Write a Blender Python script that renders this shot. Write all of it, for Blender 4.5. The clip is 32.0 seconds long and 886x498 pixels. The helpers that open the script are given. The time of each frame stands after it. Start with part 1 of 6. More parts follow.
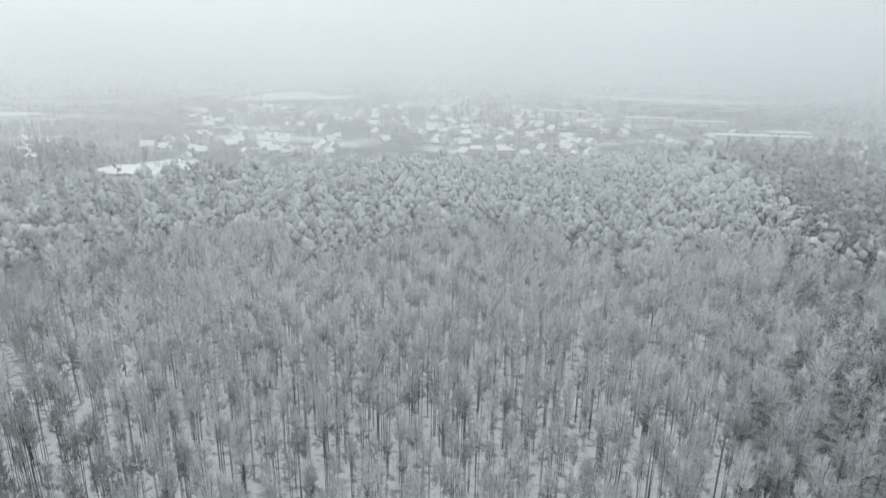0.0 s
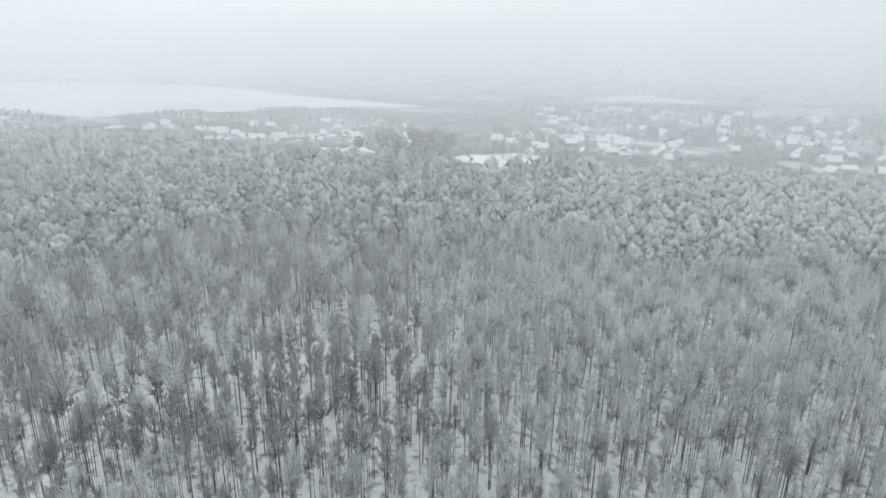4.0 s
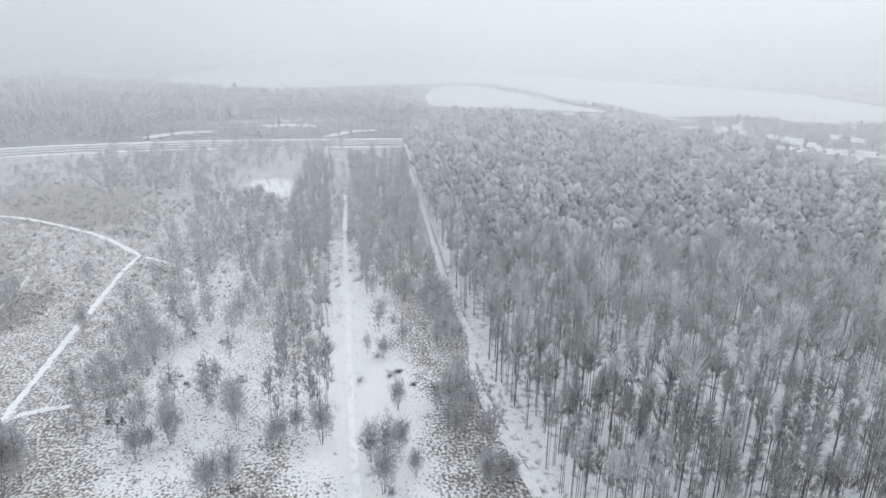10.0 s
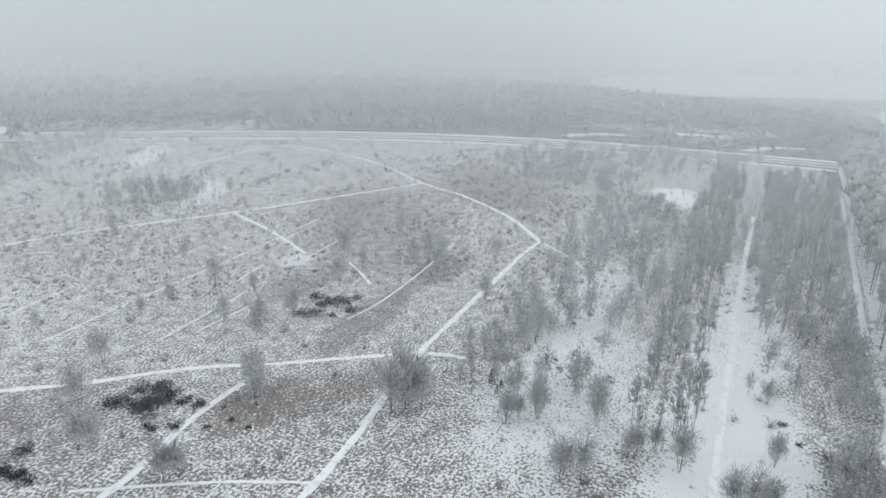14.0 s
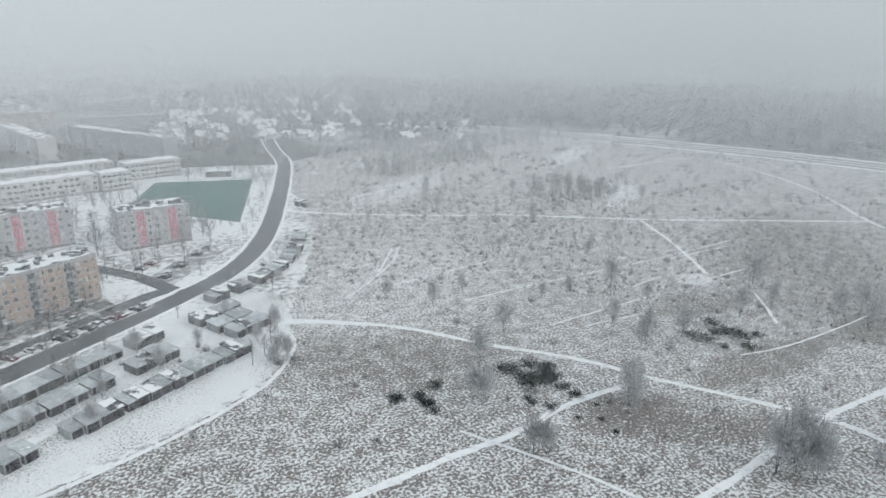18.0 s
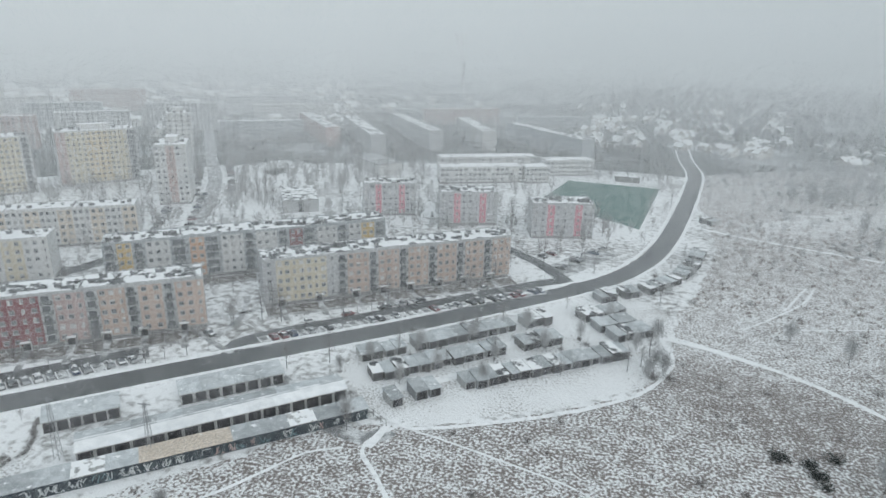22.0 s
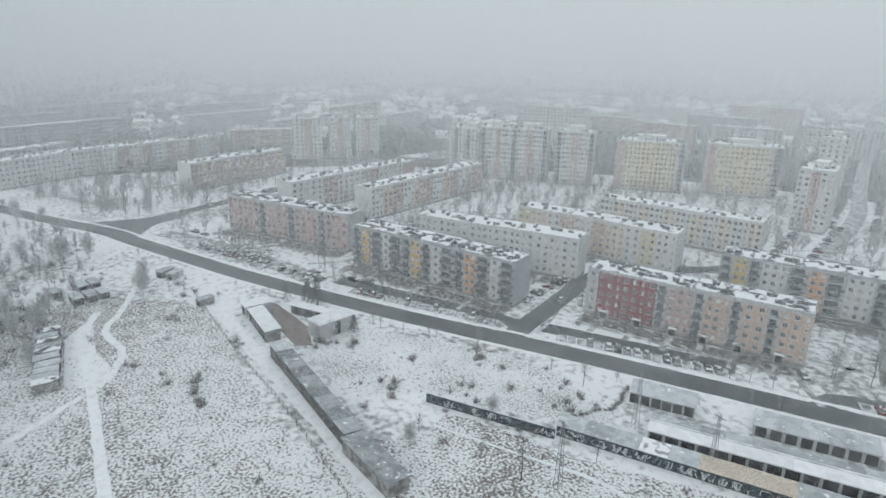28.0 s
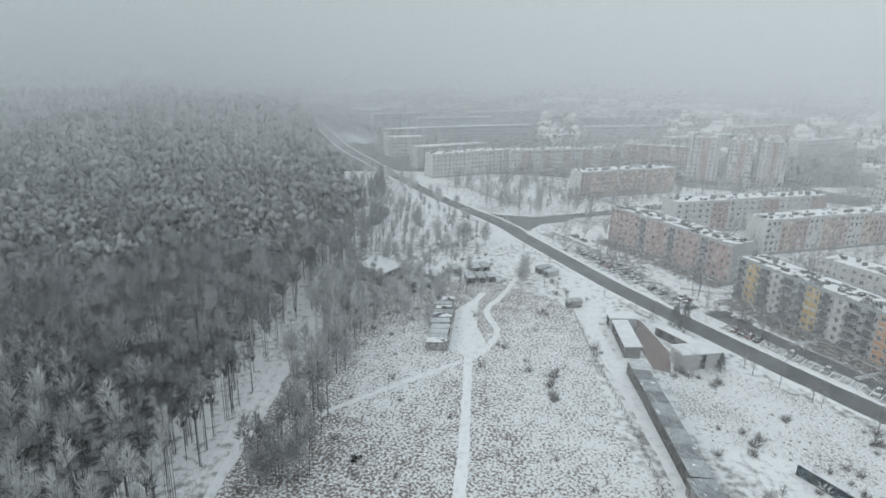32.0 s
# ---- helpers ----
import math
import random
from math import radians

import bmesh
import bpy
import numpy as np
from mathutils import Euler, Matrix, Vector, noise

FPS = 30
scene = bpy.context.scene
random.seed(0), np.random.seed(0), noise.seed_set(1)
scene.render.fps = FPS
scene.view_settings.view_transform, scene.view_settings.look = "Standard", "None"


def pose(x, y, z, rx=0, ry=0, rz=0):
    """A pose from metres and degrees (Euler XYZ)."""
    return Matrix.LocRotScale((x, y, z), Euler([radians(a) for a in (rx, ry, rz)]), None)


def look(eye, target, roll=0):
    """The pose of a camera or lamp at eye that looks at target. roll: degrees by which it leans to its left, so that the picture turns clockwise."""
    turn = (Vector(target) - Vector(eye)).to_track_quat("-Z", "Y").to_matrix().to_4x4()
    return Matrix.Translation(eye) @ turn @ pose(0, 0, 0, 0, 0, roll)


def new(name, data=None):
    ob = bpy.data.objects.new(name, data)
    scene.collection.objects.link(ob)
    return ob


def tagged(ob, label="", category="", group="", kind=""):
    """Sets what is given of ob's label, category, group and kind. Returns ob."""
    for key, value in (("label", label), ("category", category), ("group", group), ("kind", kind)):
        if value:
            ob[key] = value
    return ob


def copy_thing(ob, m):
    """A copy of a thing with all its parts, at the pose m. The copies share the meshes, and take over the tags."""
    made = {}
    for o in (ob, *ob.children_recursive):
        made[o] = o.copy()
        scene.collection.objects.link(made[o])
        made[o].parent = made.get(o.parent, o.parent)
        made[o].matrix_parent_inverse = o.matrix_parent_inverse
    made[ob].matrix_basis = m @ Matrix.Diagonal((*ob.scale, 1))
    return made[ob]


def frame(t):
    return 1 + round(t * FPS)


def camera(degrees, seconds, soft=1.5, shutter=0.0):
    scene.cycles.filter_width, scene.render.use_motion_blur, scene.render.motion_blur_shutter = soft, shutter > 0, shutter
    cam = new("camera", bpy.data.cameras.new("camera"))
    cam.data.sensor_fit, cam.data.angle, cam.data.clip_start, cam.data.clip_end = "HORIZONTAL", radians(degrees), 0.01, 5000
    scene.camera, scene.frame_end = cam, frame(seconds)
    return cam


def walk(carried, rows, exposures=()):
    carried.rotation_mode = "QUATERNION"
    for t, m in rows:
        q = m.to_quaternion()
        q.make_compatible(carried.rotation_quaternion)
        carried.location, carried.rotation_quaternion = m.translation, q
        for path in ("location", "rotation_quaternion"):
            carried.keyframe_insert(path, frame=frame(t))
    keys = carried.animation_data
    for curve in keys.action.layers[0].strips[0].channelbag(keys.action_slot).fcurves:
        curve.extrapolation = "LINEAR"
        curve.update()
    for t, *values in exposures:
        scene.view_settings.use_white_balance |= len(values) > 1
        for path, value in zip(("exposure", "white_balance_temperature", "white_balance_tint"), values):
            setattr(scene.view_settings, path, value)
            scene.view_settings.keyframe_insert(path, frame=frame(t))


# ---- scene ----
cam = camera(70.50, 32.0)
EYE, SWING, PHASE = 80.0, 3.91, 3.29
# seconds, heading (counter-clockwise from +y), pitch, lean to the left
ROWS = [
    (0.0, 1.36, -17.60, 1.03),
    (0.5, 6.06, -17.64, 1.07),
    (1.0, 9.28, -17.67, 1.06),
    (1.5, 13.63, -17.74, 1.03),
    (2.0, 17.03, -17.77, 1.06),
    (2.5, 20.75, -17.81, 1.07),
    (3.0, 24.47, -17.85, 1.00),
    (3.5, 27.87, -17.88, 0.98),
    (5.5, 43.48, -18.08, 0.88),
    (6.0, 48.09, -18.13, 0.84),
    (6.5, 51.38, -18.13, 0.87),
    (7.0, 55.72, -18.17, 0.86),
    (7.5, 59.73, -18.19, 0.85),
    (8.0, 63.44, -18.25, 0.86),
    (8.5, 67.86, -18.27, 0.93),
    (9.0, 71.56, -18.30, 0.86),
    (9.5, 76.22, -18.30, 0.97),
    (10.0, 79.57, -18.33, 0.92),
    (10.5, 84.22, -18.34, 0.95),
    (11.0, 87.74, -18.36, 0.88),
    (11.5, 92.63, -18.36, 0.92),
    (12.0, 97.16, -18.39, 0.89),
    (12.5, 101.74, -18.37, 0.94),
    (13.0, 106.24, -18.39, 1.00),
    (13.5, 110.41, -18.40, 1.03),
    (14.0, 115.37, -18.42, 1.05),
    (14.5, 119.56, -18.39, 1.04),
    (16.5, 138.62, -18.39, 1.06),
    (17.0, 143.24, -18.38, 1.10),
    (17.5, 147.86, -18.38, 1.14),
    (18.0, 152.05, -18.40, 1.19),
    (18.5, 156.93, -18.41, 1.20),
    (19.0, 161.05, -18.42, 1.22),
    (19.5, 165.98, -18.41, 1.26),
    (20.0, 170.10, -18.41, 1.28),
    (20.5, 175.04, -18.42, 1.28),
    (21.0, 179.18, -18.41, 1.23),
    (21.5, 183.72, -18.41, 1.23),
    (22.0, 188.27, -18.42, 1.23),
    (22.5, 192.83, -18.40, 1.25),
    (23.0, 197.46, -18.40, 1.28),
    (23.5, 202.04, -18.38, 1.31),
    (24.0, 206.61, -18.37, 1.29),
    (24.5, 211.07, -18.33, 1.29),
    (25.0, 215.93, -18.29, 1.35),
    (25.5, 220.04, -18.29, 1.34),
    (27.5, 237.96, -18.11, 1.37),
    (28.0, 242.35, -18.08, 1.36),
    (28.5, 246.68, -18.01, 1.37),
    (29.0, 250.98, -17.97, 1.35),
    (29.5, 255.73, -17.89, 1.34),
    (30.0, 259.34, -17.84, 1.33),
    (30.5, 264.38, -17.78, 1.29),
    (31.0, 268.19, -17.76, 1.43),
    (31.5, 272.49, -17.67, 1.46),
    (32.0, 276.73, -17.63, 1.53),
]


def view(yaw, pitch, lean):
    a, p, b = radians(yaw), radians(pitch), radians(yaw + PHASE)
    eye = Vector((-SWING * math.sin(b), SWING * math.cos(b), EYE))
    return look(eye, eye + Vector((-math.sin(a) * math.cos(p), math.cos(a) * math.cos(p), math.sin(p))), lean)


walk(cam, [(t, view(a, p, b)) for t, a, p, b in ROWS],
     exposures=[(0.0, 0.58, 6620, 12), (9.0, 0.56, 6620, 12), (14.0, 0.33, 6600, 11.5), (20.0, 0.14, 6520, 10), (25.0, 0.04, 6470, 9.5), (32.0, 0.05, 6470, 9)])

# ---- world and light: an overcast winter day ----
SUN_HEADING, SUN_HEIGHT = 40.0, 24.0
world = bpy.data.worlds.new("overcast_sky")
scene.world = world
world.use_nodes = True
wn, wl = world.node_tree.nodes, world.node_tree.links
wn.clear()
sky = wn.new("ShaderNodeTexSky")
sky.sky_type = "NISHITA"
sky.sun_disc = False
sky.sun_elevation = radians(SUN_HEIGHT)
sky.sun_rotation = radians(-SUN_HEADING)
sky.air_density, sky.dust_density, sky.ozone_density = 1.0, 6.0, 1.0
grey = wn.new("ShaderNodeHueSaturation")
grey.inputs["Saturation"].default_value = 0.12
grey.inputs["Value"].default_value = 0.10
deck = wn.new("ShaderNodeMix")
deck.data_type = "RGBA"
deck.inputs[0].default_value = 0.82
deck.inputs[7].default_value = (0.862, 0.965, 1.02, 1)
back = wn.new("ShaderNodeBackground")
back.inputs[1].default_value = 0.86
wo = wn.new("ShaderNodeOutputWorld")
wl.new(sky.outputs[0], grey.inputs["Color"])
wl.new(grey.outputs[0], deck.inputs[6])
wl.new(deck.outputs[2], back.inputs[0])
wl.new(back.outputs[0], wo.inputs[0])
sun_data = bpy.data.lights.new("sun", "SUN")
sun_data.energy, sun_data.angle, sun_data.color = 0.5, radians(30), (1.0, 0.98, 0.95)
sun = new("sun", sun_data)
sun.matrix_world = pose(0, 0, 300, 90 - SUN_HEIGHT, 0, SUN_HEADING + 180)


# ---- materials ----
def mat(name, a, b, scale=0.5, rough=0.85, bump=0.0, rand=0.0, island=0.0, snow=0.0, metal=0.0, fine=0.25, lo=0.35, hi=0.65,
        snow_scale=0.6, stretch=None, third=None, third_scale=0.05, third_at=0.55, spots=(), detail=3.0, coarse=0.0, coarse_scale=0.07):
    """Two colours mixed by a large and a fine noise in metres; snow lies on faces that look up."""
    m = bpy.data.materials.new(name)
    m.use_nodes = True
    n, l = m.node_tree.nodes, m.node_tree.links
    bs = n["Principled BSDF"]
    bs.inputs["Roughness"].default_value, bs.inputs["Metallic"].default_value = rough, metal
    bs.inputs["Specular IOR Level"].default_value = 0.25
    geo = n.new("ShaderNodeNewGeometry")
    where = geo.outputs["Position"]
    if stretch:
        mp = n.new("ShaderNodeMapping")
        mp.inputs["Rotation"].default_value = (0, 0, radians(stretch[1]))
        mp.inputs["Scale"].default_value = (1, stretch[0], 1)
        l.new(where, mp.inputs[0])
        where = mp.outputs[0]

    def noise_at(s, detail=3.0):
        t = n.new("ShaderNodeTexNoise")
        t.inputs["Scale"].default_value, t.inputs["Detail"].default_value = s, detail
        l.new(where, t.inputs["Vector"])
        return t.outputs["Fac"]

    def ramp(x, p, q, u=0.0, v=1.0):
        r = n.new("ShaderNodeMapRange")
        r.interpolation_type = "SMOOTHSTEP"
        for i, w in enumerate((p, q, u, v)):
            r.inputs[i + 1].default_value = w
        l.new(x, r.inputs[0])
        return r.outputs[0]

    def mix(f, x, y, kind="MIX"):
        k = n.new("ShaderNodeMix")
        k.data_type, k.blend_type = "RGBA", kind
        for i, w in ((0, f), (6, x), (7, y)):
            if isinstance(w, (int, float)):
                k.inputs[i].default_value = w
            elif isinstance(w, tuple):
                k.inputs[i].default_value = (*w, 1)
            else:
                l.new(w, k.inputs[i])
        return k.outputs[2]

    def math_node(op, x, y):
        k = n.new("ShaderNodeMath")
        k.operation = op
        for i, w in enumerate((x, y)):
            if isinstance(w, (int, float)):
                k.inputs[i].default_value = w
            else:
                l.new(w, k.inputs[i])
        return k.outputs[0]

    blend = noise_at(scale, detail)
    if coarse:
        blend = math_node("ADD", blend, math_node("MULTIPLY", math_node("SUBTRACT", noise_at(coarse_scale, 7.0), 0.5), coarse))
    if spots:
        # open patches where the cover shifts: centre, half sizes, turn, strength
        total = None
        for cx, cy, rx, ry, turn, force in spots:
            mp = n.new("ShaderNodeMapping")
            mp.vector_type = "TEXTURE"
            mp.inputs["Location"].default_value = (cx, cy, 0)
            mp.inputs["Rotation"].default_value = (0, 0, radians(turn))
            mp.inputs["Scale"].default_value = (rx, ry, 1e6)
            l.new(geo.outputs["Position"], mp.inputs[0])
            ln = n.new("ShaderNodeVectorMath")
            ln.operation = "LENGTH"
            l.new(mp.outputs[0], ln.inputs[0])
            w = ramp(math_node("ADD", ln.outputs["Value"], math_node("MULTIPLY", noise_at(0.09, 5.0), 0.8)), 1.5, 0.85, 0.0, force)
            total = w if total is None else math_node("ADD", total, w)
        blend = math_node("ADD", blend, total)
    col = mix(ramp(blend, lo, hi), a, b)
    if third:
        col = mix(ramp(noise_at(third_scale, 4.0), third_at, third_at + 0.12), col, third)
    fine_out = noise_at(scale * 9, 2.0)
    if fine:
        v = ramp(fine_out, 0.3, 0.7, 1 - fine, 1 + fine)
        col = mix(1.0, col, v, "MULTIPLY")
    if rand:
        oi = n.new("ShaderNodeObjectInfo")
        col = mix(1.0, col, ramp(oi.outputs["Random"], 0, 1, 1 - rand, 1 + rand), "MULTIPLY")
    if island:
        col = mix(1.0, col, ramp(geo.outputs["Random Per Island"], 0, 1, 1 - island, 1 + island), "MULTIPLY")
    if snow:
        sep = n.new("ShaderNodeSeparateXYZ")
        l.new(geo.outputs["Normal"], sep.inputs[0])
        up = ramp(sep.outputs[2], 0.45, 0.8)
        lies = ramp(noise_at(snow_scale, 4.0), 0.72 - 0.5 * snow, 0.8 - 0.5 * snow)
        col = mix(math_node("MULTIPLY", up, lies), col, (0.86, 0.87, 0.88))
    l.new(col, bs.inputs["Base Color"])
    if bump:
        bu = n.new("ShaderNodeBump")
        bu.inputs["Strength"].default_value, bu.inputs["Distance"].default_value = bump, 0.2
        l.new(fine_out, bu.inputs["Height"])
        l.new(bu.outputs[0], bs.inputs["Normal"])
    return m


# centre, half sizes, turn and strength of snowier (+) and barer (-) patches of the heath
HEATH_SPOTS = [(-128, 5, 44, 18, 0, 0.26), (-180, 6, 40, 14, 0, 0.14), (-340, -130, 70, 45, 40, -0.08), (-220, 6, 60, 12, 5, 0.08), (-362, -33, 30, 18, 0, 0.22), (-310, -378, 60, 14, 38, 0.10), (-226, -458, 40, 10, 10, 0.1), (-247, -259, 40, 12, 38, 0.09), (-182, -148, 9, 7, 0, 0.1), (-140, -320, 60, 20, 35, 0.06), (152, 28, 34, 18, -10, 0.07),
               (-99, -92, 15, 12, -20, -0.10), (-116, -78, 16, 8, -20, -0.08), (-150, -96, 34, 9, 5, -0.09), (-198, -95, 26, 10, 0, -0.09), (-163, -132, 22, 10, 0, -0.07), (-245, -150, 90, 40, 35, -0.06), (-140, -32, 50, 22, 0, 0.13), (60, -72, 60, 22, -35, 0.07), (112, -42, 30, 24, 0, 0.10), (130, 0, 60, 40, 5, 0.04),
               (-200, -40, 50, 18, 0, 0.08), (-80, -190, 60, 40, 30, 0.03), (150, -14, 60, 20, 5, 0.05), (-60, -140, 40, 20, -30, -0.06)]
M = {
    "land": mat("snowy_land", (0.14, 0.15, 0.155), (0.56, 0.58, 0.59), 0.03, third=(0.09, 0.10, 0.10), third_scale=0.008, third_at=0.38, detail=6.0),
    "lawn": mat("snowy_lawn", (0.24, 0.235, 0.23), (0.85, 0.86, 0.87), 0.45, lo=0.22, hi=0.58, bump=0.1, detail=9.0, coarse=0.75, coarse_scale=0.03, fine=0.12),
    "heath": mat("snowy_heath", (0.235, 0.207, 0.195), (0.87, 0.88, 0.89), 1.5, lo=0.41, hi=0.62, bump=0.6, detail=5.0, fine=0.25, spots=HEATH_SPOTS, coarse=0.34, coarse_scale=0.24),
    "waste": mat("snowy_waste_ground", (0.32, 0.31, 0.30), (0.86, 0.87, 0.88), 1.9, lo=0.30, hi=0.50, bump=0.5, detail=7.0, coarse=0.55, coarse_scale=0.06),
    "field": mat("open_snow", (0.86, 0.87, 0.88), (0.70, 0.71, 0.72), 0.25, lo=0.5, hi=0.75, bump=0.3, fine=0.10),
    "path": mat("trodden_snow", (0.88, 0.89, 0.90), (0.70, 0.71, 0.72), 0.5, lo=0.45, hi=0.8, bump=0.2, fine=0.06),
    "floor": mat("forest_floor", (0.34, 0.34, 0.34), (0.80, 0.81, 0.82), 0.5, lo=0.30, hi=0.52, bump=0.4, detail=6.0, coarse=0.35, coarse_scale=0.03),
    "dark_floor": mat("dark_forest_floor", (0.10, 0.10, 0.10), (0.42, 0.425, 0.43), 0.35, lo=0.4, hi=0.65, bump=0.4, detail=6.0),
    "asphalt": mat("wet_asphalt", (0.085, 0.09, 0.095), (0.14, 0.145, 0.15), 0.12, rough=0.55, fine=0.15, stretch=(0.4, 30)),
    "slush": mat("slushy_paving", (0.26, 0.265, 0.27), (0.66, 0.67, 0.68), 0.3, lo=0.4, hi=0.65, detail=6.0),
    "garden": mat("bare_garden_ground", (0.17, 0.155, 0.145), (0.55, 0.55, 0.55), 0.6, lo=0.46, hi=0.66, detail=7.0, bump=0.3),
    "bays": mat("snowy_parking_bays", (0.20, 0.205, 0.21), (0.66, 0.67, 0.68), 0.5, lo=0.38, hi=0.62, detail=6.0, coarse=0.5, coarse_scale=0.12),
    "ice": mat("frozen_lake", (0.78, 0.80, 0.82), (0.70, 0.72, 0.74), 0.006, fine=0.05),
    "rail": mat("railway_ballast", (0.05, 0.052, 0.055), (0.09, 0.092, 0.095), 0.8),
    "bark": mat("bare_bark", (0.06, 0.06, 0.063), (0.13, 0.13, 0.135), 1.5, island=0.3),
    "stem": mat("grey_birch_stem", (0.11, 0.11, 0.112), (0.20, 0.20, 0.203), 1.5, island=0.3),
    "rime": mat("rimed_young_birch", (0.42, 0.425, 0.43), (0.55, 0.555, 0.56), 0.05, island=0.18, fine=0.08),
    "rime_wood": mat("thinly_rimed_twigs", (0.28, 0.29, 0.295), (0.42, 0.43, 0.435), 0.06, island=0.25, fine=0.1),
    # low and dark kinds: less rime, and shade inside the crown put into colour
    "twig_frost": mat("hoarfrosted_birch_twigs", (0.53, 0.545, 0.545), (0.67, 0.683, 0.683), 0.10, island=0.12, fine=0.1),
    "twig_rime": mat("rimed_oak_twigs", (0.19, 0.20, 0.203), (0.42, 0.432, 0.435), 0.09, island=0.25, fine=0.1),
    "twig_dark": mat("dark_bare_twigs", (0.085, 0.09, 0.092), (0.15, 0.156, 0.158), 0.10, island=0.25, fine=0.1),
    "twig_grey": mat("bare_grey_twigs", (0.22, 0.22, 0.22), (0.34, 0.342, 0.342), 0.06, island=0.2, fine=0.1),
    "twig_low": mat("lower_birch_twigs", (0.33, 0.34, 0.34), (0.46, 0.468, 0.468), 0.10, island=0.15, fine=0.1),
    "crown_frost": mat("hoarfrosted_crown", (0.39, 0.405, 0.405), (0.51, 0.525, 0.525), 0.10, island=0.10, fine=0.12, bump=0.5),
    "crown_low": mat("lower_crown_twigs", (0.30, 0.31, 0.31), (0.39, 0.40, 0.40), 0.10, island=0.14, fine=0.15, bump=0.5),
    "crown_grey": mat("thinly_frosted_crown", (0.24, 0.255, 0.257), (0.36, 0.372, 0.372), 0.10, island=0.12, fine=0.15, bump=0.5),
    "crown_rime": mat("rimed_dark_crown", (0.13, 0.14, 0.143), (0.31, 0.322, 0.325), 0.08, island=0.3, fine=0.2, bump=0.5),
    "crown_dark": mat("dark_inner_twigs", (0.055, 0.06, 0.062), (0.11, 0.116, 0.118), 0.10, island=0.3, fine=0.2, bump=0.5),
    "tin_dark": mat("dark_sheet_roof", (0.22, 0.235, 0.245), (0.33, 0.345, 0.355), 0.5, snow=0.24, snow_scale=0.8, rand=0.2),
    "clinker": mat("brown_paving", (0.22, 0.18, 0.17), (0.30, 0.25, 0.235), 0.4),
    "shrub": mat("bare_shrub_twigs", (0.20, 0.185, 0.18), (0.32, 0.31, 0.31), 0.3, island=0.3),
    "gorse": mat("dark_evergreen", (0.035, 0.045, 0.042), (0.07, 0.08, 0.075), 0.8, island=0.4),
    "tuft": mat("dry_heather", (0.25, 0.212, 0.198), (0.39, 0.345, 0.327), 0.1, island=0.4),
    "render": mat("grey_render", (0.395, 0.403, 0.412), (0.445, 0.454, 0.458), 0.15, fine=0.08),
    "pale": mat("pale_render", (0.504, 0.508, 0.504), (0.554, 0.554, 0.546), 0.15, fine=0.08),
    "bluegrey": mat("blue_grey_render", (0.336, 0.361, 0.378), (0.386, 0.407, 0.420), 0.15, fine=0.08),
    "peach": mat("peach_render", (0.45, 0.355, 0.305), (0.485, 0.39, 0.335), 0.2, fine=0.08),
    "yellow": mat("pale_yellow_render", (0.51, 0.465, 0.365), (0.545, 0.50, 0.395), 0.2, fine=0.08),
    "cream": mat("cream_render", (0.52, 0.465, 0.40), (0.56, 0.50, 0.43), 0.2, fine=0.08),
    "amber": mat("amber_render", (0.52, 0.39, 0.19), (0.55, 0.42, 0.22), 0.2, fine=0.08),
    "amber_pale": mat("pale_amber_render", (0.53, 0.45, 0.32), (0.56, 0.48, 0.345), 0.2, fine=0.08),
    "orange": mat("orange_render", (0.50, 0.315, 0.21), (0.53, 0.345, 0.235), 0.2, fine=0.08),
    "red": mat("brick_red_render", (0.215, 0.092, 0.10), (0.25, 0.115, 0.12), 0.2, fine=0.10),
    "pink": mat("pink_render", (0.53, 0.235, 0.28), (0.565, 0.27, 0.31), 0.2, fine=0.08),
    "rose": mat("dusty_rose_render", (0.40, 0.315, 0.30), (0.44, 0.35, 0.335), 0.2, fine=0.08),
    "plinth": mat("dark_plinth", (0.23, 0.23, 0.23), (0.30, 0.30, 0.30), 0.3),
    "roof": mat("felt_roof_with_snow", (0.10, 0.105, 0.11), (0.17, 0.175, 0.18), 0.3, snow=0.60, snow_scale=0.30),
    "roof_white": mat("snow_covered_roof", (0.24, 0.24, 0.25), (0.36, 0.36, 0.37), 0.3, snow=0.74, snow_scale=0.2),
    "tin": mat("frosted_sheet_roof", (0.37, 0.395, 0.41), (0.50, 0.525, 0.54), 0.5, rough=0.5, snow=0.20, snow_scale=0.7, rand=0.22, fine=0.15),
    "snowroof": mat("snow_on_sheet_roof", (0.74, 0.755, 0.77), (0.84, 0.85, 0.86), 0.5, rand=0.06, fine=0.05),
    "vent": mat("roof_vent_concrete", (0.10, 0.105, 0.11), (0.20, 0.205, 0.21), 1.0, snow=0.46, snow_scale=1.0),
    "curtain": mat("pale_curtain", (0.40, 0.40, 0.39), (0.55, 0.55, 0.54), 1.5, rand=0.3),
    "teal": mat("teal_paint", (0.16, 0.25, 0.27), (0.22, 0.31, 0.33), 1.0),
    "frame": mat("white_window_frame", (0.50, 0.51, 0.52), (0.60, 0.61, 0.61), 2.0, rough=0.5),
    "rail_dark": mat("balcony_panel", (0.16, 0.17, 0.175), (0.27, 0.28, 0.285), 0.6, rand=0.3),
    "steel": mat("galvanised_steel", (0.26, 0.27, 0.28), (0.36, 0.37, 0.38), 2.0, rough=0.5, metal=0.3),
    "door": mat("dark_garage_door", (0.045, 0.047, 0.05), (0.085, 0.085, 0.09), 0.8, rand=0.3),
    "concrete": mat("weathered_concrete", (0.33, 0.335, 0.335), (0.46, 0.465, 0.46), 0.5, snow=0.6),
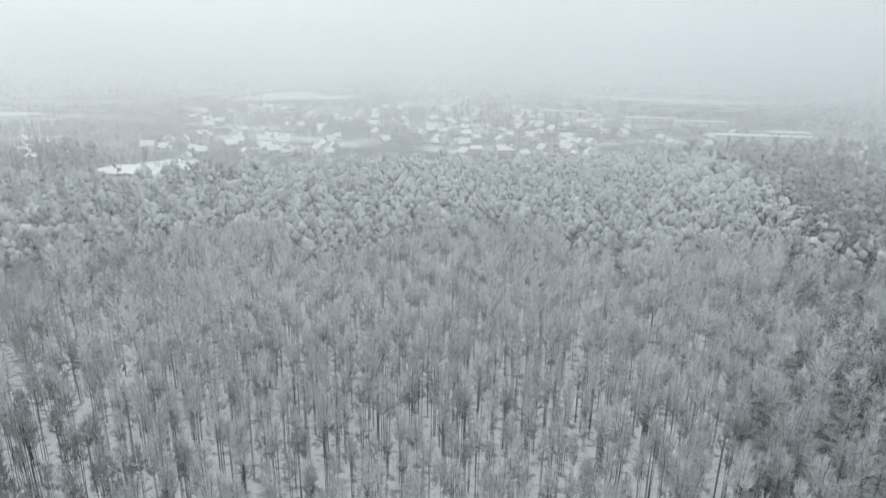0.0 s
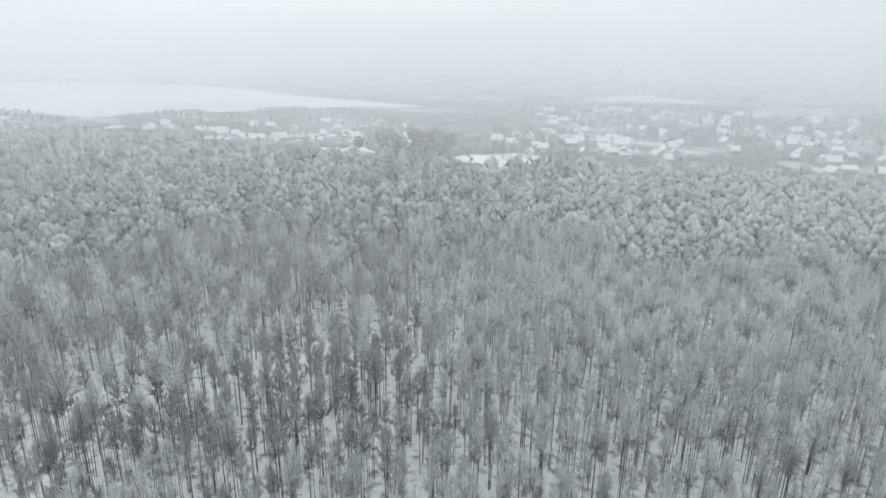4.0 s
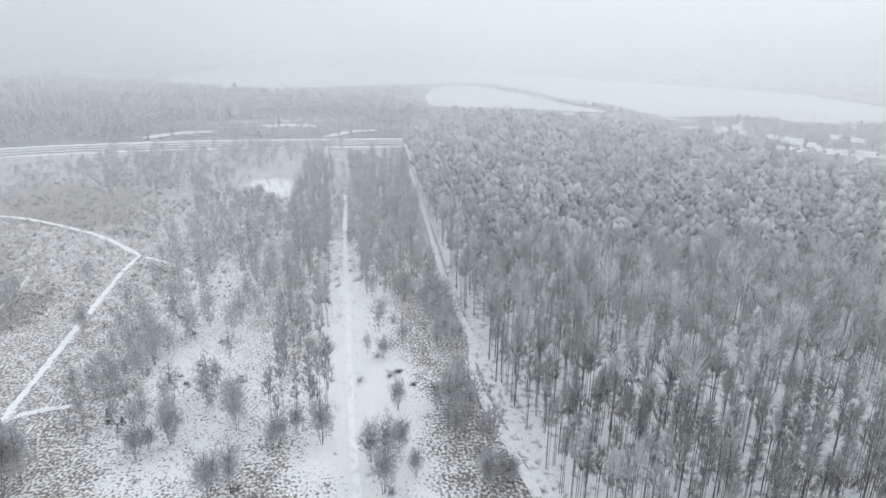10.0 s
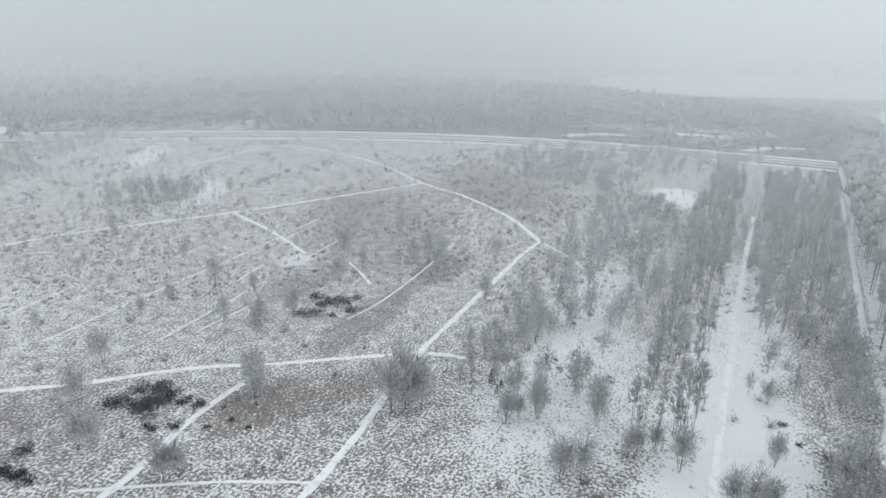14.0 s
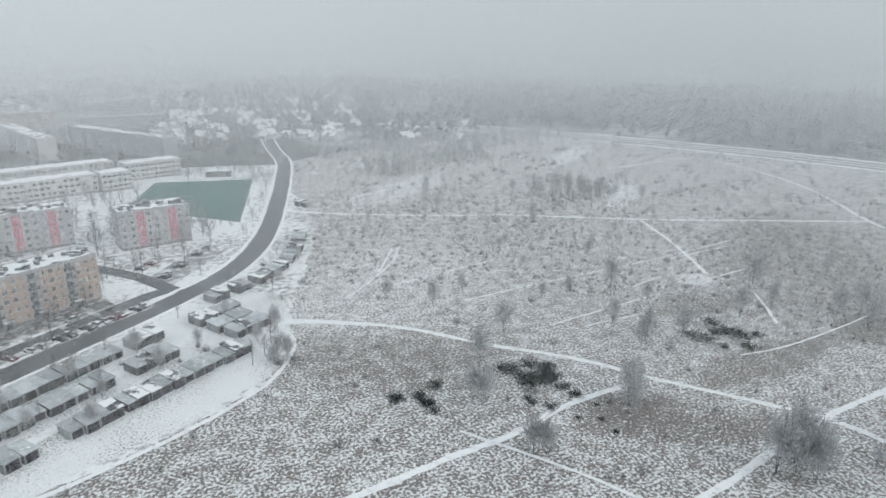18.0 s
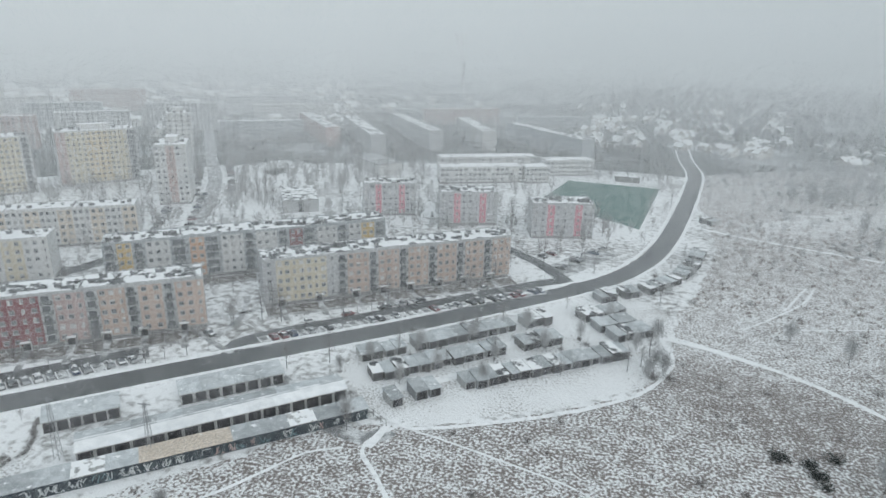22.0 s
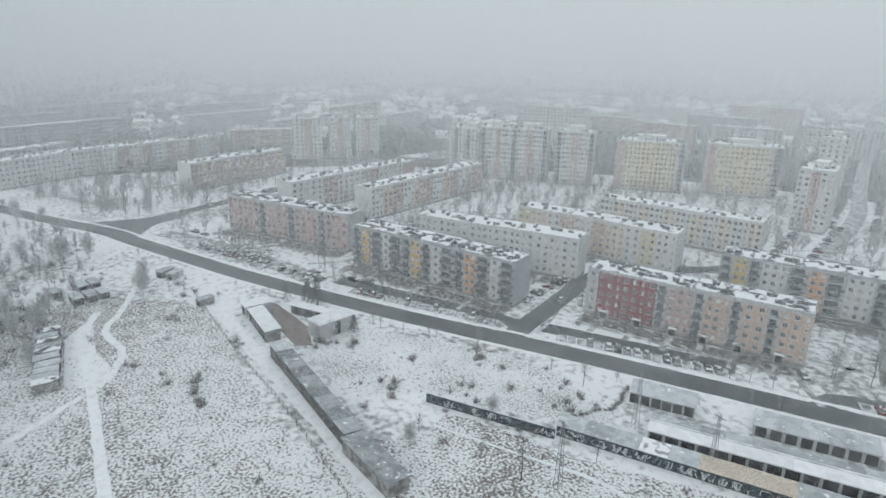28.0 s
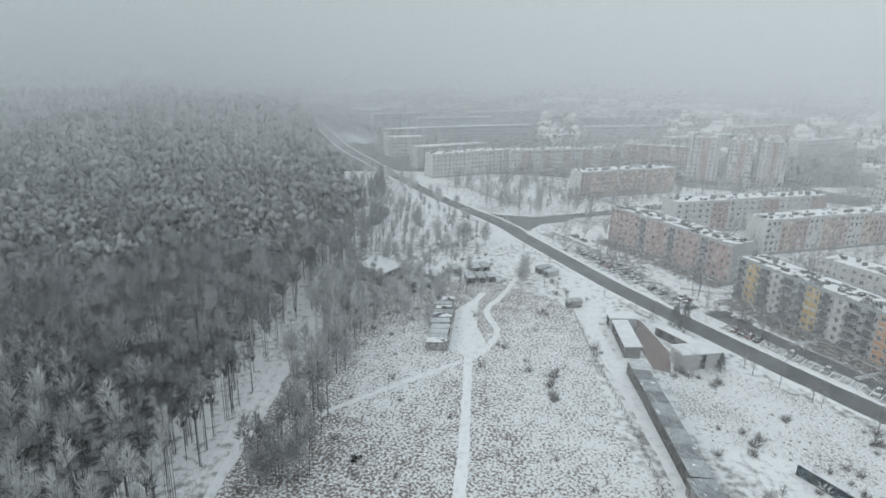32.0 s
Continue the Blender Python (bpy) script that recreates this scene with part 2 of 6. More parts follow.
    "shedwall": mat("old_shed_wall", (0.14, 0.14, 0.14), (0.27, 0.265, 0.26), 0.7, rand=0.35),
    "turf": mat("green_artificial_turf", (0.055, 0.135, 0.115), (0.075, 0.165, 0.14), 0.05, fine=0.12),
    "tile": mat("dark_tiled_roof", (0.13, 0.10, 0.09), (0.20, 0.15, 0.14), 0.6, snow=0.72, snow_scale=0.3, rand=0.25),
    "house": mat("plastered_house_wall", (0.42, 0.41, 0.40), (0.55, 0.54, 0.52), 0.4, rand=0.25),
    "tyre": mat("tyre_rubber", (0.02, 0.02, 0.02), (0.035, 0.035, 0.035), 3.0),
    "beige": mat("beige_sheet_roof", (0.52, 0.455, 0.39), (0.58, 0.51, 0.44), 0.3, snow=0.12),
    "ink": mat("spray_paint_dark", (0.05, 0.06, 0.07), (0.10, 0.12, 0.13), 1.0),
    "chalk": mat("spray_paint_pale", (0.50, 0.53, 0.54), (0.60, 0.62, 0.62), 1.0),
    "brick": mat("red_brick", (0.22, 0.15, 0.13), (0.28, 0.19, 0.165), 0.8),
    "steam": mat("white_steam", (0.85, 0.86, 0.87), (0.80, 0.81, 0.82), 0.05, fine=0.05),
    "far_wood": mat("far_frosted_wood", (0.07, 0.08, 0.083), (0.125, 0.135, 0.138), 0.02, island=0.25),
}
glass = bpy.data.materials.new("window_glass")
glass.use_nodes = True
gb = glass.node_tree.nodes["Principled BSDF"]
gb.inputs["Base Color"].default_value = (0.13, 0.14, 0.15, 1)
gb.inputs["Roughness"].default_value = 0.12
M["glass"] = glass
for key, c in (("white", (0.62, 0.63, 0.64)), ("silver", (0.33, 0.34, 0.35)), ("black", (0.02, 0.021, 0.023)), ("maroon", (0.16, 0.025, 0.03)),
               ("navy", (0.03, 0.05, 0.10)), ("graphite", (0.075, 0.08, 0.085))):
    M["car_" + key] = mat("car_paint_" + key, c, tuple(1.15 * v for v in c), 0.8, rough=0.35, snow=0.5, snow_scale=0.8, fine=0.05)
haze_mat = bpy.data.materials.new("fog_droplets")
haze_mat.use_nodes = True
hn, hl = haze_mat.node_tree.nodes, haze_mat.node_tree.links
hn.remove(hn["Principled BSDF"])
hd, ht, hm = hn.new("ShaderNodeBsdfDiffuse"), hn.new("ShaderNodeBsdfTranslucent"), hn.new("ShaderNodeMixShader")
hd.inputs[0].default_value = ht.inputs[0].default_value = (0.93, 0.95, 0.96, 1)
hl.new(hd.outputs[0], hm.inputs[1])
hl.new(ht.outputs[0], hm.inputs[2])
hl.new(hm.outputs[0], hn["Material Output"].inputs[0])


# ---- building blocks ----
class Shape:
    """Collects boxes, prisms and sheets into one mesh with several materials."""

    def __init__(self):
        self.v, self.f, self.m, self.mats = [], [], [], []

    def slot(self, key):
        if key not in self.mats:
            self.mats.append(key)
        return self.mats.index(key)

    def face(self, pts, key):
        k = len(self.v)
        self.v += [tuple(p) for p in pts]
        self.f.append(tuple(range(k, k + len(pts))))
        self.m.append(self.slot(key))

    def prism(self, low, high, key, cap=True, top=None):
        """A solid between two rings of as many points."""
        k, n = len(self.v), len(low)
        self.v += [tuple(p) for p in low] + [tuple(p) for p in high]
        s = self.slot(key)
        for i in range(n):
            j = (i + 1) % n
            self.f.append((k + i, k + j, k + n + j, k + n + i))
            self.m.append(s)
        if cap:
            self.f.append(tuple(range(k + n - 1, k - 1, -1)))
            self.m.append(s)
            self.f.append(tuple(range(k + n, k + 2 * n)))
            self.m.append(self.slot(top) if top else s)

    def box(self, x0, y0, z0, x1, y1, z1, key, top=None):
        r = [(x0, y0), (x1, y0), (x1, y1), (x0, y1)]
        self.prism([(*p, z0) for p in r], [(*p, z1) for p in r], key, top=top)

    def rod(self, a, b, r, key, n=5, r2=None):
        a, b = Vector(a), Vector(b)
        q = (b - a).to_track_quat("Z", "Y")
        ring = [Vector((math.cos(2 * math.pi * i / n), math.sin(2 * math.pi * i / n), 0)) for i in range(n)]
        self.prism([a + q @ (p * r) for p in ring], [b + q @ (p * (r if r2 is None else r2)) for p in ring], key)

    def mesh(self, name):
        me = bpy.data.meshes.new(name)
        me.from_pydata(self.v, [], self.f)
        for key in self.mats:
            me.materials.append(M[key])
        me.polygons.foreach_set("material_index", self.m)
        me.update()
        return me


def place(name, me, parent=None, m=None, label=""):
    ob = new(name, me.mesh(name) if isinstance(me, Shape) else me)
    if parent:
        ob.parent = parent
    if m is not None:
        ob.matrix_basis = m
    return tagged(ob, label)


def at(x, y, z=0.0, heading=0.0, s=1.0):
    return Matrix.LocRotScale((x, y, z), Euler((0, 0, radians(heading))), (s, s, s))


def base(name, m, label, category, group="", kind=""):
    ob = new(name)
    ob.matrix_basis = m
    ob.empty_display_size = 1.0
    return tagged(ob, label, category, group, kind)


def soup(name, verts, tris, mi, keys):
    """One mesh from arrays of triangles."""
    me = bpy.data.meshes.new(name)
    me.vertices.add(len(verts))
    me.vertices.foreach_set("co", np.ascontiguousarray(verts, np.float32).ravel())
    me.loops.add(3 * len(tris))
    me.loops.foreach_set("vertex_index", np.ascontiguousarray(tris, np.int32).ravel())
    me.polygons.add(len(tris))
    me.polygons.foreach_set("loop_start", np.arange(0, 3 * len(tris), 3, dtype=np.int32))
    me.polygons.foreach_set("material_index", np.ascontiguousarray(mi, np.int32))
    for key in keys:
        me.materials.append(M[key])
    me.update()
    me.validate()
    return me


def inside(px, py, ring):
    """Which of the points lie in the ring."""
    hit = np.zeros(len(px), bool)
    for (x0, y0), (x1, y1) in zip(ring, ring[1:] + ring[:1]):
        cut = (y0 > py) != (y1 > py)
        hit ^= cut & (px < (x1 - x0) * (py - y0) / ((y1 - y0) or 1e-9) + x0)
    return hit


def smooth(points, step=6.0):
    """A Catmull-Rom line through the points."""
    p = np.array([points[0]] + list(points) + [points[-1]], float)
    out = []
    for i in range(1, len(p) - 2):
        n = max(2, int(np.linalg.norm(p[i + 1] - p[i]) / step))
        for t in np.arange(n) / n:
            a = 2 * p[i] + (p[i + 1] - p[i - 1]) * t
            b = (2 * p[i - 1] - 5 * p[i] + 4 * p[i + 1] - p[i + 2]) * t ** 2
            c = (3 * p[i] - p[i - 1] - 3 * p[i + 1] + p[i + 2]) * t ** 3
            out.append((a + b + c) / 2)
    out.append(p[-2])
    return np.array(out)


def normals(line):
    d = np.gradient(line, axis=0)
    d /= np.linalg.norm(d, axis=1)[:, None]
    return np.stack([-d[:, 1], d[:, 0]], 1)


def ribbon(shape, points, width, z, key, off=0.0, rag=0.0, seed=0, thick=0.0, step=6.0):
    """A strip along a smoothed line, with uneven edges where asked."""
    rng = np.random.default_rng(seed)
    line = smooth(points, step)
    nn = normals(line)
    w = width / 2 + (rng.uniform(-rag, rag, (len(line), 2)) if rag else np.zeros((len(line), 2)))
    lft, rgt = line + nn * (off + w[:, :1]), line + nn * (off - w[:, 1:])
    for i in range(len(line) - 1):
        top = [(*rgt[i], z), (*rgt[i + 1], z), (*lft[i + 1], z), (*lft[i], z)]
        if thick:
            shape.prism([(x, y, z - thick) for x, y, _ in top], top, key)
        else:
            shape.face(top, key)


def sheet(shape, ring, z, key):
    shape.face([(x, y, z) for x, y in ring], key)


# ---- the land ----
g = Shape()
ring_n = 64
for r0, r1 in ((0, 430), (430, 4700)):
    for i in range(ring_n):
        a, b = 2 * math.pi * i / ring_n, 2 * math.pi * (i + 1) / ring_n
        p = [(r1 * math.cos(a), r1 * math.sin(a), 0), (r1 * math.cos(b), r1 * math.sin(b), 0)]
        q = [(r0 * math.cos(b), r0 * math.sin(b), 0), (r0 * math.cos(a), r0 * math.sin(a), 0)]
        g.face(p + (q if r0 else [(0, 0, 0)]), "land" if r0 else "lawn")
tagged(place("ground", g), "flat snow-dusted winter land with grey grass", "ground", kind="structure")

HEATH = [(95, 54), (165, 55), (215, 45), (205, -14), (150, -23), (116, -28), (108, -52), (111, -63), (85, -79), (55, -104), (37, -117), (24, -119), (10, -123), (-7, -130), (-20, -137), (-29, -145), (-36, -155), (-40, -168), (-46, -190), (-53, -206), (-63, -229), (-76, -266), (-82, -300), (-115, -430), (-330, -480), (-440, -370),
         (-505, -180), (-516, 40), (-110, 36)]
FOREST = [(-516, 60), (-409, 54), (-311, 47), (-184, 40), (-109, 38), (97, 58), (154, 63), (225, 68), (282, 74), (417, 127), (640, 223), (760, 430), (420, 400), (300, 385), (250, 392), (232, 450),
          (111, 436), (30, 400), (-62, 394), (-132, 352), (-195, 318), (-246, 322), (-300, 292), (-430, 292), (-483, 268), (-554, 250), (-628, 172), (-625, 127), (-600, 100)]
s = Shape()
rag = random.Random(6)
sheet(s, [(x + rag.uniform(-1.0, 1.0), y + rag.uniform(-1.0, 1.0)) for x, y in smooth(HEATH + HEATH[:1], 2.5)[:-1]], 0.010, "heath")
tagged(place("heath", s), "open heath of brown tussocks half buried in snow", "heath", kind="structure")
s = Shape()
sheet(s, FOREST, 0.014, "floor")
# a darker sheet of floor below the eastern wood
sheet(s, [(40, 66), (97, 72), (154, 76), (225, 82), (282, 90), (417, 142), (640, 223), (760, 430), (420, 400), (240, 360), (90, 200)], 0.018, "dark_floor")
tagged(place("forest_floor", s), "snowy woodland floor, darker below the eastern wood", "ground", kind="structure")
s = Shape()
for ring in ([(170, -50), (136, -85), (100, -98), (98, -84), (122, -63), (128, -45), (158, -40)],):
    rag = random.Random(4)
    line = smooth(ring + ring[:1], 2.0)
    sheet(s, [(x + rag.uniform(-1.2, 1.2), y + rag.uniform(-1.2, 1.2)) for x, y in line[:-1]], 0.018, "waste")
line = smooth([(47, -141), (30, -121), (10, -125), (-20, -139), (-36, -157), (-43, -190), (-29, -203), (0, -184), (40, -153), (47, -141)], 2.0)
sheet(s, [(x + rag.uniform(-0.8, 0.8), y + rag.uniform(-0.8, 0.8)) for x, y in line[:-1]], 0.016, "waste")
tagged(place("snow_field", s), "open waste ground under fresh snow", "snow", kind="structure")

# lake far to the north-west: an inner bay, a wooded spit and the open water
s = Shape()
sheet(s, [tuple(p) for p in smooth([(-692, 392), (-679, 485), (-633, 530), (-600, 610), (-560, 680), (-490, 738), (-515, 757), (-640, 766), (-740, 774), (-860, 802), (-1040, 825), (-1230, 745), (-1390, 640), (-1700, 500),
                                   (-2100, 200), (-1700, -300), (-1275, -275), (-1150, -90), (-1215, 90), (-1275, 246), (-1225, 312), (-1070, 334), (-870, 350), (-749, 388)], 25.0)], 0.02, "ice")
sheet(s, [tuple(p) for p in smooth([(-1029, 158), (-1215, 225), (-1196, 286), (-1050, 306), (-850, 326), (-745, 342), (-770, 270), (-800, 195), (-825, 138), (-920, 140)], 25.0)], 0.02, "ice")
tagged(place("water", s), "frozen lake covered with snow", "lake", kind="structure")

# ---- roads ----
MAIN = [(-120, -560), (-108, -480), (-103, -430), (-90, -378), (-66, -298), (-49, -252), (-33, -225), (-17, -209), (4, -192), (33, -170), (66, -147), (97, -125), (126, -104), (170, -71), (219, -38),
        (250, -20), (282, -2), (302, 9), (357, 50), (457, 112), (534, 156), (694, 229)]
CROSS = [(302, 7), (331, -42), (360, -90), (380, -138), (430, -211), (490, -260), (575, -355), (640, -440), (1170, -800)]
SIDE = [(141, -97), (150, -114), (160, -132), (170, -152), (168, -172), (158, -196), (152, -212)]
AVENUE = [(150, -225), (146, -243), (180, -330), (230, -420), (310, -570), (401, -771)]
s = Shape()
ribbon(s, MAIN, 8.0, 0.030, "asphalt")
tagged(place("road", s), "grey wet asphalt road with snowy verges", "road", kind="structure")
s = Shape()
ribbon(s, CROSS, 8.0, 0.034, "asphalt")
ribbon(s, SIDE, 7.0, 0.038, "asphalt")
sheet(s, [(284, -3), (300, 12), (318, 18), (316, -10), (322, -26), (312, -26), (303, -12)], 0.0395, "asphalt")
ribbon(s, AVENUE, 8.0, 0.034, "slush")
ribbon(s, [(-14, -212), (-4, -231), (7, -244), (17, -255), (40, -262)], 5.5, 0.042, "asphalt")
tagged(place("side_road", s), "grey asphalt side streets cleared of snow", "road", kind="structure")
s = Shape()
ribbon(s, [(204, -65), (172, -87), (145, -104)], 6.5, 0.026, "asphalt")
ribbon(s, [(289, -14), (262, -32), (229, -49), (205, -58)], 9, 0.026, "slush")
ribbon(s, [(142, -108), (119, -125), (99, -140)], 6.5, 0.026, "asphalt")
ribbon(s, [(77, -143), (78, -149), (70, -157), (58, -165.5), (26, -189), (-5, -212), (-14, -216)], 5.5, 0.026, "asphalt")
ribbon(s, [(-8, -222), (-30, -252)], 12, 0.026, "slush")
ribbon(s, [(60, -133), (52, -127), (46, -119), (33, -113), (28, -117)], 4.5, 0.027, "slush")
tagged(place("parking_lane", s), "slushy parking lanes in front of the flats", "parking lot", kind="structure")
s = Shape()
for side in (4.9, -5.2):
    ribbon(s, MAIN, 1.2, 0.13, "path", off=side, rag=0.25, seed=3, thick=0.13)
tagged(place("pavement", s), "snow-covered pavement with kerb along the road", "pavement", kind="structure")

# marked bays between the road and the lanes
for a, b in (((73, -151.5), (-6, -205)), ((134, -108.5), (98, -136)), ((193, -66), (148, -98.5)), ((276, -20), (226, -45))):
    L = math.hypot(b[0] - a[0], b[1] - a[1])
    s = Shape()
    ribbon(s, [a, b], 4.8, 0.046, "bays")
    hd = math.atan2(b[1] - a[1], b[0] - a[0])
    for k in range(int(L / 2.6)):
        x, y = a[0] + (b[0] - a[0]) * k * 2.6 / L, a[1] + (b[1] - a[1]) * k * 2.6 / L
        dx, dy = -math.sin(hd + 0.2) * 2.3, math.cos(hd + 0.2) * 2.3
        ribbon(s, [(x - dx, y - dy), (x + dx, y + dy)], 0.28, 0.052, "path")
    tagged(place("parking_bays", s), "row of parking bays with snow left along the lines", "parking lot", "parking bays", kind="structure")
# swept footways in front of the flats, with a branch to every door
FRONTS = [((80.8, -172.8), (7.6, -215.2), (0.06, 0.2, 0.34, 0.45, 0.56, 0.68, 0.79, 0.91)), ((144.5, -126.4), (91.1, -156.7), (0.1, 0.27, 0.44, 0.58, 0.73, 0.9)), ((217.9, -75.8), (157.1, -107.7), (0.2, 0.5, 0.8)),
          ((283.5, -41.5), (231.0, -78.0), (0.2, 0.5, 0.8)), ((137.5, -177.4), (55.3, -226.2), (0.1, 0.3, 0.5, 0.7, 0.9)), ((222.5, -104.0), (168.0, -142.0), (0.2, 0.5, 0.8)), ((219.0, -150.3), (159.0, -180.0), (0.2, 0.5, 0.8))]
s, gardens = Shape(), Shape()
for a, b, doors in FRONTS:
    L = math.hypot(b[0] - a[0], b[1] - a[1])
    ux, uy = (b[0] - a[0]) / L, (b[1] - a[1]) / L
    fx, fy = uy, -ux
    if fx * a[0] + fy * a[1] > 0:
        fx, fy = -fx, -fy
    ribbon(gardens, [(a[0] + fx * 3.6, a[1] + fy * 3.6), (b[0] + fx * 3.6, b[1] + fy * 3.6)], 6.2, 0.020, "garden", rag=0.6, seed=int(a[0]), step=2.0)
    ribbon(s, [(a[0] + fx * 7.5, a[1] + fy * 7.5), (b[0] + fx * 7.5, b[1] + fy * 7.5)], 1.6, 0.024, "slush")
    for f in doors:
        x, y = a[0] + ux * L * f, a[1] + uy * L * f
        ribbon(s, [(x, y), (x + fx * 11.5, y + fy * 11.5)], 1.8, 0.028, "slush")
for line in ([(100, -160), (88, -150), (77, -143)], [(97, -163), (88, -166), (82, -172)], [(90, -180), (85, -166), (86, -150)], [(150, -120), (144, -112), (139, -104)], [(225, -60), (222, -75), (228, -84)], [(14, -240), (30, -228), (50, -232)], [(110, -215), (128, -222), (150, -215)]):
    ribbon(s, line, 1.8, 0.032, "slush", step=3.0)
tagged(place("garden_strip", gardens), "dark garden strips under the facades", "garden", kind="structure")
for line in ([(380, -20), (400, -45), (420, -70)], [(330, -100), (345, -125), (355, -150)], [(245, -92), (258, -125), (250, -165), (228, -186)], [(150, -190), (185, -192), (225, -188)], [(150, -236), (190, -236), (230, -228)], [(340, 0), (380, 30), (420, 52)], [(320, -60), (350, -55), (372, -48)]):
    ribbon(s, line, 4.5, 0.036, "slush", step=4.0)
tagged(place("footway", s), "swept grey footways between the flats", "footpath", kind="structure")

PATHS = [
    ([(-77, -65), (-95, -66), (-120, -70), (-137, -72), (-171, -73), (-227, -74), (-249, -73)], 2.3),
    ([(-249, -73), (-279, -98), (-308, -135), (-325, -168), (-365, -224), (-388, -283), (-384, -329), (-296, -322)], 2.8),
    ([(-35, -179), (-54, -168), (-71, -155), (-86, -137), (-103, -120), (-116, -101), (-137, -72), (-141, -56)], 2.3),
    ([(-20, -93), (-37, -95), (-54, -97), (-69, -98), (-88, -102), (-109, -103)], 2.4),
    ([(-70, -301), (-93, -284), (-136, -262), (-170, -248), (-222, -217), (-280, -189), (-325, -168)], 2.8),
    ([(-221, -215), (-207, -182), (-190, -150)], 2.2),
    ([(20, -90), (26, -100), (32, -109), (29, -116), (24, -121)], 1.3),
    ([(27, -119), (15, -115), (2, -110), (-10, -105), (-20, -98)], 0.8),
    ([(-95, 3), (-136, 3), (-182, 4), (-242, 5), (-339, 8)], 2.4),
    ([(-95, 36), (-109, 35), (-141, 34), (-159, 38), (-184, 38), (-229, 40), (-311, 46), (-409, 52)], 2.6),
    ([(90, 8), (102, 8), (124, 9), (156, 11), (175, 13), (190, 14), (207, 10)], 3.2),
    ([(160, 8), (175, 4), (192, 8), (207, 3), (247, -6)], 2.6),
    ([(124, 42), (128, 39), (143, 25), (156, 12)], 2.2),
    ([(80, 53), (98, 54), (114, 55), (131, 56), (165, 60), (207, 62), (240, 66)], 3.0),
    ([(85, -38), (93, -37), (112, -35), (135, -32), (166, -27), (188, -25), (205, -27)], 5.5),
    ([(56, -71), (70, -78), (80, -76), (92, -68), (110, -56)], 1.2),
    ([(45, -86), (62, -84), (72, -79)], 1.2),
    ([(37, -141), (18, -153), (-4, -168), (-26, -182)], 4.0),
    ([(33, -131), (17, -142), (2, -150), (-14, -158)], 3.6),
    ([(-60, -104), (-74, -82), (-82, -66)], 1.1),
    ([(-81, -188), (-126, -196)], 1.0),
    ([(-96, -166), (-125, -168), (-156, -169), (-191, -171), (-234, -175)], 1.0),
    ([(-110, -139), (-134, -141), (-154, -143)], 1.0),
    ([(-186, -146), (-216, -148)], 1.0),
    ([(-155, -152), (-172, -155)], 1.0),
    ([(-188, -168), (-226, -170)], 1.0),
    ([(-120, -134), (-147, -133)], 1.0),
    ([(-63, -184), (-88, -208), (-98, -224)], 1.0),
    ([(-81, -202), (-96, -225)], 1.0),
    ([(-146, -101), (-162, -99), (-190, -100), (-230, -104)], 0.9),
    ([(-191, -132), (-183, -121), (-174, -110)], 1.5),
    ([(-246, -70), (-235, -57), (-224, -48)], 2.0),
    ([(-38, -174), (-39, -162), (-36, -153), (-29, -143), (-20, -136), (-7, -129), (10, -122), (24, -118), (28, -121)], 1.7),
    ([(-38, -174), (-48, -170), (-61, -162)], 2.4),
    ([(28, -121), (31, -110)], 2.2),
    ([(60, -87), (54, -93), (48, -100), (43, -106), (36, -109)], 1.0),
]
for i, (line, w) in enumerate(PATHS):
    s = Shape()
    ribbon(s, line, w * 0.75, 0.05 + 0.004 * i, "path", rag=min(0.25, 0.12 * w), seed=i, step=2.5)
    tagged(place("footpath", s), "trodden snowy path across the heath", "path", "paths", kind="structure")

# railway along the edge of the heath
RAILWAY = [(-250, -610), (-357, -472), (-423, -378), (-470, -290), (-505, -190), (-520, -86), (-520, 30), (-518, 60)]
bed = base("railway", at(0, 0), "double railway line on snowy ballast", "railway", kind="structure")
s = Shape()
ribbon(s, RAILWAY, 46, 0.06, "rail")
place("bed", s, bed)
for off, w in ((-18, 9.0), (-4, 5.0), (8, 5.0), (21, 9.0)):
    s = Shape()
    ribbon(s, RAILWAY, w, 0.16, "field", off=off, thick=0.08, rag=0.5, seed=int(off + 50))
    place("snow_strip", s, bed)
for off in (-9.7, -8.3, 1.8, 3.2):
    s = Shape()
    ribbon(s, RAILWAY, 0.12, 0.30, "steel", off=off, thick=0.22)
    place("rail", s, bed)

# ---- haze: fine upright threads of droplets in rings, thicker with distance ----
def clearness(rad):
    """Metres over which the haze takes away two thirds; it is denser far off."""
    return 860.0 if rad < 430 else (540.0 if rad < 900 else 380.0)


rng = np.random.default_rng(5)
hv, hf = [], []
radius, k0 = 135.0, 0
for k, n in enumerate((17000, 27000, 20000, 32000, 23000, 37000, 18500, 29000, 21500, 34500)):
    step = 0.36 * radius
    cover = 1 - math.exp(-(step if k else 120) / clearness(radius))
    i = np.arange(n)
    a = (i + rng.uniform(-0.3, 0.3, n)) * (2 * math.pi / n)
    half = cover * math.pi / n
    lean = (8 + 5 * k) * (1 if k % 2 else -1) * 2 * math.pi / n
    rr = radius * (1 + 0.36 * (i * 0.7548777 % 1.0 - 0.5))
    top = 68 + (24 + 0.15 * rr) * (i * 0.6180340 % 1.0)
    for da, z in ((-half, 0 * top), (half, 0 * top), (half + lean, top), (-half + lean, top)):
        hv.append(np.stack([rr * np.cos(a + da), rr * np.sin(a + da), z], 1))
    hf.append(np.concatenate([np.stack([i, i + n, i + 2 * n], 1), np.stack([i, i + 2 * n, i + 3 * n], 1)]) + k0)
    k0 += 4 * n
    radius += step
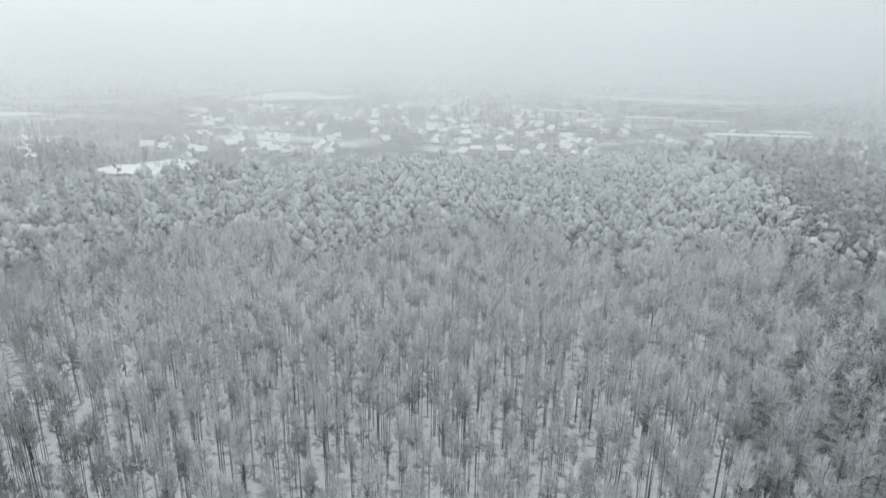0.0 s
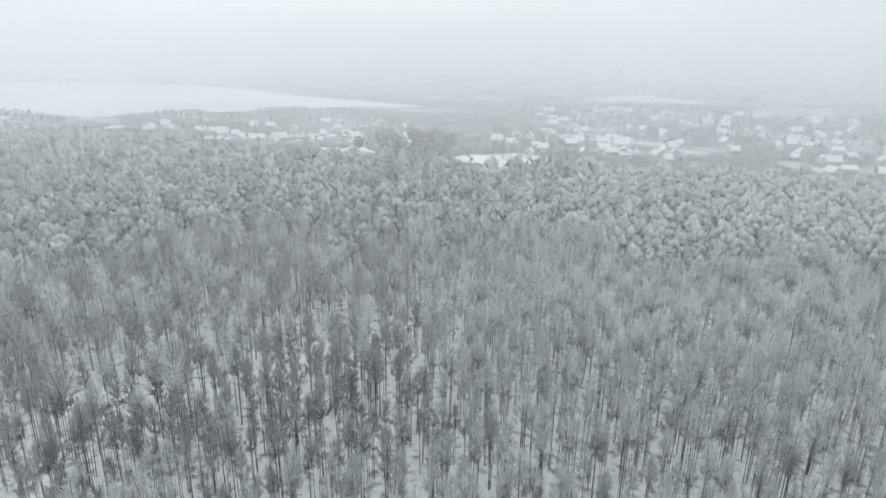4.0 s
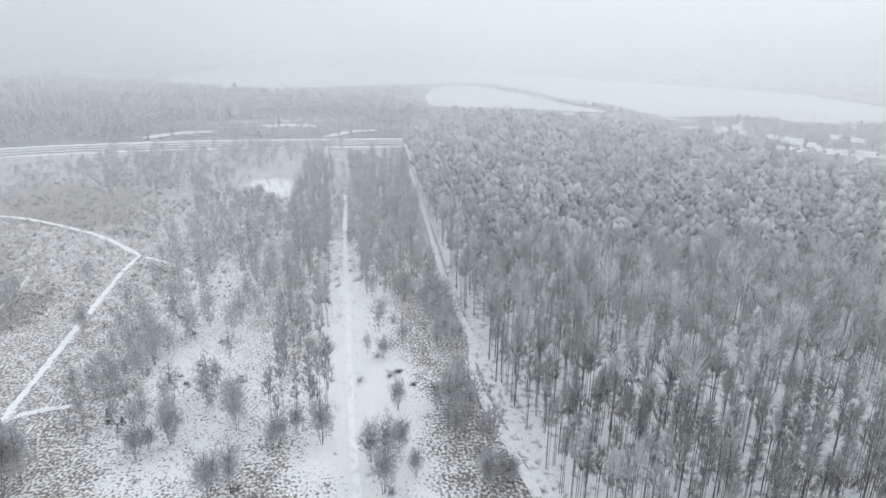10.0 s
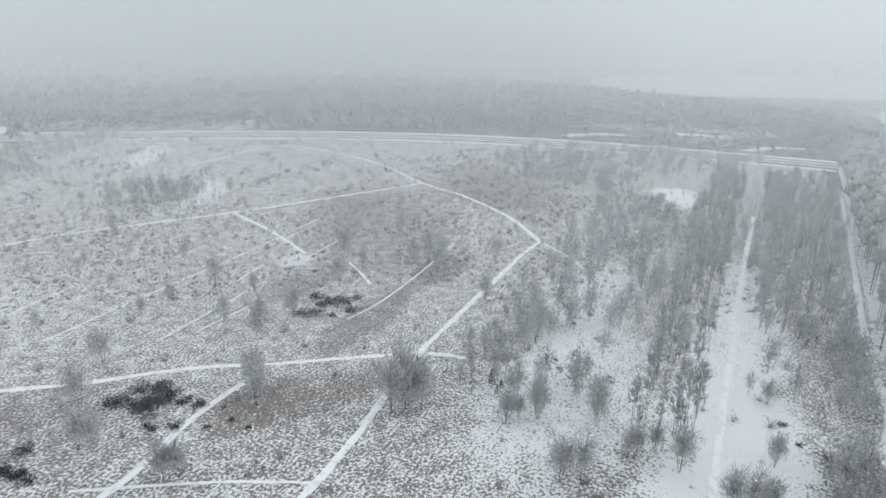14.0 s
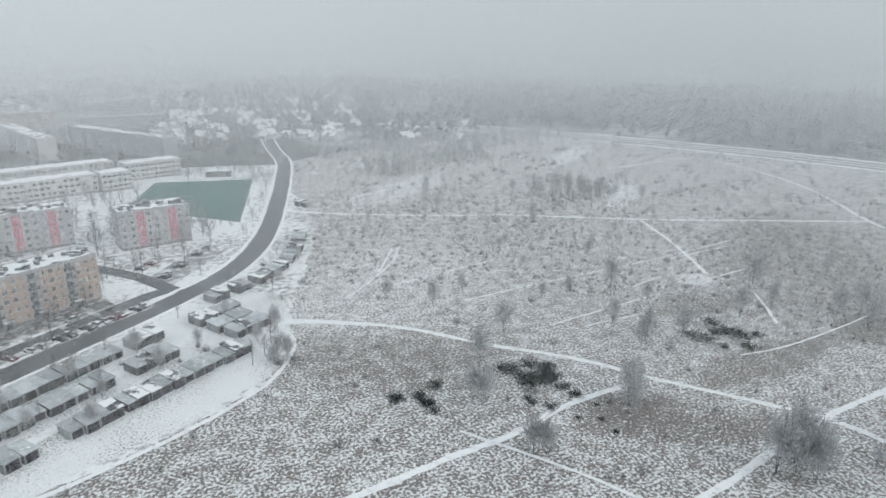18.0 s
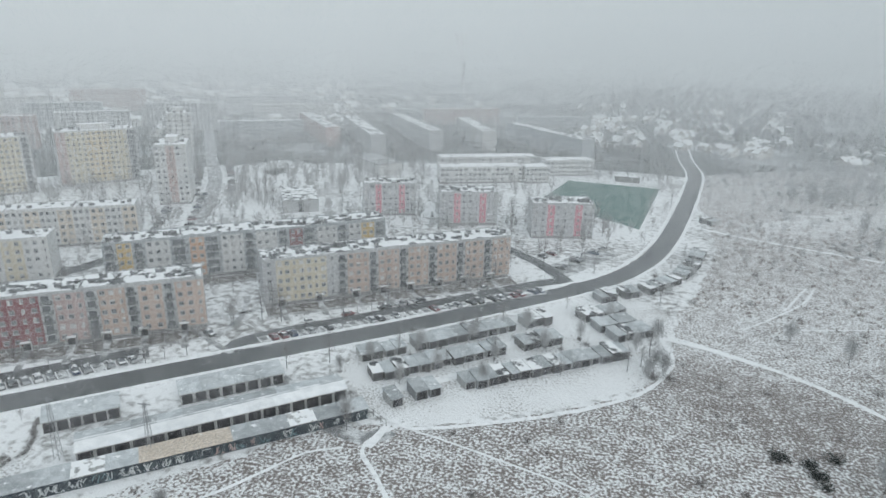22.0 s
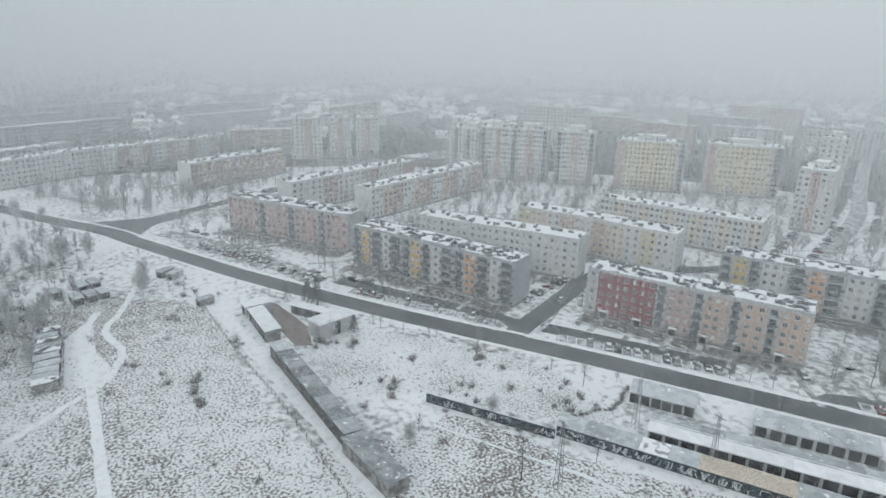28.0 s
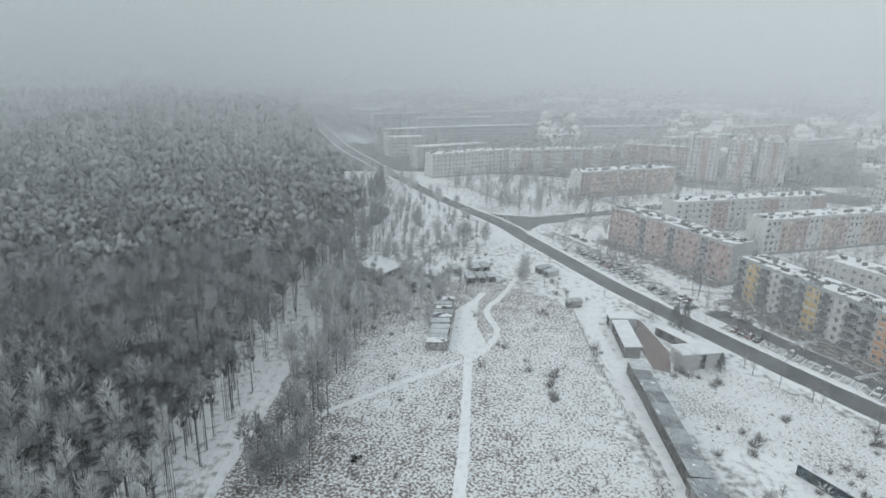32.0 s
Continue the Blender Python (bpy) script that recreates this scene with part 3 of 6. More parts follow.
M["haze"] = haze_mat
hf = np.concatenate(hf)
tagged(new("haze", soup("haze", np.concatenate(hv), hf, np.zeros(len(hf)), ["haze"])), "thin grey winter haze hanging over the land", "haze", kind="stuff")


# ---- blocks of flats ----
def window_mesh(w, h, kind=0):
    """Frame with reveal and sill, and the glazing (some curtained) that it holds."""
    s, g, f = Shape(), Shape(), 0.06
    rects = [(-w / 2, w / 2, 0, h, 0.0), (-w / 2, w / 2, 0, h, -0.08), (-w / 2 + f, w / 2 - f, f, h - f, -0.08), (-w / 2 + f, w / 2 - f, f, h - f, -0.02)]
    for x0, x1, z0, z1, y in rects:
        s.v += [(x0, y, z0), (x1, y, z0), (x1, y, z1), (x0, y, z1)]
    s.v[4], s.v[5] = (-w / 2 - 0.06, -0.2, -0.06), (w / 2 + 0.06, -0.2, -0.06)
    fr = s.slot("frame")
    for k in range(3):
        for i in range(4):
            j = (i + 1) % 4
            s.f.append((4 * k + i, 4 * k + j, 4 * k + 4 + j, 4 * k + 4 + i))
            s.m.append(fr)
    g.face(s.v[12:16], "glass")
    s.box(-0.035, -0.085, f, 0.035, -0.022, h - f, "frame")
    x0, x1 = -w / 2 + f + 0.01, w / 2 - f - 0.01
    if kind == 1:
        g.face([(x0, -0.026, f), (-0.05, -0.026, f), (-0.05, -0.026, h - f), (x0, -0.026, h - f)], "curtain")
    elif kind == 2:
        g.face([(x0, -0.026, h * 0.55), (x1, -0.026, h * 0.55), (x1, -0.026, h - f), (x0, -0.026, h - f)], "curtain")
    elif kind == 3:
        g.face([(x0, -0.026, f), (x1, -0.026, f), (x1, -0.026, h * 0.85), (x0, -0.026, h * 0.85)], "curtain")
    return s.mesh("window"), g.mesh("pane")


def balcony_mesh(w):
    s = Shape()
    s.box(-w / 2, -1.1, -0.12, w / 2, 0, 0.02, "concrete")
    s.box(-w / 2, -1.1, 0.08, w / 2, -1.03, 1.05, "rail_dark")
    s.box(-w / 2, -1.03, 0.08, -w / 2 + 0.06, 0, 1.05, "rail_dark")
    s.box(w / 2 - 0.06, -1.03, 0.08, w / 2, 0, 1.05, "rail_dark")
    s.face([(-0.4 * w, -0.02, 0.05), (0.3 * w, -0.02, 0.05), (0.3 * w, -0.02, 2.2), (-0.4 * w, -0.02, 2.2)], "glass")
    return s.mesh("balcony")


def vent_mesh(k):
    s = Shape()
    s.box(-0.9 - 0.5 * k, -0.45, 0, 0.9 + 0.5 * k, 0.45, 1.1, "vent")
    s.box(-1.05 - 0.5 * k, -0.6, 1.1, 1.05 + 0.5 * k, 0.6, 1.25, "vent")
    if k:
        s.box(-0.3, 0.45, 0, 0.5, 1.3, 0.7, "vent")
    return s.mesh("roof_vent")


def entrance_mesh():
    s = Shape()
    s.box(-1.3, -1.5, 2.5, 1.3, 0, 2.7, "concrete")
    s.box(-1.3, -1.2, 0, -1.15, 0, 2.5, "render")
    s.box(1.15, -1.2, 0, 1.3, 0, 2.5, "render")
    s.face([(-0.8, -0.02, 0.1), (0.8, -0.02, 0.1), (0.8, -0.02, 2.3), (-0.8, -0.02, 2.3)], "door")
    return s.mesh("entrance")


WIN = {w: [window_mesh(w * 0.84, 1.35, k) for k in (0, 1, 0, 2, 0, 3, 0)] for w in (0.9, 1.5, 2.1)}
BALC = {w: balcony_mesh(w) for w in (2.6, 3.4, 5.2)}
VENT = [vent_mesh(0), vent_mesh(1)]
ENTRANCE = entrance_mesh()
STOREY, PLINTH = 2.8, 1.1
FOOT = []


def block(a, b, depth, storeys, facade, label, wall="render", roof="roof", name="apartment_block", group="blocks of flats", gables=(), vents=True, doors=(), seed=0, detail=True, steps=1, category="apartment block"):
    """A slab of flats whose front runs from a to b; the facade is cut into (width, colour, kind, columns)."""
    rng = random.Random(seed)
    length = math.hypot(b[0] - a[0], b[1] - a[1])
    heading = math.degrees(math.atan2(b[1] - a[1], b[0] - a[0]))
    thing = base(name, at(*a, 0, heading), label, category, group)
    FOOT.append((a, b, depth))
    high = PLINTH + STOREY * storeys
    s = Shape()
    s.box(0, 0, PLINTH, length, depth, high, wall)
    place("wall", s, thing)
    s = Shape()
    s.box(0.06, 0.06, 0, length - 0.06, depth - 0.06, PLINTH, "plinth")
    place("plinth", s, thing)
    for i in range(steps):
        x0, x1, z = length * i / steps, length * (i + 1) / steps, high + (0.25 if i % 2 else 0.0)
        s = Shape()
        s.box(x0, -0.15, high, x1, depth + 0.15, z + 0.35, wall, top=roof)
        for y0, y1 in ((-0.15, 0.12), (depth - 0.12, depth + 0.15)):
            s.box(x0, y0, z + 0.35, x1, y1, z + 0.62, wall, top="vent")
        for xa in (x0, x1 - 0.3):
            s.box(xa, 0.12, z + 0.35, xa + 0.3, depth - 0.12, z + 0.62, wall, top="vent")
        place("roof", s, thing)
    if vents:
        for i in range(int(length / 3.4)):
            x = (i + 0.5 + rng.uniform(-0.3, 0.3)) * length / int(length / 3.4)
            place("roof_vent", VENT[rng.random() < 0.4], thing, at(x, depth * rng.choice((0.25, 0.36, 0.5, 0.68)), high + 0.35, rng.choice((0, 0, 90)), rng.uniform(0.6, 1.05)))
    total = sum(seg[0] for seg in facade)
    near, rows = math.hypot(*a) < 285 and math.hypot(*b) < 300, Shape()
    x = 0.0
    for wide, colour, kind, cols in facade:
        w = wide * length / total
        if colour:
            s = Shape()
            s.box(x + 0.04, -0.09, PLINTH + 0.2, x + w - 0.04, -0.003, high - 0.25, colour)
            place("facade_panel", s, thing)
        y = -0.095 if colour else -0.004
        for k in range(storeys):
            z = PLINTH + STOREY * k
            if kind == "b":
                bw = min(BALC, key=lambda q: abs(q - w * 0.9))
                place("balcony", BALC[bw], thing, at(x + w / 2, y, z + 0.15))
            else:
                for c in range(cols):
                    big = 2.1 if kind == "W" else (0.9 if kind == "s" or (kind == "m" and c % 3 == 2) else 1.5)
                    wx = x + w * (c + 0.5) / cols
                    if near:
                        casement, pane = rng.choice(WIN[big])
                        place("pane", pane, place("window", casement, thing, at(wx, y, z + 0.9)))
                    else:
                        hw = big * 0.42
                        rows.box(wx - hw, y - 0.06, z + 0.9, wx + hw, y - 0.002, z + 2.2, rng.choice(("glass", "glass", "glass", "curtain")))
                        rows.box(wx - hw, y - 0.12, z + 0.8, wx + hw, y - 0.002, z + 0.895, "frame")
        x += w
    if rows.v:
        tagged(place("glazing", rows, thing), kind="stuff")
    for x in doors:
        place("entrance", ENTRANCE, thing, at(x * length, -0.1, 0))
    for end, cols in gables if near else ():
        for k in range(storeys):
            for c in range(cols):
                yy = depth * (c + 0.5) / cols
                m = at(length + 0.004, yy, PLINTH + STOREY * k + 0.85, 90) if end else at(-0.004, yy, PLINTH + STOREY * k + 0.85, -90)
                casement, pane = rng.choice(WIN[0.9])
                place("pane", pane, place("window", casement, thing, m))
    return thing


PEACH = [(4.0, None, "b", 0), (2.0, "peach", "s", 1), (7.2, "peach", "w", 3)]
block((80.8, -172.8), (7.6, -215.2), 11, 5, [(4, None, "w", 1), (15.5, "yellow", "m", 7), (3.5, None, "s", 1)] + [(3.2, None, "b", 0), (7.0, "peach", "m", 3)] * 6, "five-storey flats with pale yellow and peach panels, snow-patched roof", roof="roof", doors=(0.06, 0.2, 0.34, 0.45, 0.56, 0.68, 0.79, 0.91), steps=3, seed=1)
block((144.5, -126.4), (91.1, -156.7), 11, 5, [(3.5, None, "w", 1), (17.5, "red", "m", 7), (3.2, None, "b", 0), (7.2, "rose", "m", 3), (3.2, None, "b", 0), (6.5, "peach", "m", 3), (3.2, None, "b", 0), (6, "peach", "w", 2), (3.2, None, "b", 0), (7.5, "peach", "m", 3)], "five-storey flats with a brick-red and a peach front", doors=(0.1, 0.27, 0.44, 0.58, 0.73, 0.9), steps=2, seed=2, gables=((0, 2),))
block((217.9, -75.8), (157.1, -107.7), 11, 5, [(4, None, "b", 0), (4.5, "amber", "w", 2), (4.5, None, "b", 0), (3.5, "pale", "w", 1), (5, None, "b", 0), (3.4, None, "b", 0), (4.2, "amber", "w", 2), (4.2, None, "b", 0), (3.6, "pale", "w", 1), (4.8, None, "b", 0), (4, None, "b", 0), (4.2, "orange", "w", 2), (4.8, None, "b", 0), (3.4, "pale", "w", 1), (5, None, "b", 0)], "five-storey blue-grey flats with amber stairwell bands and balconies", wall="bluegrey", steps=3, seed=3)
block((283.5, -41.5), (231.0, -78.0), 11, 5, [(5, "rose", "m", 2), (10, "rose", "m", 4), (3.4, None, "b", 0), (10, "rose", "m", 4), (3.4, None, "b", 0), (10, "rose", "m", 4), (3.4, None, "b", 0), (9, "rose", "m", 4)], "five-storey flats with dusty rose front", steps=3, seed=4)
for i, (p, q) in enumerate((((0.5, -264), (-25.5, -268.6)), ((42, -275), (16.5, -280.8)), ((80.5, -284.6), (56, -288.8)))):
    block(p, q, 13, 5, [(5.5, None, "m", 2), (2.6, "pink", "s", 1), (7.5, None, "m", 3), (2.6, "pink", "s", 1), (4.5, None, "m", 2)], "small five-storey grey block with two pink bands", group="pink banded blocks", gables=((0, 3),), seed=10 + i)
block((137.5, -177.4), (55.3, -226.2), 11, 5, [(3.4, None, "b", 0), (3.6, "amber", "w", 2), (3.4, None, "b", 0), (6, "pale", "m", 3), (5, None, "b", 0), (3.8, "orange", "w", 2), (4.4, None, "b", 0), (6, "pale", "m", 3), (3.4, None, "b", 0), (6, "pale", "m", 3), (3.4, None, "b", 0), (3.8, "red", "w", 2), (4.2, None, "b", 0), (6, "pale", "m", 3), (3.4, None, "b", 0), (4, "pale", "m", 2), (4, "amber", "w", 2), (3.6, None, "b", 0)], "long five-storey grey flats with coloured stairwell bands", wall="bluegrey", steps=4, seed=5)
block((222.5, -104.0), (168.0, -142.0), 11, 5, [(6, None, "m", 3), (6, "pale", "w", 2)] * 5, "five-storey white flats with rows of square windows", wall="pale", roof="roof_white", steps=2, seed=6, gables=((1, 2),))
block((219.0, -150.3), (159.0, -180.0), 11, 5, [(5, "yellow", "m", 2), (6, "cream", "m", 3), (5, None, "m", 2), (5, "peach", "m", 2), (6, None, "m", 3), (5, "peach", "m", 2), (6, "cream", "m", 3), (5, None, "m", 2), (5, "yellow", "m", 2), (6, None, "m", 3)], "five-storey pale flats with amber and peach panels", wall="pale", roof="roof_white", steps=3, seed=7, gables=((1, 2),))
block((217.5, -194.3), (157.0, -225.0), 11, 5, [(6, None, "m", 3), (5, "cream", "m", 2)] * 6, "five-storey pale flats with yellow panels", wall="pale", roof="roof_white", steps=3, seed=8, gables=((1, 2),))
block((272.2, -103.9), (310.6, -187.2), 11, 5, [(6, "pale", "m", 3), (5, "peach", "m", 2), (6, "rose", "m", 3)] * 4, "five-storey flats with peach and rose front standing end-on", wall="pale", roof="roof_white", steps=4, seed=9, gables=((0, 2),))
block((297.5, -72.9), (333.0, -154.0), 11, 5, [(7, "pale", "m", 3), (5, None, "m", 2), (6, "rose", "m", 3)] * 3, "five-storey pale flats with rose sections standing end-on", wall="pale", roof="roof_white", steps=3, seed=11, gables=((0, 2),))
block((364.5, -35.0), (397.0, -94.0), 11, 5, [(6, "rose", "m", 3), (5, "peach", "m", 2)] * 5, "five-storey flats with faded rose front", wall="pale", roof="roof_white", steps=3, seed=12)
block((436.0, 7.0), (467.0, -65.0), 11, 5, [(6, "pale", "m", 3), (5, "rose", "m", 2)] * 5, "five-storey pale flats with rose panels", wall="pale", roof="roof_white", steps=3, seed=13)
block((403.0, 56.0), (437.0, 9.5), 11, 5, [(6, "pale", "m", 3), (5, None, "m", 2)] * 4, "five-storey pale grey flats", wall="pale", roof="roof_white", steps=2, seed=14)


# ---- tower blocks ----
def tower(a, b, depth, storeys, facade, label, seed, steps=1, gables=((0, 2),), wall="pale"):
    t = block(a, b, depth, storeys, facade, label, wall=wall, roof="roof_white", name="tower_block", group="tower blocks", gables=gables, seed=seed, steps=steps, category="tower block")
    length = math.hypot(b[0] - a[0], b[1] - a[1])
    s = Shape()
    s.box(length * 0.3, depth * 0.35, PLINTH + STOREY * storeys + 0.3, length * 0.7, depth * 0.75, PLINTH + STOREY * storeys + 3.2, wall, top="roof_white")
    place("lift_house", s, t)
    return t


tower((370.0, -194.5), (344.0, -207.0), 14, 10, [(5, None, "m", 2), (3.4, None, "b", 0)] * 3, "ten-storey grey tower block", 20)
for i in range(3):
    f = i / 3
    p = (341 - 48 * f + 3 * (i % 2), -203 - 51 * f + 3 * (i % 2))
    tower(p, (p[0] - 15.6, p[1] - 16.6), 14, 11, [(3.4, None, "b", 0), (5, "pale", "m", 3), (3.4, "rose", "s", 1), (5, "pale", "m", 3), (3.4, None, "b", 0)], "eleven-storey pale tower block, one of a staggered row", 21 + i)
for i, (p, q) in enumerate((((284, -262), (257.5, -290.5)), ((254, -303.5), (225.5, -331)))):
    tower(p, q, 15, 10, [(4, "rose", "s", 1), (8, "yellow", "m", 4), (9, "amber_pale", "w", 4), (8, "yellow", "m", 4), (4, None, "b", 0)], "ten-storey tower block with cream front", 25 + i)
tower((182.5, -280), (169.0, -286), 22, 10, [(4, None, "m", 2), (3, "rose", "s", 1), (4, None, "m", 2)], "narrow ten-storey grey tower block", 28, gables=((1, 4),))
tower((221, -355), (209, -362), 18, 12, [(4, None, "m", 2), (4, None, "m", 2)], "narrow twelve-storey pale tower block", 29, gables=())
for i, (p, q) in enumerate((((439, -112), (436, -130)), ((435, -136), (432, -150)), ((432, -154), (429, -170)))):
    tower(p, q, 14, 10, [(4, None, "m", 2), (3.4, "rose", "s", 1), (4, None, "m", 2)], "ten-storey tower block with faded rose panel", 30 + i, gables=())

# ---- farther blocks ----
FAR_BLOCKS = [((430, 70), (466, 24), 5), ((474, 101), (487, 75), 5), ((493, -78), (488, -128), 5), ((-40, -461), (17, -543), 5), ((107, -441), (161, -551), 5), ((71, -475), (125, -580), 5),
              ((31, -481), (62, -568), 5), ((150, -470), (205, -560), 5), ((560, 60), (600, -10), 5), ((540, -120), (590, -190), 5), ((600, -60), (640, -140), 5),
              ((560, -230), (600, -290), 5), ((640, -200), (700, -280), 5), ((690, -60), (730, -150), 5), ((520, 110), (560, 60), 5), ((620, 100), (660, 30), 5), ((480, -330), (440, -370), 10), ((520, -420), (470, -450), 5),
              ((420, -470), (370, -500), 8), ((350, -420), (310, -450), 8), ((330, -500), (280, -530), 8), ((280, -600), (210, -640), 5), ((390, -380), (350, -400), 8), ((620, -420), (560, -470), 5), ((700, -400), (640, -460), 5),
              ((760, -260), (800, -330), 5), ((600, -560), (530, -600), 5), ((480, -600), (420, -640), 8), ((250, -470), (190, -500), 5), ((700, 60), (760, -20), 5), ((640, 150), (680, 100), 5), ((440, -280), (470, -320), 5),
              ((110, -620), (40, -650), 5), ((20, -640), (-50, -650), 3), ((350, -680), (270, -720), 5), ((800, -120), (850, -200), 5), ((850, 0), (900, -80), 5)]
for i, (p, q, n) in enumerate(FAR_BLOCKS):
    length = math.hypot(q[0] - p[0], q[1] - p[1])
    close = math.hypot(*p) < 560
    t = block(p, q, 11, n, [], "distant %s block of flats pale in the haze" % ("high" if n > 5 else "five-storey"), wall=("render", "pale", "rose", "bluegrey", "render")[i % 5], roof="roof", group="distant blocks", vents=False, seed=60 + i)
    s = Shape()
    cols = int(length / 3.2)
    for k in range(n):
        for c in range(cols):
            x, z = (c + 0.5) * length / cols, PLINTH + STOREY * k + 0.85
            s.box(x - 0.8, -0.06, z, x + 0.8, -0.004, z + 1.4, "frame" if close and c % 5 == 0 else "glass")
    tagged(place("glazing", s, t), kind="stuff")

# ---- school, gym, pitch ----
for p, q, n, lab in (((55, -360), (8, -375.5), 3, "front wing"), ((6, -373), (-8.5, -378.5), 3, "end pavilion"), ((60, -392), (0, -412), 3, "rear wing"), ((-6, -398), (-36, -408), 3, "side wing")):
    block(p, q, 12, n, [(4, None, "W", 2)] * max(2, int(math.hypot(q[0] - p[0], q[1] - p[1]) / 5)), "three-storey cream school building, " + lab, wall="pale", roof="roof_white", name="school_wing", group="school", vents=False, seed=40, category="school")
gym = base("gymnasium", at(83, -383, 0, -49), "low school gymnasium with dark flat roof", "gymnasium")
s = Shape()
s.box(0, 0, 0, 38, 16, 7, "pale", top="roof")
place("wall", s, gym)
s = Shape()
s.box(-0.3, -0.3, 7.003, 38.3, 16.3, 7.4, "plinth", top="vent")
place("roof", s, gym)
pitch = base("sports_pitch", at(0, 0), "green artificial turf football pitch swept of snow", "sports pitch", kind="structure")
PITCH = [(-3, -334), (-20, -389), (-72, -377), (-48, -288)]
s = Shape()
s.prism([(x, y, 0) for x, y in PITCH[::-1]], [(x, y, 0.09) for x, y in PITCH[::-1]], "turf")
place("turf", s, pitch)
s = Shape()
for i in range(4):
    (x0, y0), (x1, y1) = PITCH[i], PITCH[(i + 1) % 4]
    n = int(math.hypot(x1 - x0, y1 - y0) / 5)
    for k in range(n):
        x, y = x0 + (x1 - x0) * k / n, y0 + (y1 - y0) * k / n
        s.rod((x, y, 0), (x, y, 5), 0.06, "steel", 4)
        s.rod((x, y, 4.9), (x0 + (x1 - x0) * (k + 1) / n, y0 + (y1 - y0) * (k + 1) / n, 4.9), 0.04, "steel", 4)
        s.rod((x, y, 1.2), (x0 + (x1 - x0) * (k + 1) / n, y0 + (y1 - y0) * (k + 1) / n, 1.2), 0.04, "steel", 4)
place("fence", s, pitch)
for p, q, h, lab in (((-48, -393), (-62, -390), 3.2, "dark changing hut beside the sports pitch"),):
    t = base("changing_hut", at(*p, 0, math.degrees(math.atan2(q[1] - p[1], q[0] - p[0]))), lab, "hut")
    L = math.hypot(q[0] - p[0], q[1] - p[1])
    s = Shape()
    s.box(0, 0, 0, L, 6, h, "shedwall")
    place("wall", s, t)
    s = Shape()
    s.box(-0.3, -0.3, h, L + 0.3, 6.3, h + 0.3, "plinth", top="roof_white")
    place("roof", s, t)


# ---- low buildings ----
def low_house(name, a, b, depth, h, wall, roof, label, category, doors=0, tilt=0.0, group="", door_w=2.6, seams=0, back=False):
    """A long low shed with a pent roof in bays, and doors along its front."""
    L = math.hypot(b[0] - a[0], b[1] - a[1])
    t = base(name, at(*a, 0, math.degrees(math.atan2(b[1] - a[1], b[0] - a[0]))), label, category, group)
    FOOT.append((a, b, depth))
    s = Shape()
    s.prism([(0, 0, 0), (L, 0, 0), (L, depth, 0), (0, depth, 0)], [(0, 0, h), (L, 0, h), (L, depth, h + tilt), (0, depth, h + tilt)], wall)
    place("wall", s, t)
    bays = max(1, seams)
    for i in range(bays):
        x0, x1, z = L * i / bays, L * (i + 1) / bays, 0.0 if i % 2 else 0.05
        s = Shape()
        r = [(x0 - (0.25 if i == 0 else 0), -0.35, h + z), (x1 + (0.25 if i == bays - 1 else 0), -0.35, h + z), (x1 + (0.25 if i == bays - 1 else 0), depth + 0.25, h + z + tilt), (x0 - (0.25 if i == 0 else 0), depth + 0.25, h + z + tilt)]
        s.prism([(x, y, zz + 0.004) for x, y, zz in r], [(x, y, zz + 0.2) for x, y, zz in r], roof if isinstance(roof, str) else roof[i % len(roof)])
        place("roof", s, t)
    for i in range(doors):
        x = L * (i + 0.5) / doors
        s = Shape()
        s.box(x - door_w / 2, -0.07, 0.05, x + door_w / 2, -0.004, h - 0.35, "door")
        place("door", s, t)
    return t


low_house("garage_row", (84.9, -94.6), (40.6, -127.0), 3.4, 2.9, "concrete", ["snowroof"], "long row of lock-up garages with snowy sheet roof and dark doors", "garages", 17, 0.5, "garage rows", seams=10)
tagged(low_house("garage_row", (86.95, -97.3), (42.65, -129.7), 3.7, 3.4, "concrete", ["tin"], "rear half of the long garage row under frosted roof sheets", "garages", 0, -0.6, "garage rows", seams=11))
low_house("garage_row", (98.8, -102.5), (87.1, -111.1), 5.5, 2.7, "concrete", "tin", "short garage row with frosted roof and five dark doors", "garages", 6, 0.5, "garage rows", door_w=2.0, seams=2)
low_house("garage_row", (76.7, -117.7), (57.7, -131.4), 5.8, 2.7, "concrete", "tin", "garage row with frosted sheet roof beside the road", "garages", 8, 0.5, "garage rows", door_w=2.2, seams=5)
low_house("garage_row", (95.2, -78.4), (33.7, -120.4), 4.2, 2.6, "ink", ["tin", "tin", "tin", "concrete", "tin", "beige", "beige", "beige", "tin", "tin", "concrete", "tin", "tin"], "garage row backing on the heath, back wall covered with graffiti", "garages", 0, 0.3, "garage rows", seams=13)
wall_t = base("graffiti_wall", at(119.2, -58.7, 0, -143.6), "dark boundary wall with painted scrawls", "wall", kind="structure")
s = Shape()
s.box(0, 0, 0, 31, 0.3, 2.2, "ink")
place("wall", s, wall_t)
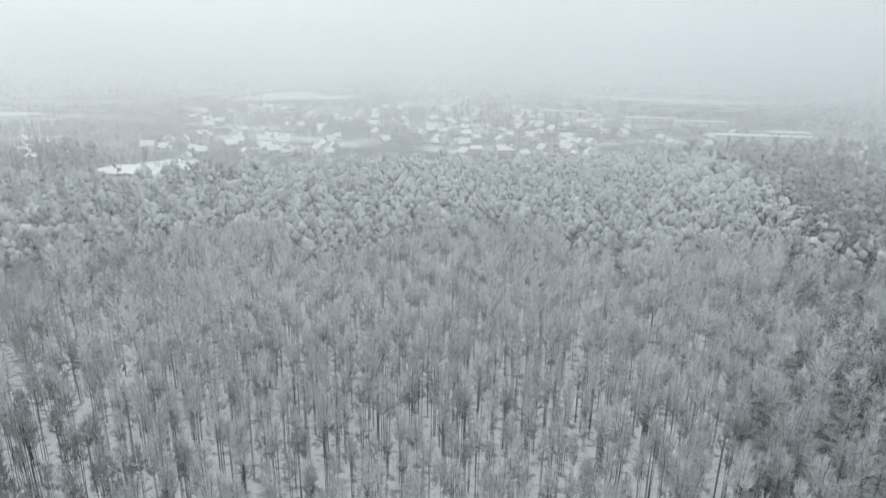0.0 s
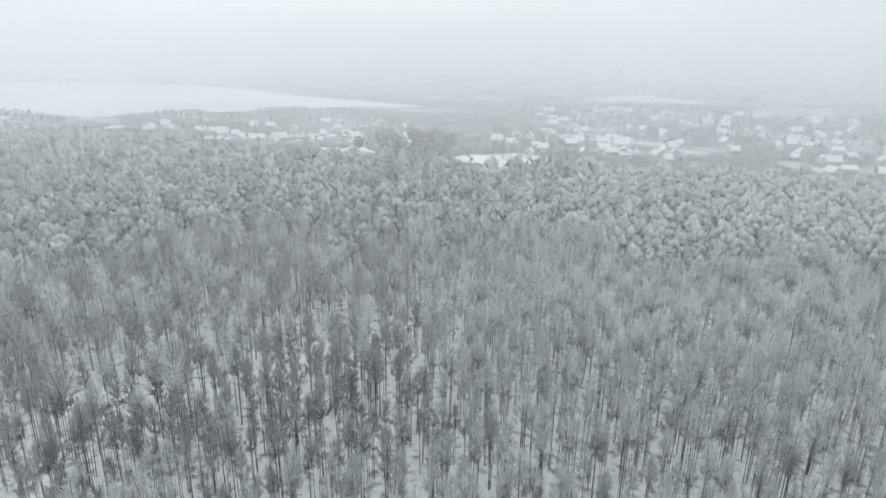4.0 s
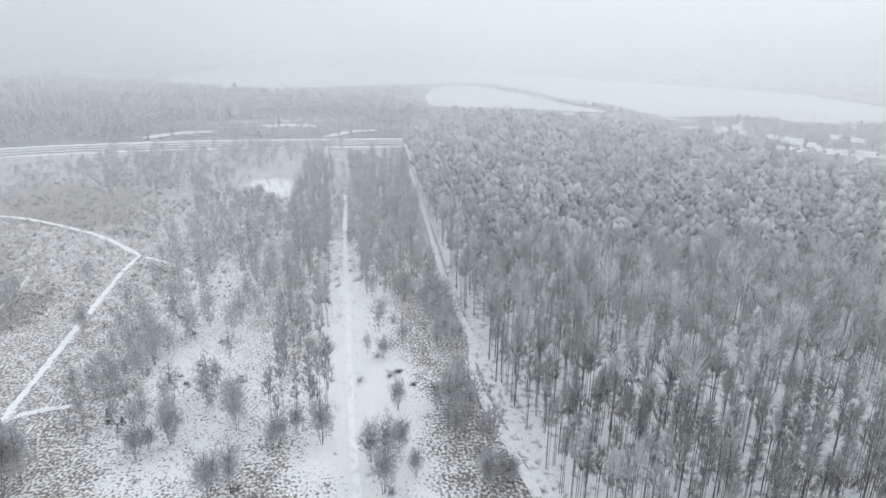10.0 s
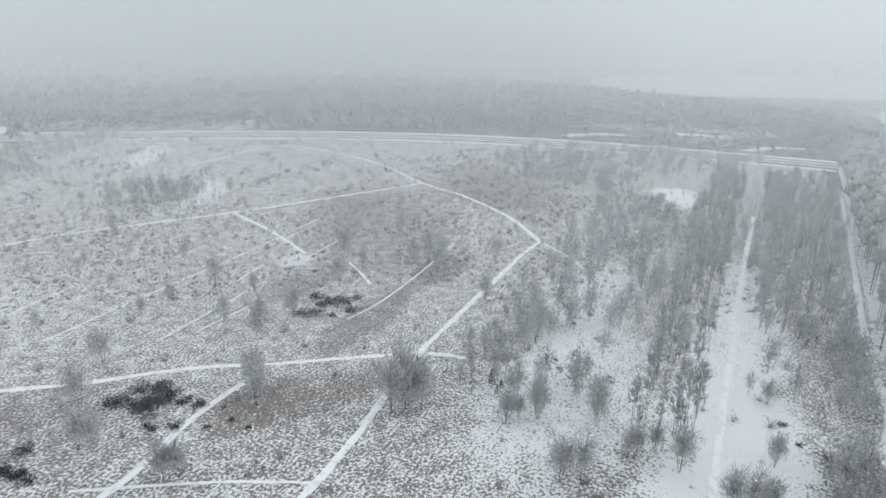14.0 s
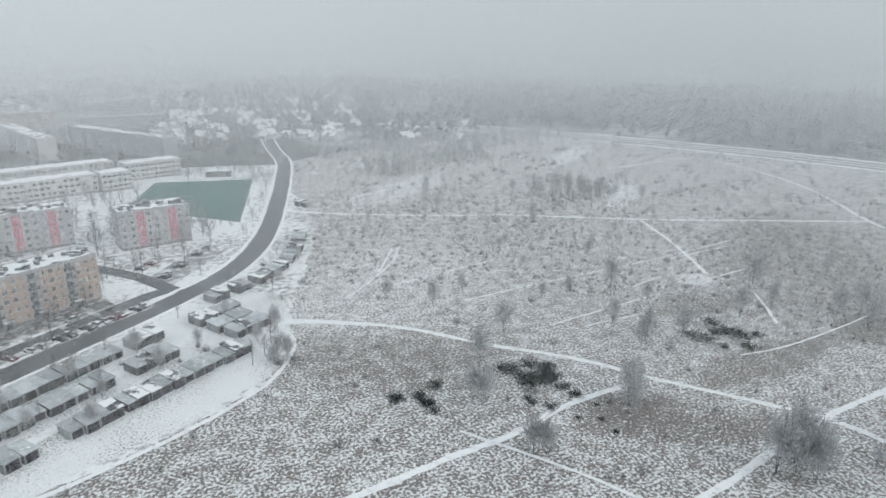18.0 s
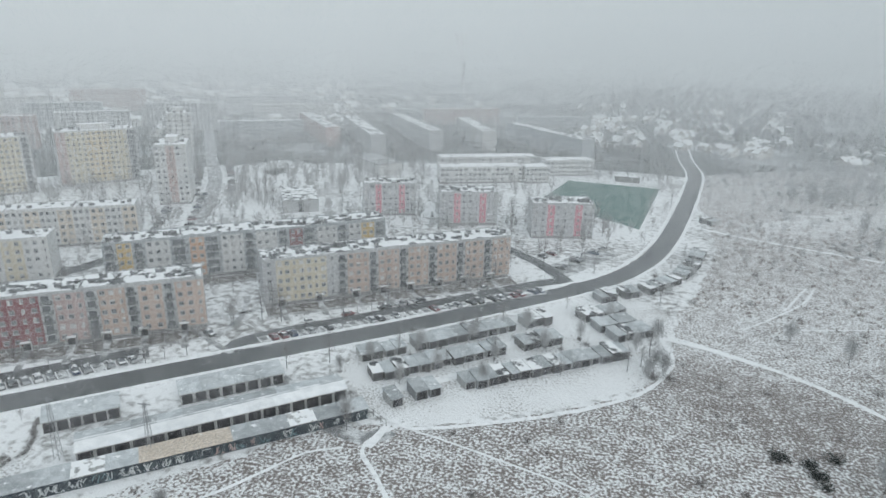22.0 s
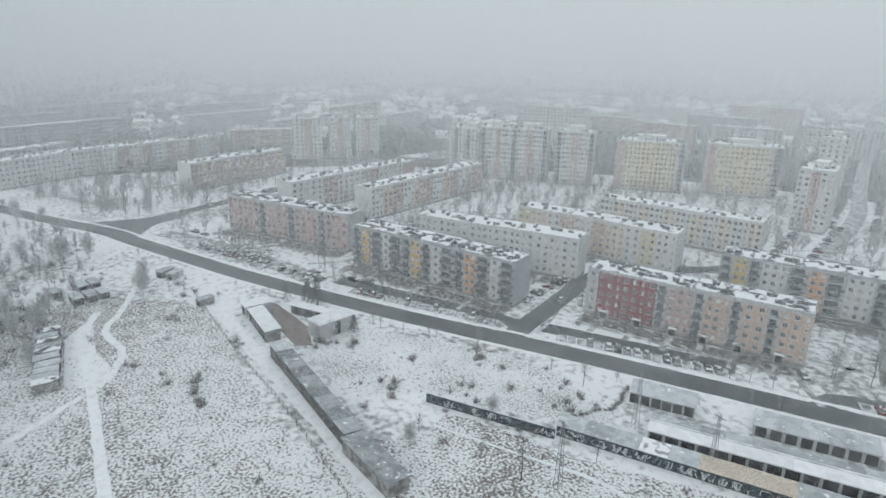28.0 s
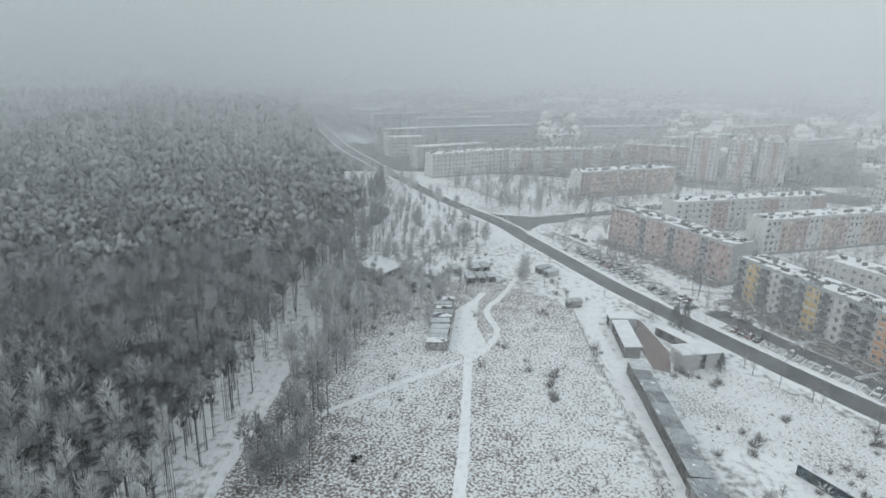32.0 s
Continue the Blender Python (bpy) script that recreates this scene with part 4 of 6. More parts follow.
for start, n, L in (((95.2, -78.4), 26, 74.5), ((119.2, -58.7), 9, 31)):
    hd = -145.7 if L > 40 else -143.6
    rr = random.Random(int(L))
    for k in range(n):
        x = (k + 0.5) * L / n + rr.uniform(-0.4, 0.4)
        s = Shape()
        wdt, ink = rr.uniform(1.2, 3.4), rr.choice(("chalk", "chalk", "chalk", "teal", "rose"))
        for q in range(rr.randint(2, 5)):
            xa, za = rr.uniform(-wdt / 2, wdt / 2), rr.uniform(0.4, 1.7)
            for w in range(rr.randint(3, 6)):
                xb, zb = xa + rr.uniform(-0.5, 0.7), min(1.9, max(0.3, za + rr.choice((-1, 1)) * rr.uniform(0.3, 1.1)))
                s.rod((xa, -0.03, za), (xb, -0.03, zb), rr.uniform(0.05, 0.10), ink, 4)
                xa, za = xb, zb
        c, d = math.cos(radians(hd)), math.sin(radians(hd))
        tagged(place("graffiti", s, None, at(start[0] + c * x, start[1] + d * x, 0.01, hd)), "pale spray-painted scrawl on the dark wall", "graffiti", "graffiti", "structure")
low_house("long_shed", (93.0, -42.5), (110.0, -39.5), 4.8, 3.2, "shedwall", "tin_dark", "long blue-grey sheet-roofed shed beside the lane", "shed", 0, 0.3, "long sheds", seams=1)
low_house("long_shed", (110.5, -39.6), (157.3, -34.9), 4.0, 3.4, "shedwall", ["tin", "tin_dark"], "long shed with patchy snow on its roof beside the lane", "shed", 0, 0.3, "long sheds", seams=9)
low_house("workshop", (183, -30.4), (165.3, -31.6), 4.2, 3.3, "shedwall", "snowroof", "long low workshop with snowy roof beside the lane", "workshop", 4, 0.3, seams=3)
low_house("workshop", (189.2, -29.4), (184.2, -29.8), 8.2, 3.5, "render", "snowroof", "small cross building closing a paved yard", "workshop", 1, 0.2)
low_house("shop", (160.5, -45.5), (164.0, -56.5), 5.8, 4.5, "pale", "snowroof", "two-storey white flat-roofed building by the road", "shop", 1, 0.1)
low_house("shop_annex", (182.2, -42.9), (171.5, -50.8), 3.0, 2.8, "shedwall", "snowroof", "long dark open shelter under a snowy roof", "shelter", 3, 0.1)
s = Shape()
sheet(s, [(193.9, -38.8), (191.5, -40.6), (170.1, -45.1), (158.5, -42.5), (160.0, -38.4), (175.0, -36.6), (184, -37), (189.3, -38.2)], 0.075, "clinker")
tagged(place("yard", s), "brown paved yard cleared of snow between the workshops", "yard", kind="structure")
low_house("allotment_shed", (213, 27.5), (219, 25), 9, 2.6, "shedwall", "snowroof", "low allotment shed under a snowy roof", "shed", 1, 0.3)
low_house("kiosk", (201.0, -126.7), (207.0, -152.0), 14, 4.2, "pale", "roof_white", "low white service building among the flats", "pavilion", 1, 0.1)
low_house("pavilion", (118, -279), (103, -286), 30, 6, "render", "roof", "two-storey low building with snowy roof vents", "pavilion", 1, 0.1)
low_house("depot", (206.1, 45.2), (216.8, 40.0), 12, 5.0, "shedwall", "snowroof", "dark depot hall with a white snowy roof at the wood's edge", "depot", 2, 1.0)


# ---- trees ----
def tree_arrays(seed, h, wide, twigs, tw, tl, limbs=6, low=0.42, trunk=0.13, sides=4, up=0.7, fan=0.8, rough=0.45, stems=0, full=0.42):
    """A bare tree: tapered bent trunk, limbs and a crown of many thin twigs. Materials: 0 bark, 1 twigs."""
    r = np.random.default_rng(seed)
    V, T, K = [], [], []

    def tube(p, q, r0, r1, n):
        k = sum(len(v) for v in V)
        d = (q - p) / np.linalg.norm(q - p)
        u = np.cross(d, [0.31, 0.95, 0.1])
        u /= np.linalg.norm(u)
        w = np.cross(d, u)
        an = np.arange(n) * 2 * math.pi / n
        ring = np.cos(an)[:, None] * u + np.sin(an)[:, None] * w
        V.append(np.concatenate([p + ring * r0, q + ring * r1]))
        for i in range(n):
            j = (i + 1) % n
            T.extend([(k + i, k + j, k + n + j), (k + i, k + n + j, k + n + i)])
            K.extend([0, 0])

    knots = [np.array([0, 0, -0.1])]
    for f in (0.35, 0.65, 0.93):
        if not limbs and f < 0.9:
            continue
        knots.append(np.array([*r.normal(0, 0.022 * h * f, 2), f * h]))
    rad = [trunk, trunk * 0.75, trunk * 0.5, 0.03]
    for i in range(len(knots) - 1):
        tube(knots[i], knots[i + 1], rad[i], rad[i + 1], sides)
    for i in range(stems):
        a = 2.4 * i + r.uniform(0, 1)
        p = np.array([math.cos(a) * 0.3, math.sin(a) * 0.3, 0.0])
        tube(p, p + np.array([math.cos(a) * wide * 0.2, math.sin(a) * wide * 0.2, h * r.uniform(0.68, 0.85)]), trunk * 0.75, 0.03, 3)
    mid = np.array([0, 0, h * (low + 1) / 2])
    semi = np.array([wide / 2, wide / 2, h * (1 - low) / 2])
    for i in range(limbs):
        f = low * 0.85 + (0.88 - low * 0.85) * (i + r.random()) / limbs
        j = 0 if f < 0.35 else (1 if f < 0.65 else 2)
        t = (f - (0, 0.35, 0.65)[j]) / (0.35, 0.30, 0.28)[j]
        p = knots[j] + (knots[j + 1] - knots[j]) * t
        a = r.uniform(0, 2 * math.pi)
        reach = wide * 0.42 * r.uniform(0.7, 1.1) * (1.1 - 0.6 * max(0, f - 0.5))
        q = p + np.array([math.cos(a) * reach, math.sin(a) * reach, reach * r.uniform(0.8, 1.4)])
        q[2] = min(q[2], h * 0.97)
        tube(p, q, trunk * 0.38, 0.02, 3)
    d = r.normal(0, 1, (twigs, 3))
    d /= np.linalg.norm(d, axis=1)[:, None]
    lump = 0.75 + 0.35 * np.sin(3 * np.arctan2(d[:, 1], d[:, 0]) + seed) * np.cos(4 * d[:, 2] + seed)
    c = mid + d * semi * (r.random(twigs)[:, None] ** full) * lump[:, None]
    way = d * fan + r.normal(0, rough, (twigs, 3)) + np.array([0, 0, up])
    way /= np.linalg.norm(way, axis=1)[:, None]
    side = np.cross(way, r.normal(0, 1, (twigs, 3)))
    side /= np.linalg.norm(side, axis=1)[:, None]
    ln = tl * r.uniform(0.6, 1.4, (twigs, 1))
    k = sum(len(v) for v in V)
    V.append(np.stack([c - way * ln / 2 - side * tw / 2, c - way * ln / 2 + side * tw / 2, c + way * ln / 2], 1).reshape(-1, 3))
    T.extend((k + 3 * i, k + 3 * i + 1, k + 3 * i + 2) for i in range(twigs))
    K.extend([1] * twigs)
    return np.concatenate(V), np.array(T), np.array(K)


def plant(templates, x, y, scale, seed):
    """Joins copies of the templates at the given places."""
    r = np.random.default_rng(seed)
    vs, ts, ks, k = [], [], [], 0
    for i in range(len(x)):
        V, T, K = templates[r.integers(len(templates))]
        a, s = r.uniform(0, 2 * math.pi), scale[i]
        c, d = math.cos(a) * s, math.sin(a) * s
        vs.append(np.stack([V[:, 0] * c - V[:, 1] * d + x[i], V[:, 0] * d + V[:, 1] * c + y[i], V[:, 2] * s * r.uniform(0.92, 1.08)], 1))
        ts.append(T + k)
        ks.append(K)
        k += len(V)
    return np.concatenate(vs), np.concatenate(ts), np.concatenate(ks)


def scatter(ring, gap, seed, keep=None, jitter=0.85):
    r = np.random.default_rng(seed)
    xs, ys = [p[0] for p in ring], [p[1] for p in ring]
    gx, gy = np.meshgrid(np.arange(min(xs), max(xs), gap), np.arange(min(ys), max(ys), gap))
    x = gx.ravel() + r.uniform(-jitter, jitter, gx.size) * gap / 1.4
    y = gy.ravel() + r.uniform(-jitter, jitter, gx.size) * gap / 1.4
    ok = inside(x, y, ring)
    if keep is not None:
        ok &= keep(x, y)
    return x[ok], y[ok]


def ride(x, y):
    """Off the straight ride and the small glades in the wood."""
    ax, ay, bx, by = -136, 66, -90, 150
    t = np.clip(((x - ax) * (bx - ax) + (y - ay) * (by - ay)) / ((bx - ax) ** 2 + (by - ay) ** 2), 0, 1)
    return np.hypot(x - ax - t * (bx - ax), y - ay - t * (by - ay)) > 5.5


def two_part_tree(name, arrays, keys, m, label, category, group=""):
    """A tree as a thing with its trunk and its crown."""
    V, T, K = arrays
    thing = base(name, m, label, category, group)
    for part_name, which, mats in (("trunk", K == 0, keys[:1]), ("crown", K > 0, keys[1:])):
        pick = T[which]
        used, back = np.unique(pick, return_inverse=True)
        place(part_name, soup(part_name, V[used], back.reshape(-1, 3), np.maximum(K[which] - 1, 0), mats), thing)
    return thing


def wood_tree(seed, h, wide, low, tufts, per, tw, stems=2, trunk=0.09, sides=3, tall=1.0, solid=1.0):
    """A tree of the wood: slender bent stems that fork into a broom of frosted tufts with loose twigs. Materials: 0
    bark, 1 upper tufts, 2 inner and lower twigs.
    """
    r = np.random.default_rng(seed)
    V, T, K, n0 = [], [], [], 0

    def add(v, t, k):
        nonlocal n0
        V.append(v)
        T.append(np.array(t) + n0)
        K.append(np.full(len(t), k))
        n0 += len(v)

    def tube(p, q, r0, r1):
        an = np.arange(sides) * 2 * math.pi / sides
        ring = np.stack([np.cos(an), np.sin(an), 0 * an], 1)
        t = []
        for i in range(sides):
            j = (i + 1) % sides
            t += [(i, j, sides + j), (i, sides + j, sides + i)]
        add(np.concatenate([p + ring * r0, q + ring * r1]), t, 0)

    crown, tips = h * (1 - low), []
    for i in range(stems):
        a = 2.4 * i + r.uniform(0, 1)
        out = np.array([math.cos(a), math.sin(a), 0.0])
        p0 = out * (0.0 if i == 0 else 0.09 * wide) + np.array([0, 0, -0.1])
        p1 = out * wide * r.uniform(0.03, 0.12) + np.array([0, 0, h * (low + 0.12)])
        p2 = p1 + out * wide * r.uniform(0.03, 0.2) + np.array([0, 0, crown * r.uniform(0.45, 0.75)])
        g = trunk * (1.0 if i == 0 else 0.75)
        tube(p0, p1, g, g * 0.62)
        tube(p1, p2, g * 0.62, 0.03)
    # tufts over a dome that is widest at two fifths of its height
    ring = np.arange(5) * 2 * math.pi / 5
    turn = r.uniform(0, 2 * math.pi)
    for i in range(tufts):
        f = (i + 0.5) / tufts
        zf = 0.10 + 0.84 * f
        girth = math.sin(math.pi * min(1.0, 0.24 + 0.76 * zf) ** 0.95) ** 0.7
        a = turn + 2.39996 * i + r.uniform(-0.5, 0.5)
        rad = wide * 0.36 * girth * r.uniform(0.55, 1.1)
        c = np.array([math.cos(a) * rad, math.sin(a) * rad, h * low + crown * (zf - 0.08) + r.normal(0, 0.03 * crown)])
        way = np.array([math.cos(a) * 0.55 * girth, math.sin(a) * 0.55 * girth, 1.0]) + r.normal(0, 0.16, 3)
        way /= np.linalg.norm(way)
        u = np.cross(way, [0.3, 0.9, 0.2])
        u /= np.linalg.norm(u)
        w = np.cross(way, u)
        size = wide * (0.19 if tufts > 10 else 0.26) * r.uniform(0.75, 1.25)
        long = size * r.uniform(1.15, 1.75) * tall
        tips.append((c, way, long, zf))
        if not solid:
            continue
        size, long = size * solid, long * solid
        pts = [c - way * long]
        for k in range(5):
            g = size * r.uniform(0.7, 1.25)
            pts.append(c + way * long * r.uniform(-0.15, 0.45) + (u * math.cos(ring[k]) + w * math.sin(ring[k])) * g)
        pts.append(c + way * long * r.uniform(0.8, 1.1))
        t = []
        for k in range(5):
            j = 1 + (k + 1) % 5
            t += [(0, j, 1 + k), (6, 1 + k, j)]
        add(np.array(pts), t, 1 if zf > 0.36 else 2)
    if per:
        twigs = tufts * per
        pick = np.repeat(np.arange(tufts), per)
        c = np.array([tips[i][0] for i in pick])
        stem = np.array([tips[i][1] for i in pick])
        long = np.array([tips[i][2] for i in pick])[:, None]
        way = stem + r.normal(0, 0.42, (twigs, 3))
        way /= np.linalg.norm(way, axis=1)[:, None]
        root = c - stem * long * r.uniform(0.2, 1.0, (twigs, 1)) + r.normal(0, 0.12, (twigs, 3)) * long
        side = np.cross(way, r.normal(0, 1, (twigs, 3)))
        side /= np.linalg.norm(side, axis=1)[:, None]
        ln = long * r.uniform(0.7, 1.6, (twigs, 1))
        add(np.stack([root - side * tw / 2, root + side * tw / 2, root + way * ln], 1).reshape(-1, 3), np.arange(3 * twigs).reshape(-1, 3), 1)
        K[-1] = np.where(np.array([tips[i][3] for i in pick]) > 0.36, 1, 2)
    return np.concatenate(V), np.concatenate(T), np.concatenate(K)


NEAR = [wood_tree(100 + i, 17.5 + i % 3 * 1.5, 3.7 + 0.5 * (i % 3), 0.60, 14, 27, 0.10, stems=3, trunk=0.085, sides=3, solid=0, tall=1.25) for i in range(7)]
NEXT = [wood_tree(150 + i, 17.5 + i % 3 * 1.5, 4.8 + 0.4 * (i % 3), 0.59, 12, 15, 0.22, stems=2, trunk=0.10, solid=0, tall=1.3) for i in range(7)]
MIDDLE = [wood_tree(200 + i, 17 + i % 3 * 1.5, 6.6 + 0.5 * (i % 2), 0.56, 8, 5, 0.36, stems=1, trunk=0.12, solid=0.92) for i in range(7)]
FAR = [wood_tree(300 + i, 16.5 + i % 3 * 1.5, 8.4, 0.50, 8, 1, 0.6, stems=1, trunk=0.10) for i in range(6)]
DIM = [wood_tree(350 + i, 13 + i % 3 * 2, 11.0, 0.20, 3, 0, 1, stems=1, trunk=0.2, tall=0.8) for i in range(6)]
DOT = [wood_tree(380 + i, 13 + i % 3 * 2, 9.0, 0.2, 2, 0, 1, stems=1, trunk=0.2, tall=0.9) for i in range(6)]
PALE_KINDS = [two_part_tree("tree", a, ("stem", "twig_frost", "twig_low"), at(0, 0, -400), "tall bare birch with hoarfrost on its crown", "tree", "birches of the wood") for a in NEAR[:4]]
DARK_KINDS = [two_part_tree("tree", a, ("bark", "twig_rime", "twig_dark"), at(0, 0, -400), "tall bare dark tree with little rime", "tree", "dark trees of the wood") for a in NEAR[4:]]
r = np.random.default_rng(8)


def dist(x, y):
    return np.hypot(x, y)


def depth_in(x, y):
    """Distance with an uneven edge, so that stands of one kind end raggedly."""
    return np.hypot(x, y) + 16 * np.sin(0.06 * x + 0.02 * y) + 12 * np.sin(0.11 * y - 0.07 * x)


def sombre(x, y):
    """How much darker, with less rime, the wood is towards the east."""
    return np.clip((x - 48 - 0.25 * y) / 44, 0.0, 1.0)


# a stand with hardly any rime
BARE_STAND = [(-142, 56), (-100, 46), (-70, 60), (-48, 78), (-55, 104), (-80, 112), (-130, 84)]


def shaded_below(arrays, h0):
    """Low twigs take darker material 2: less rime plus crown shade put into colour."""
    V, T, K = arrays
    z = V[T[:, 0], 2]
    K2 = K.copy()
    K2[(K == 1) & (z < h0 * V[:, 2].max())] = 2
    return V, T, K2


for name, tpl, gap, r0, r1, seed in (("near", NEAR, 4.3, 0, 145, 1), ("next", NEXT, 4.5, 145, 235, 4), ("middle", MIDDLE, 5.3, 235, 360, 2), ("far", FAR, 7.4, 360, 900, 3)):
    x, y = scatter(FOREST, gap, seed, lambda px, py: ride(px, py) & (depth_in(px, py) >= r0) & (depth_in(px, py) < r1))
    rr = np.random.default_rng(seed)
    size = rr.uniform(0.74, 1.12, len(x))
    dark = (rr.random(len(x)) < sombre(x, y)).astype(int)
    dark[(dark == 0) & (rr.random(len(x)) < np.clip((-x - 50 - 0.2 * (y - 60)) / 70, 0.0, 0.6))] = 2
    dark[(dark == 0) & inside(x, y, BARE_STAND) & (rr.random(len(x)) < 0.7)] = 2
    if name == "near":
        order = np.argsort(dist(x, y))
        single, rest = order[:60], order[60:]
        for i in single:
            kind = DARK_KINDS[i % 3] if dark[i] else PALE_KINDS[i % 4]
            copy_thing(kind, at(x[i], y[i], 0, r.uniform(0, 360), size[i]))
        x, y, size, dark = x[rest], y[rest], size[rest], dark[rest]
    # pale and dark woods: lower twigs darker, crown shade put into the colours
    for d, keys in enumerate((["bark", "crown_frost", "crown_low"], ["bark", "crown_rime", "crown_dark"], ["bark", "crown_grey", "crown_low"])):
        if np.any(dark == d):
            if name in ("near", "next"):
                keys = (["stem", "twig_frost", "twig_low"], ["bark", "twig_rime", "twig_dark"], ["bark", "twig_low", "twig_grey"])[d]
            V, T, K = plant([shaded_below(a, 0.69 if name in ("near", "next") else 0.80) for a in tpl] if d == 1 else tpl, x[dark == d], y[dark == d], size[dark == d], seed + 10 * d)
            tagged(new("woodland", soup("woodland", V, T, K, keys)), "dense dark wood with rime on the tops, shade painted below" if d == 1 else "dense bare wood with frosted crowns and dark trunks", "woodland", kind="stuff")

# belts of birches on the heath and saplings along the tracks
BELTS = [
    ([(-98, 2), (-98, 20), (-180, 24), (-340, 24), (-340, 2), (-180, 4)], 12.0),
    ([(-112, -14), (-112, -2), (-260, -1), (-330, 2), (-420, 4), (-420, -14), (-250, -18)], 3.7),
    ([(-190, 9), (-330, 12), (-420, 12), (-420, 48), (-320, 42), (-230, 35), (-192, 34)], 3.8),
    ([(-95, 24), (-95, 33), (-140, 31), (-190, 36), (-190, 26), (-130, 22)], 4.0),
    ([(100, 36), (96, 50), (150, 55), (215, 60), (220, 44), (170, 42), (135, 42)], 3.5),
    ([(195, 16), (190, 44), (240, 66), (300, 70), (330, 50), (280, 15), (240, 14)], 6.6),
    ([(-120, -60), (-116, -18), (-250, -20), (-330, -20), (-340, -65), (-255, -62), (-180, -62)], 6.6),
    ([(-340, -66), (-380, -60), (-500, 20), (-505, -60), (-480, -150), (-400, -160)], 7.0),
    ([(-135, -350), (-165, -350), (-190, -410), (-245, -400), (-235, -375), (-190, -365), (-160, -385), (-140, -380)], 5.5),
    ([(-205, -285), (-245, -255), (-240, -248), (-200, -276)], 4.0),
    ([(-130, -420), (-120, -450), (-330, -470), (-350, -440)], 6.0),
    ([(310, 20), (340, 60), (420, 120), (400, 80), (350, 40)], 9.0),
    ([(168, 63), (225, 67), (285, 74), (330, 92), (335, 76), (296, 60), (240, 55), (204, 57), (175, 57)], 4.3),
]
YOUNG = [tree_arrays(400 + i, 10 + i % 3 * 1.3, 7.0, 1250, 0.15, 1.0, limbs=8, low=0.06, trunk=0.08, sides=3, up=0.45, fan=0.8, rough=0.5, stems=2, full=0.55) for i in range(6)]
SLIGHT = [tree_arrays(430 + i, 10 + i % 3 * 1.5, 6.6, 290, 0.38, 0.95, limbs=0, low=0.06, trunk=0.06, sides=3, up=0.4, fan=0.8, rough=0.5, stems=1, full=0.55) for i in range(6)]
young = [two_part_tree("tree", a, ("bark", "rime"), at(0, 0, -400), "slender frosted birch on the snowy heath", "tree", "birches on the heath") for a in YOUNG]
for i, (ring, gap) in enumerate(BELTS):
    x, y = scatter(ring, gap, 20 + i)
    clump = np.array([noise.noise(Vector((px * 0.07, py * 0.07, i))) for px, py in zip(x, y)])
    x, y = x[clump > -0.12], y[clump > -0.12]
    size = np.random.default_rng(i).uniform(0.55, 1.15, len(x))
    near = np.argsort(dist(x, y))[:4]
    for k in near:
        copy_thing(young[k % 6], at(x[k], y[k], 0, 37 * k, size[k]))
    rest = np.setdiff1d(np.arange(len(x)), near)
    if len(rest):
        tall, stand = i in (1, 2, 4, 5), i in (4, 5, 12)
        V, T, K = plant(NEXT if tall or stand else [shaded_below(a, 0.3) for a in SLIGHT], x[rest], y[rest], size[rest] * (0.62 if i == 5 else 0.78 if tall else 1.0), 30 + i)
        keys = ["bark", "twig_rime", "twig_dark"] if i == 12 else ["bark", "twig_low", "twig_grey"] if stand else ["stem", "crown_frost", "crown_low"] if tall else ["stem", "rime", "twig_low"]
        tagged(new("birch_thicket", soup("birch_thicket", V, T, K, keys)), "thicket of frosted young birches", "thicket", kind="stuff")


# ---- bushes, tussocks and single trees of the heath ----
PATTERNS = []
MAIN_LINE = smooth(MAIN, 5.0)
CLEAR = [(smooth(line, 3.0), w) for line, w in PATHS]


def off_ways(x, y, gap=1.0):
    ok = np.ones(len(x), bool)
    for line, w in CLEAR + [(MAIN_LINE, 13.0), (smooth(SIDE, 4), 8.0), (smooth(CROSS, 6), 9.0), (smooth(AVENUE, 6), 9.0)]:
        d = np.min(np.hypot(x[:, None] - line[None, :, 0], y[:, None] - line[None, :, 1]), axis=1)
        ok &= d > w / 2 + gap
    return ok


def off_walls(x, y, gap=2.0):
    ok = np.ones(len(x), bool)
    for a, b, depth in FOOT:
        L = math.hypot(b[0] - a[0], b[1] - a[1])
        ux, uy = (b[0] - a[0]) / L, (b[1] - a[1]) / L
        u = (x - a[0]) * ux + (y - a[1]) * uy
        v = -(x - a[0]) * uy + (y - a[1]) * ux
        ok &= ~((u > -gap) & (u < L + gap) & (v > -gap) & (v < depth + gap))
    return ok & ~inside(x, y, PITCH)


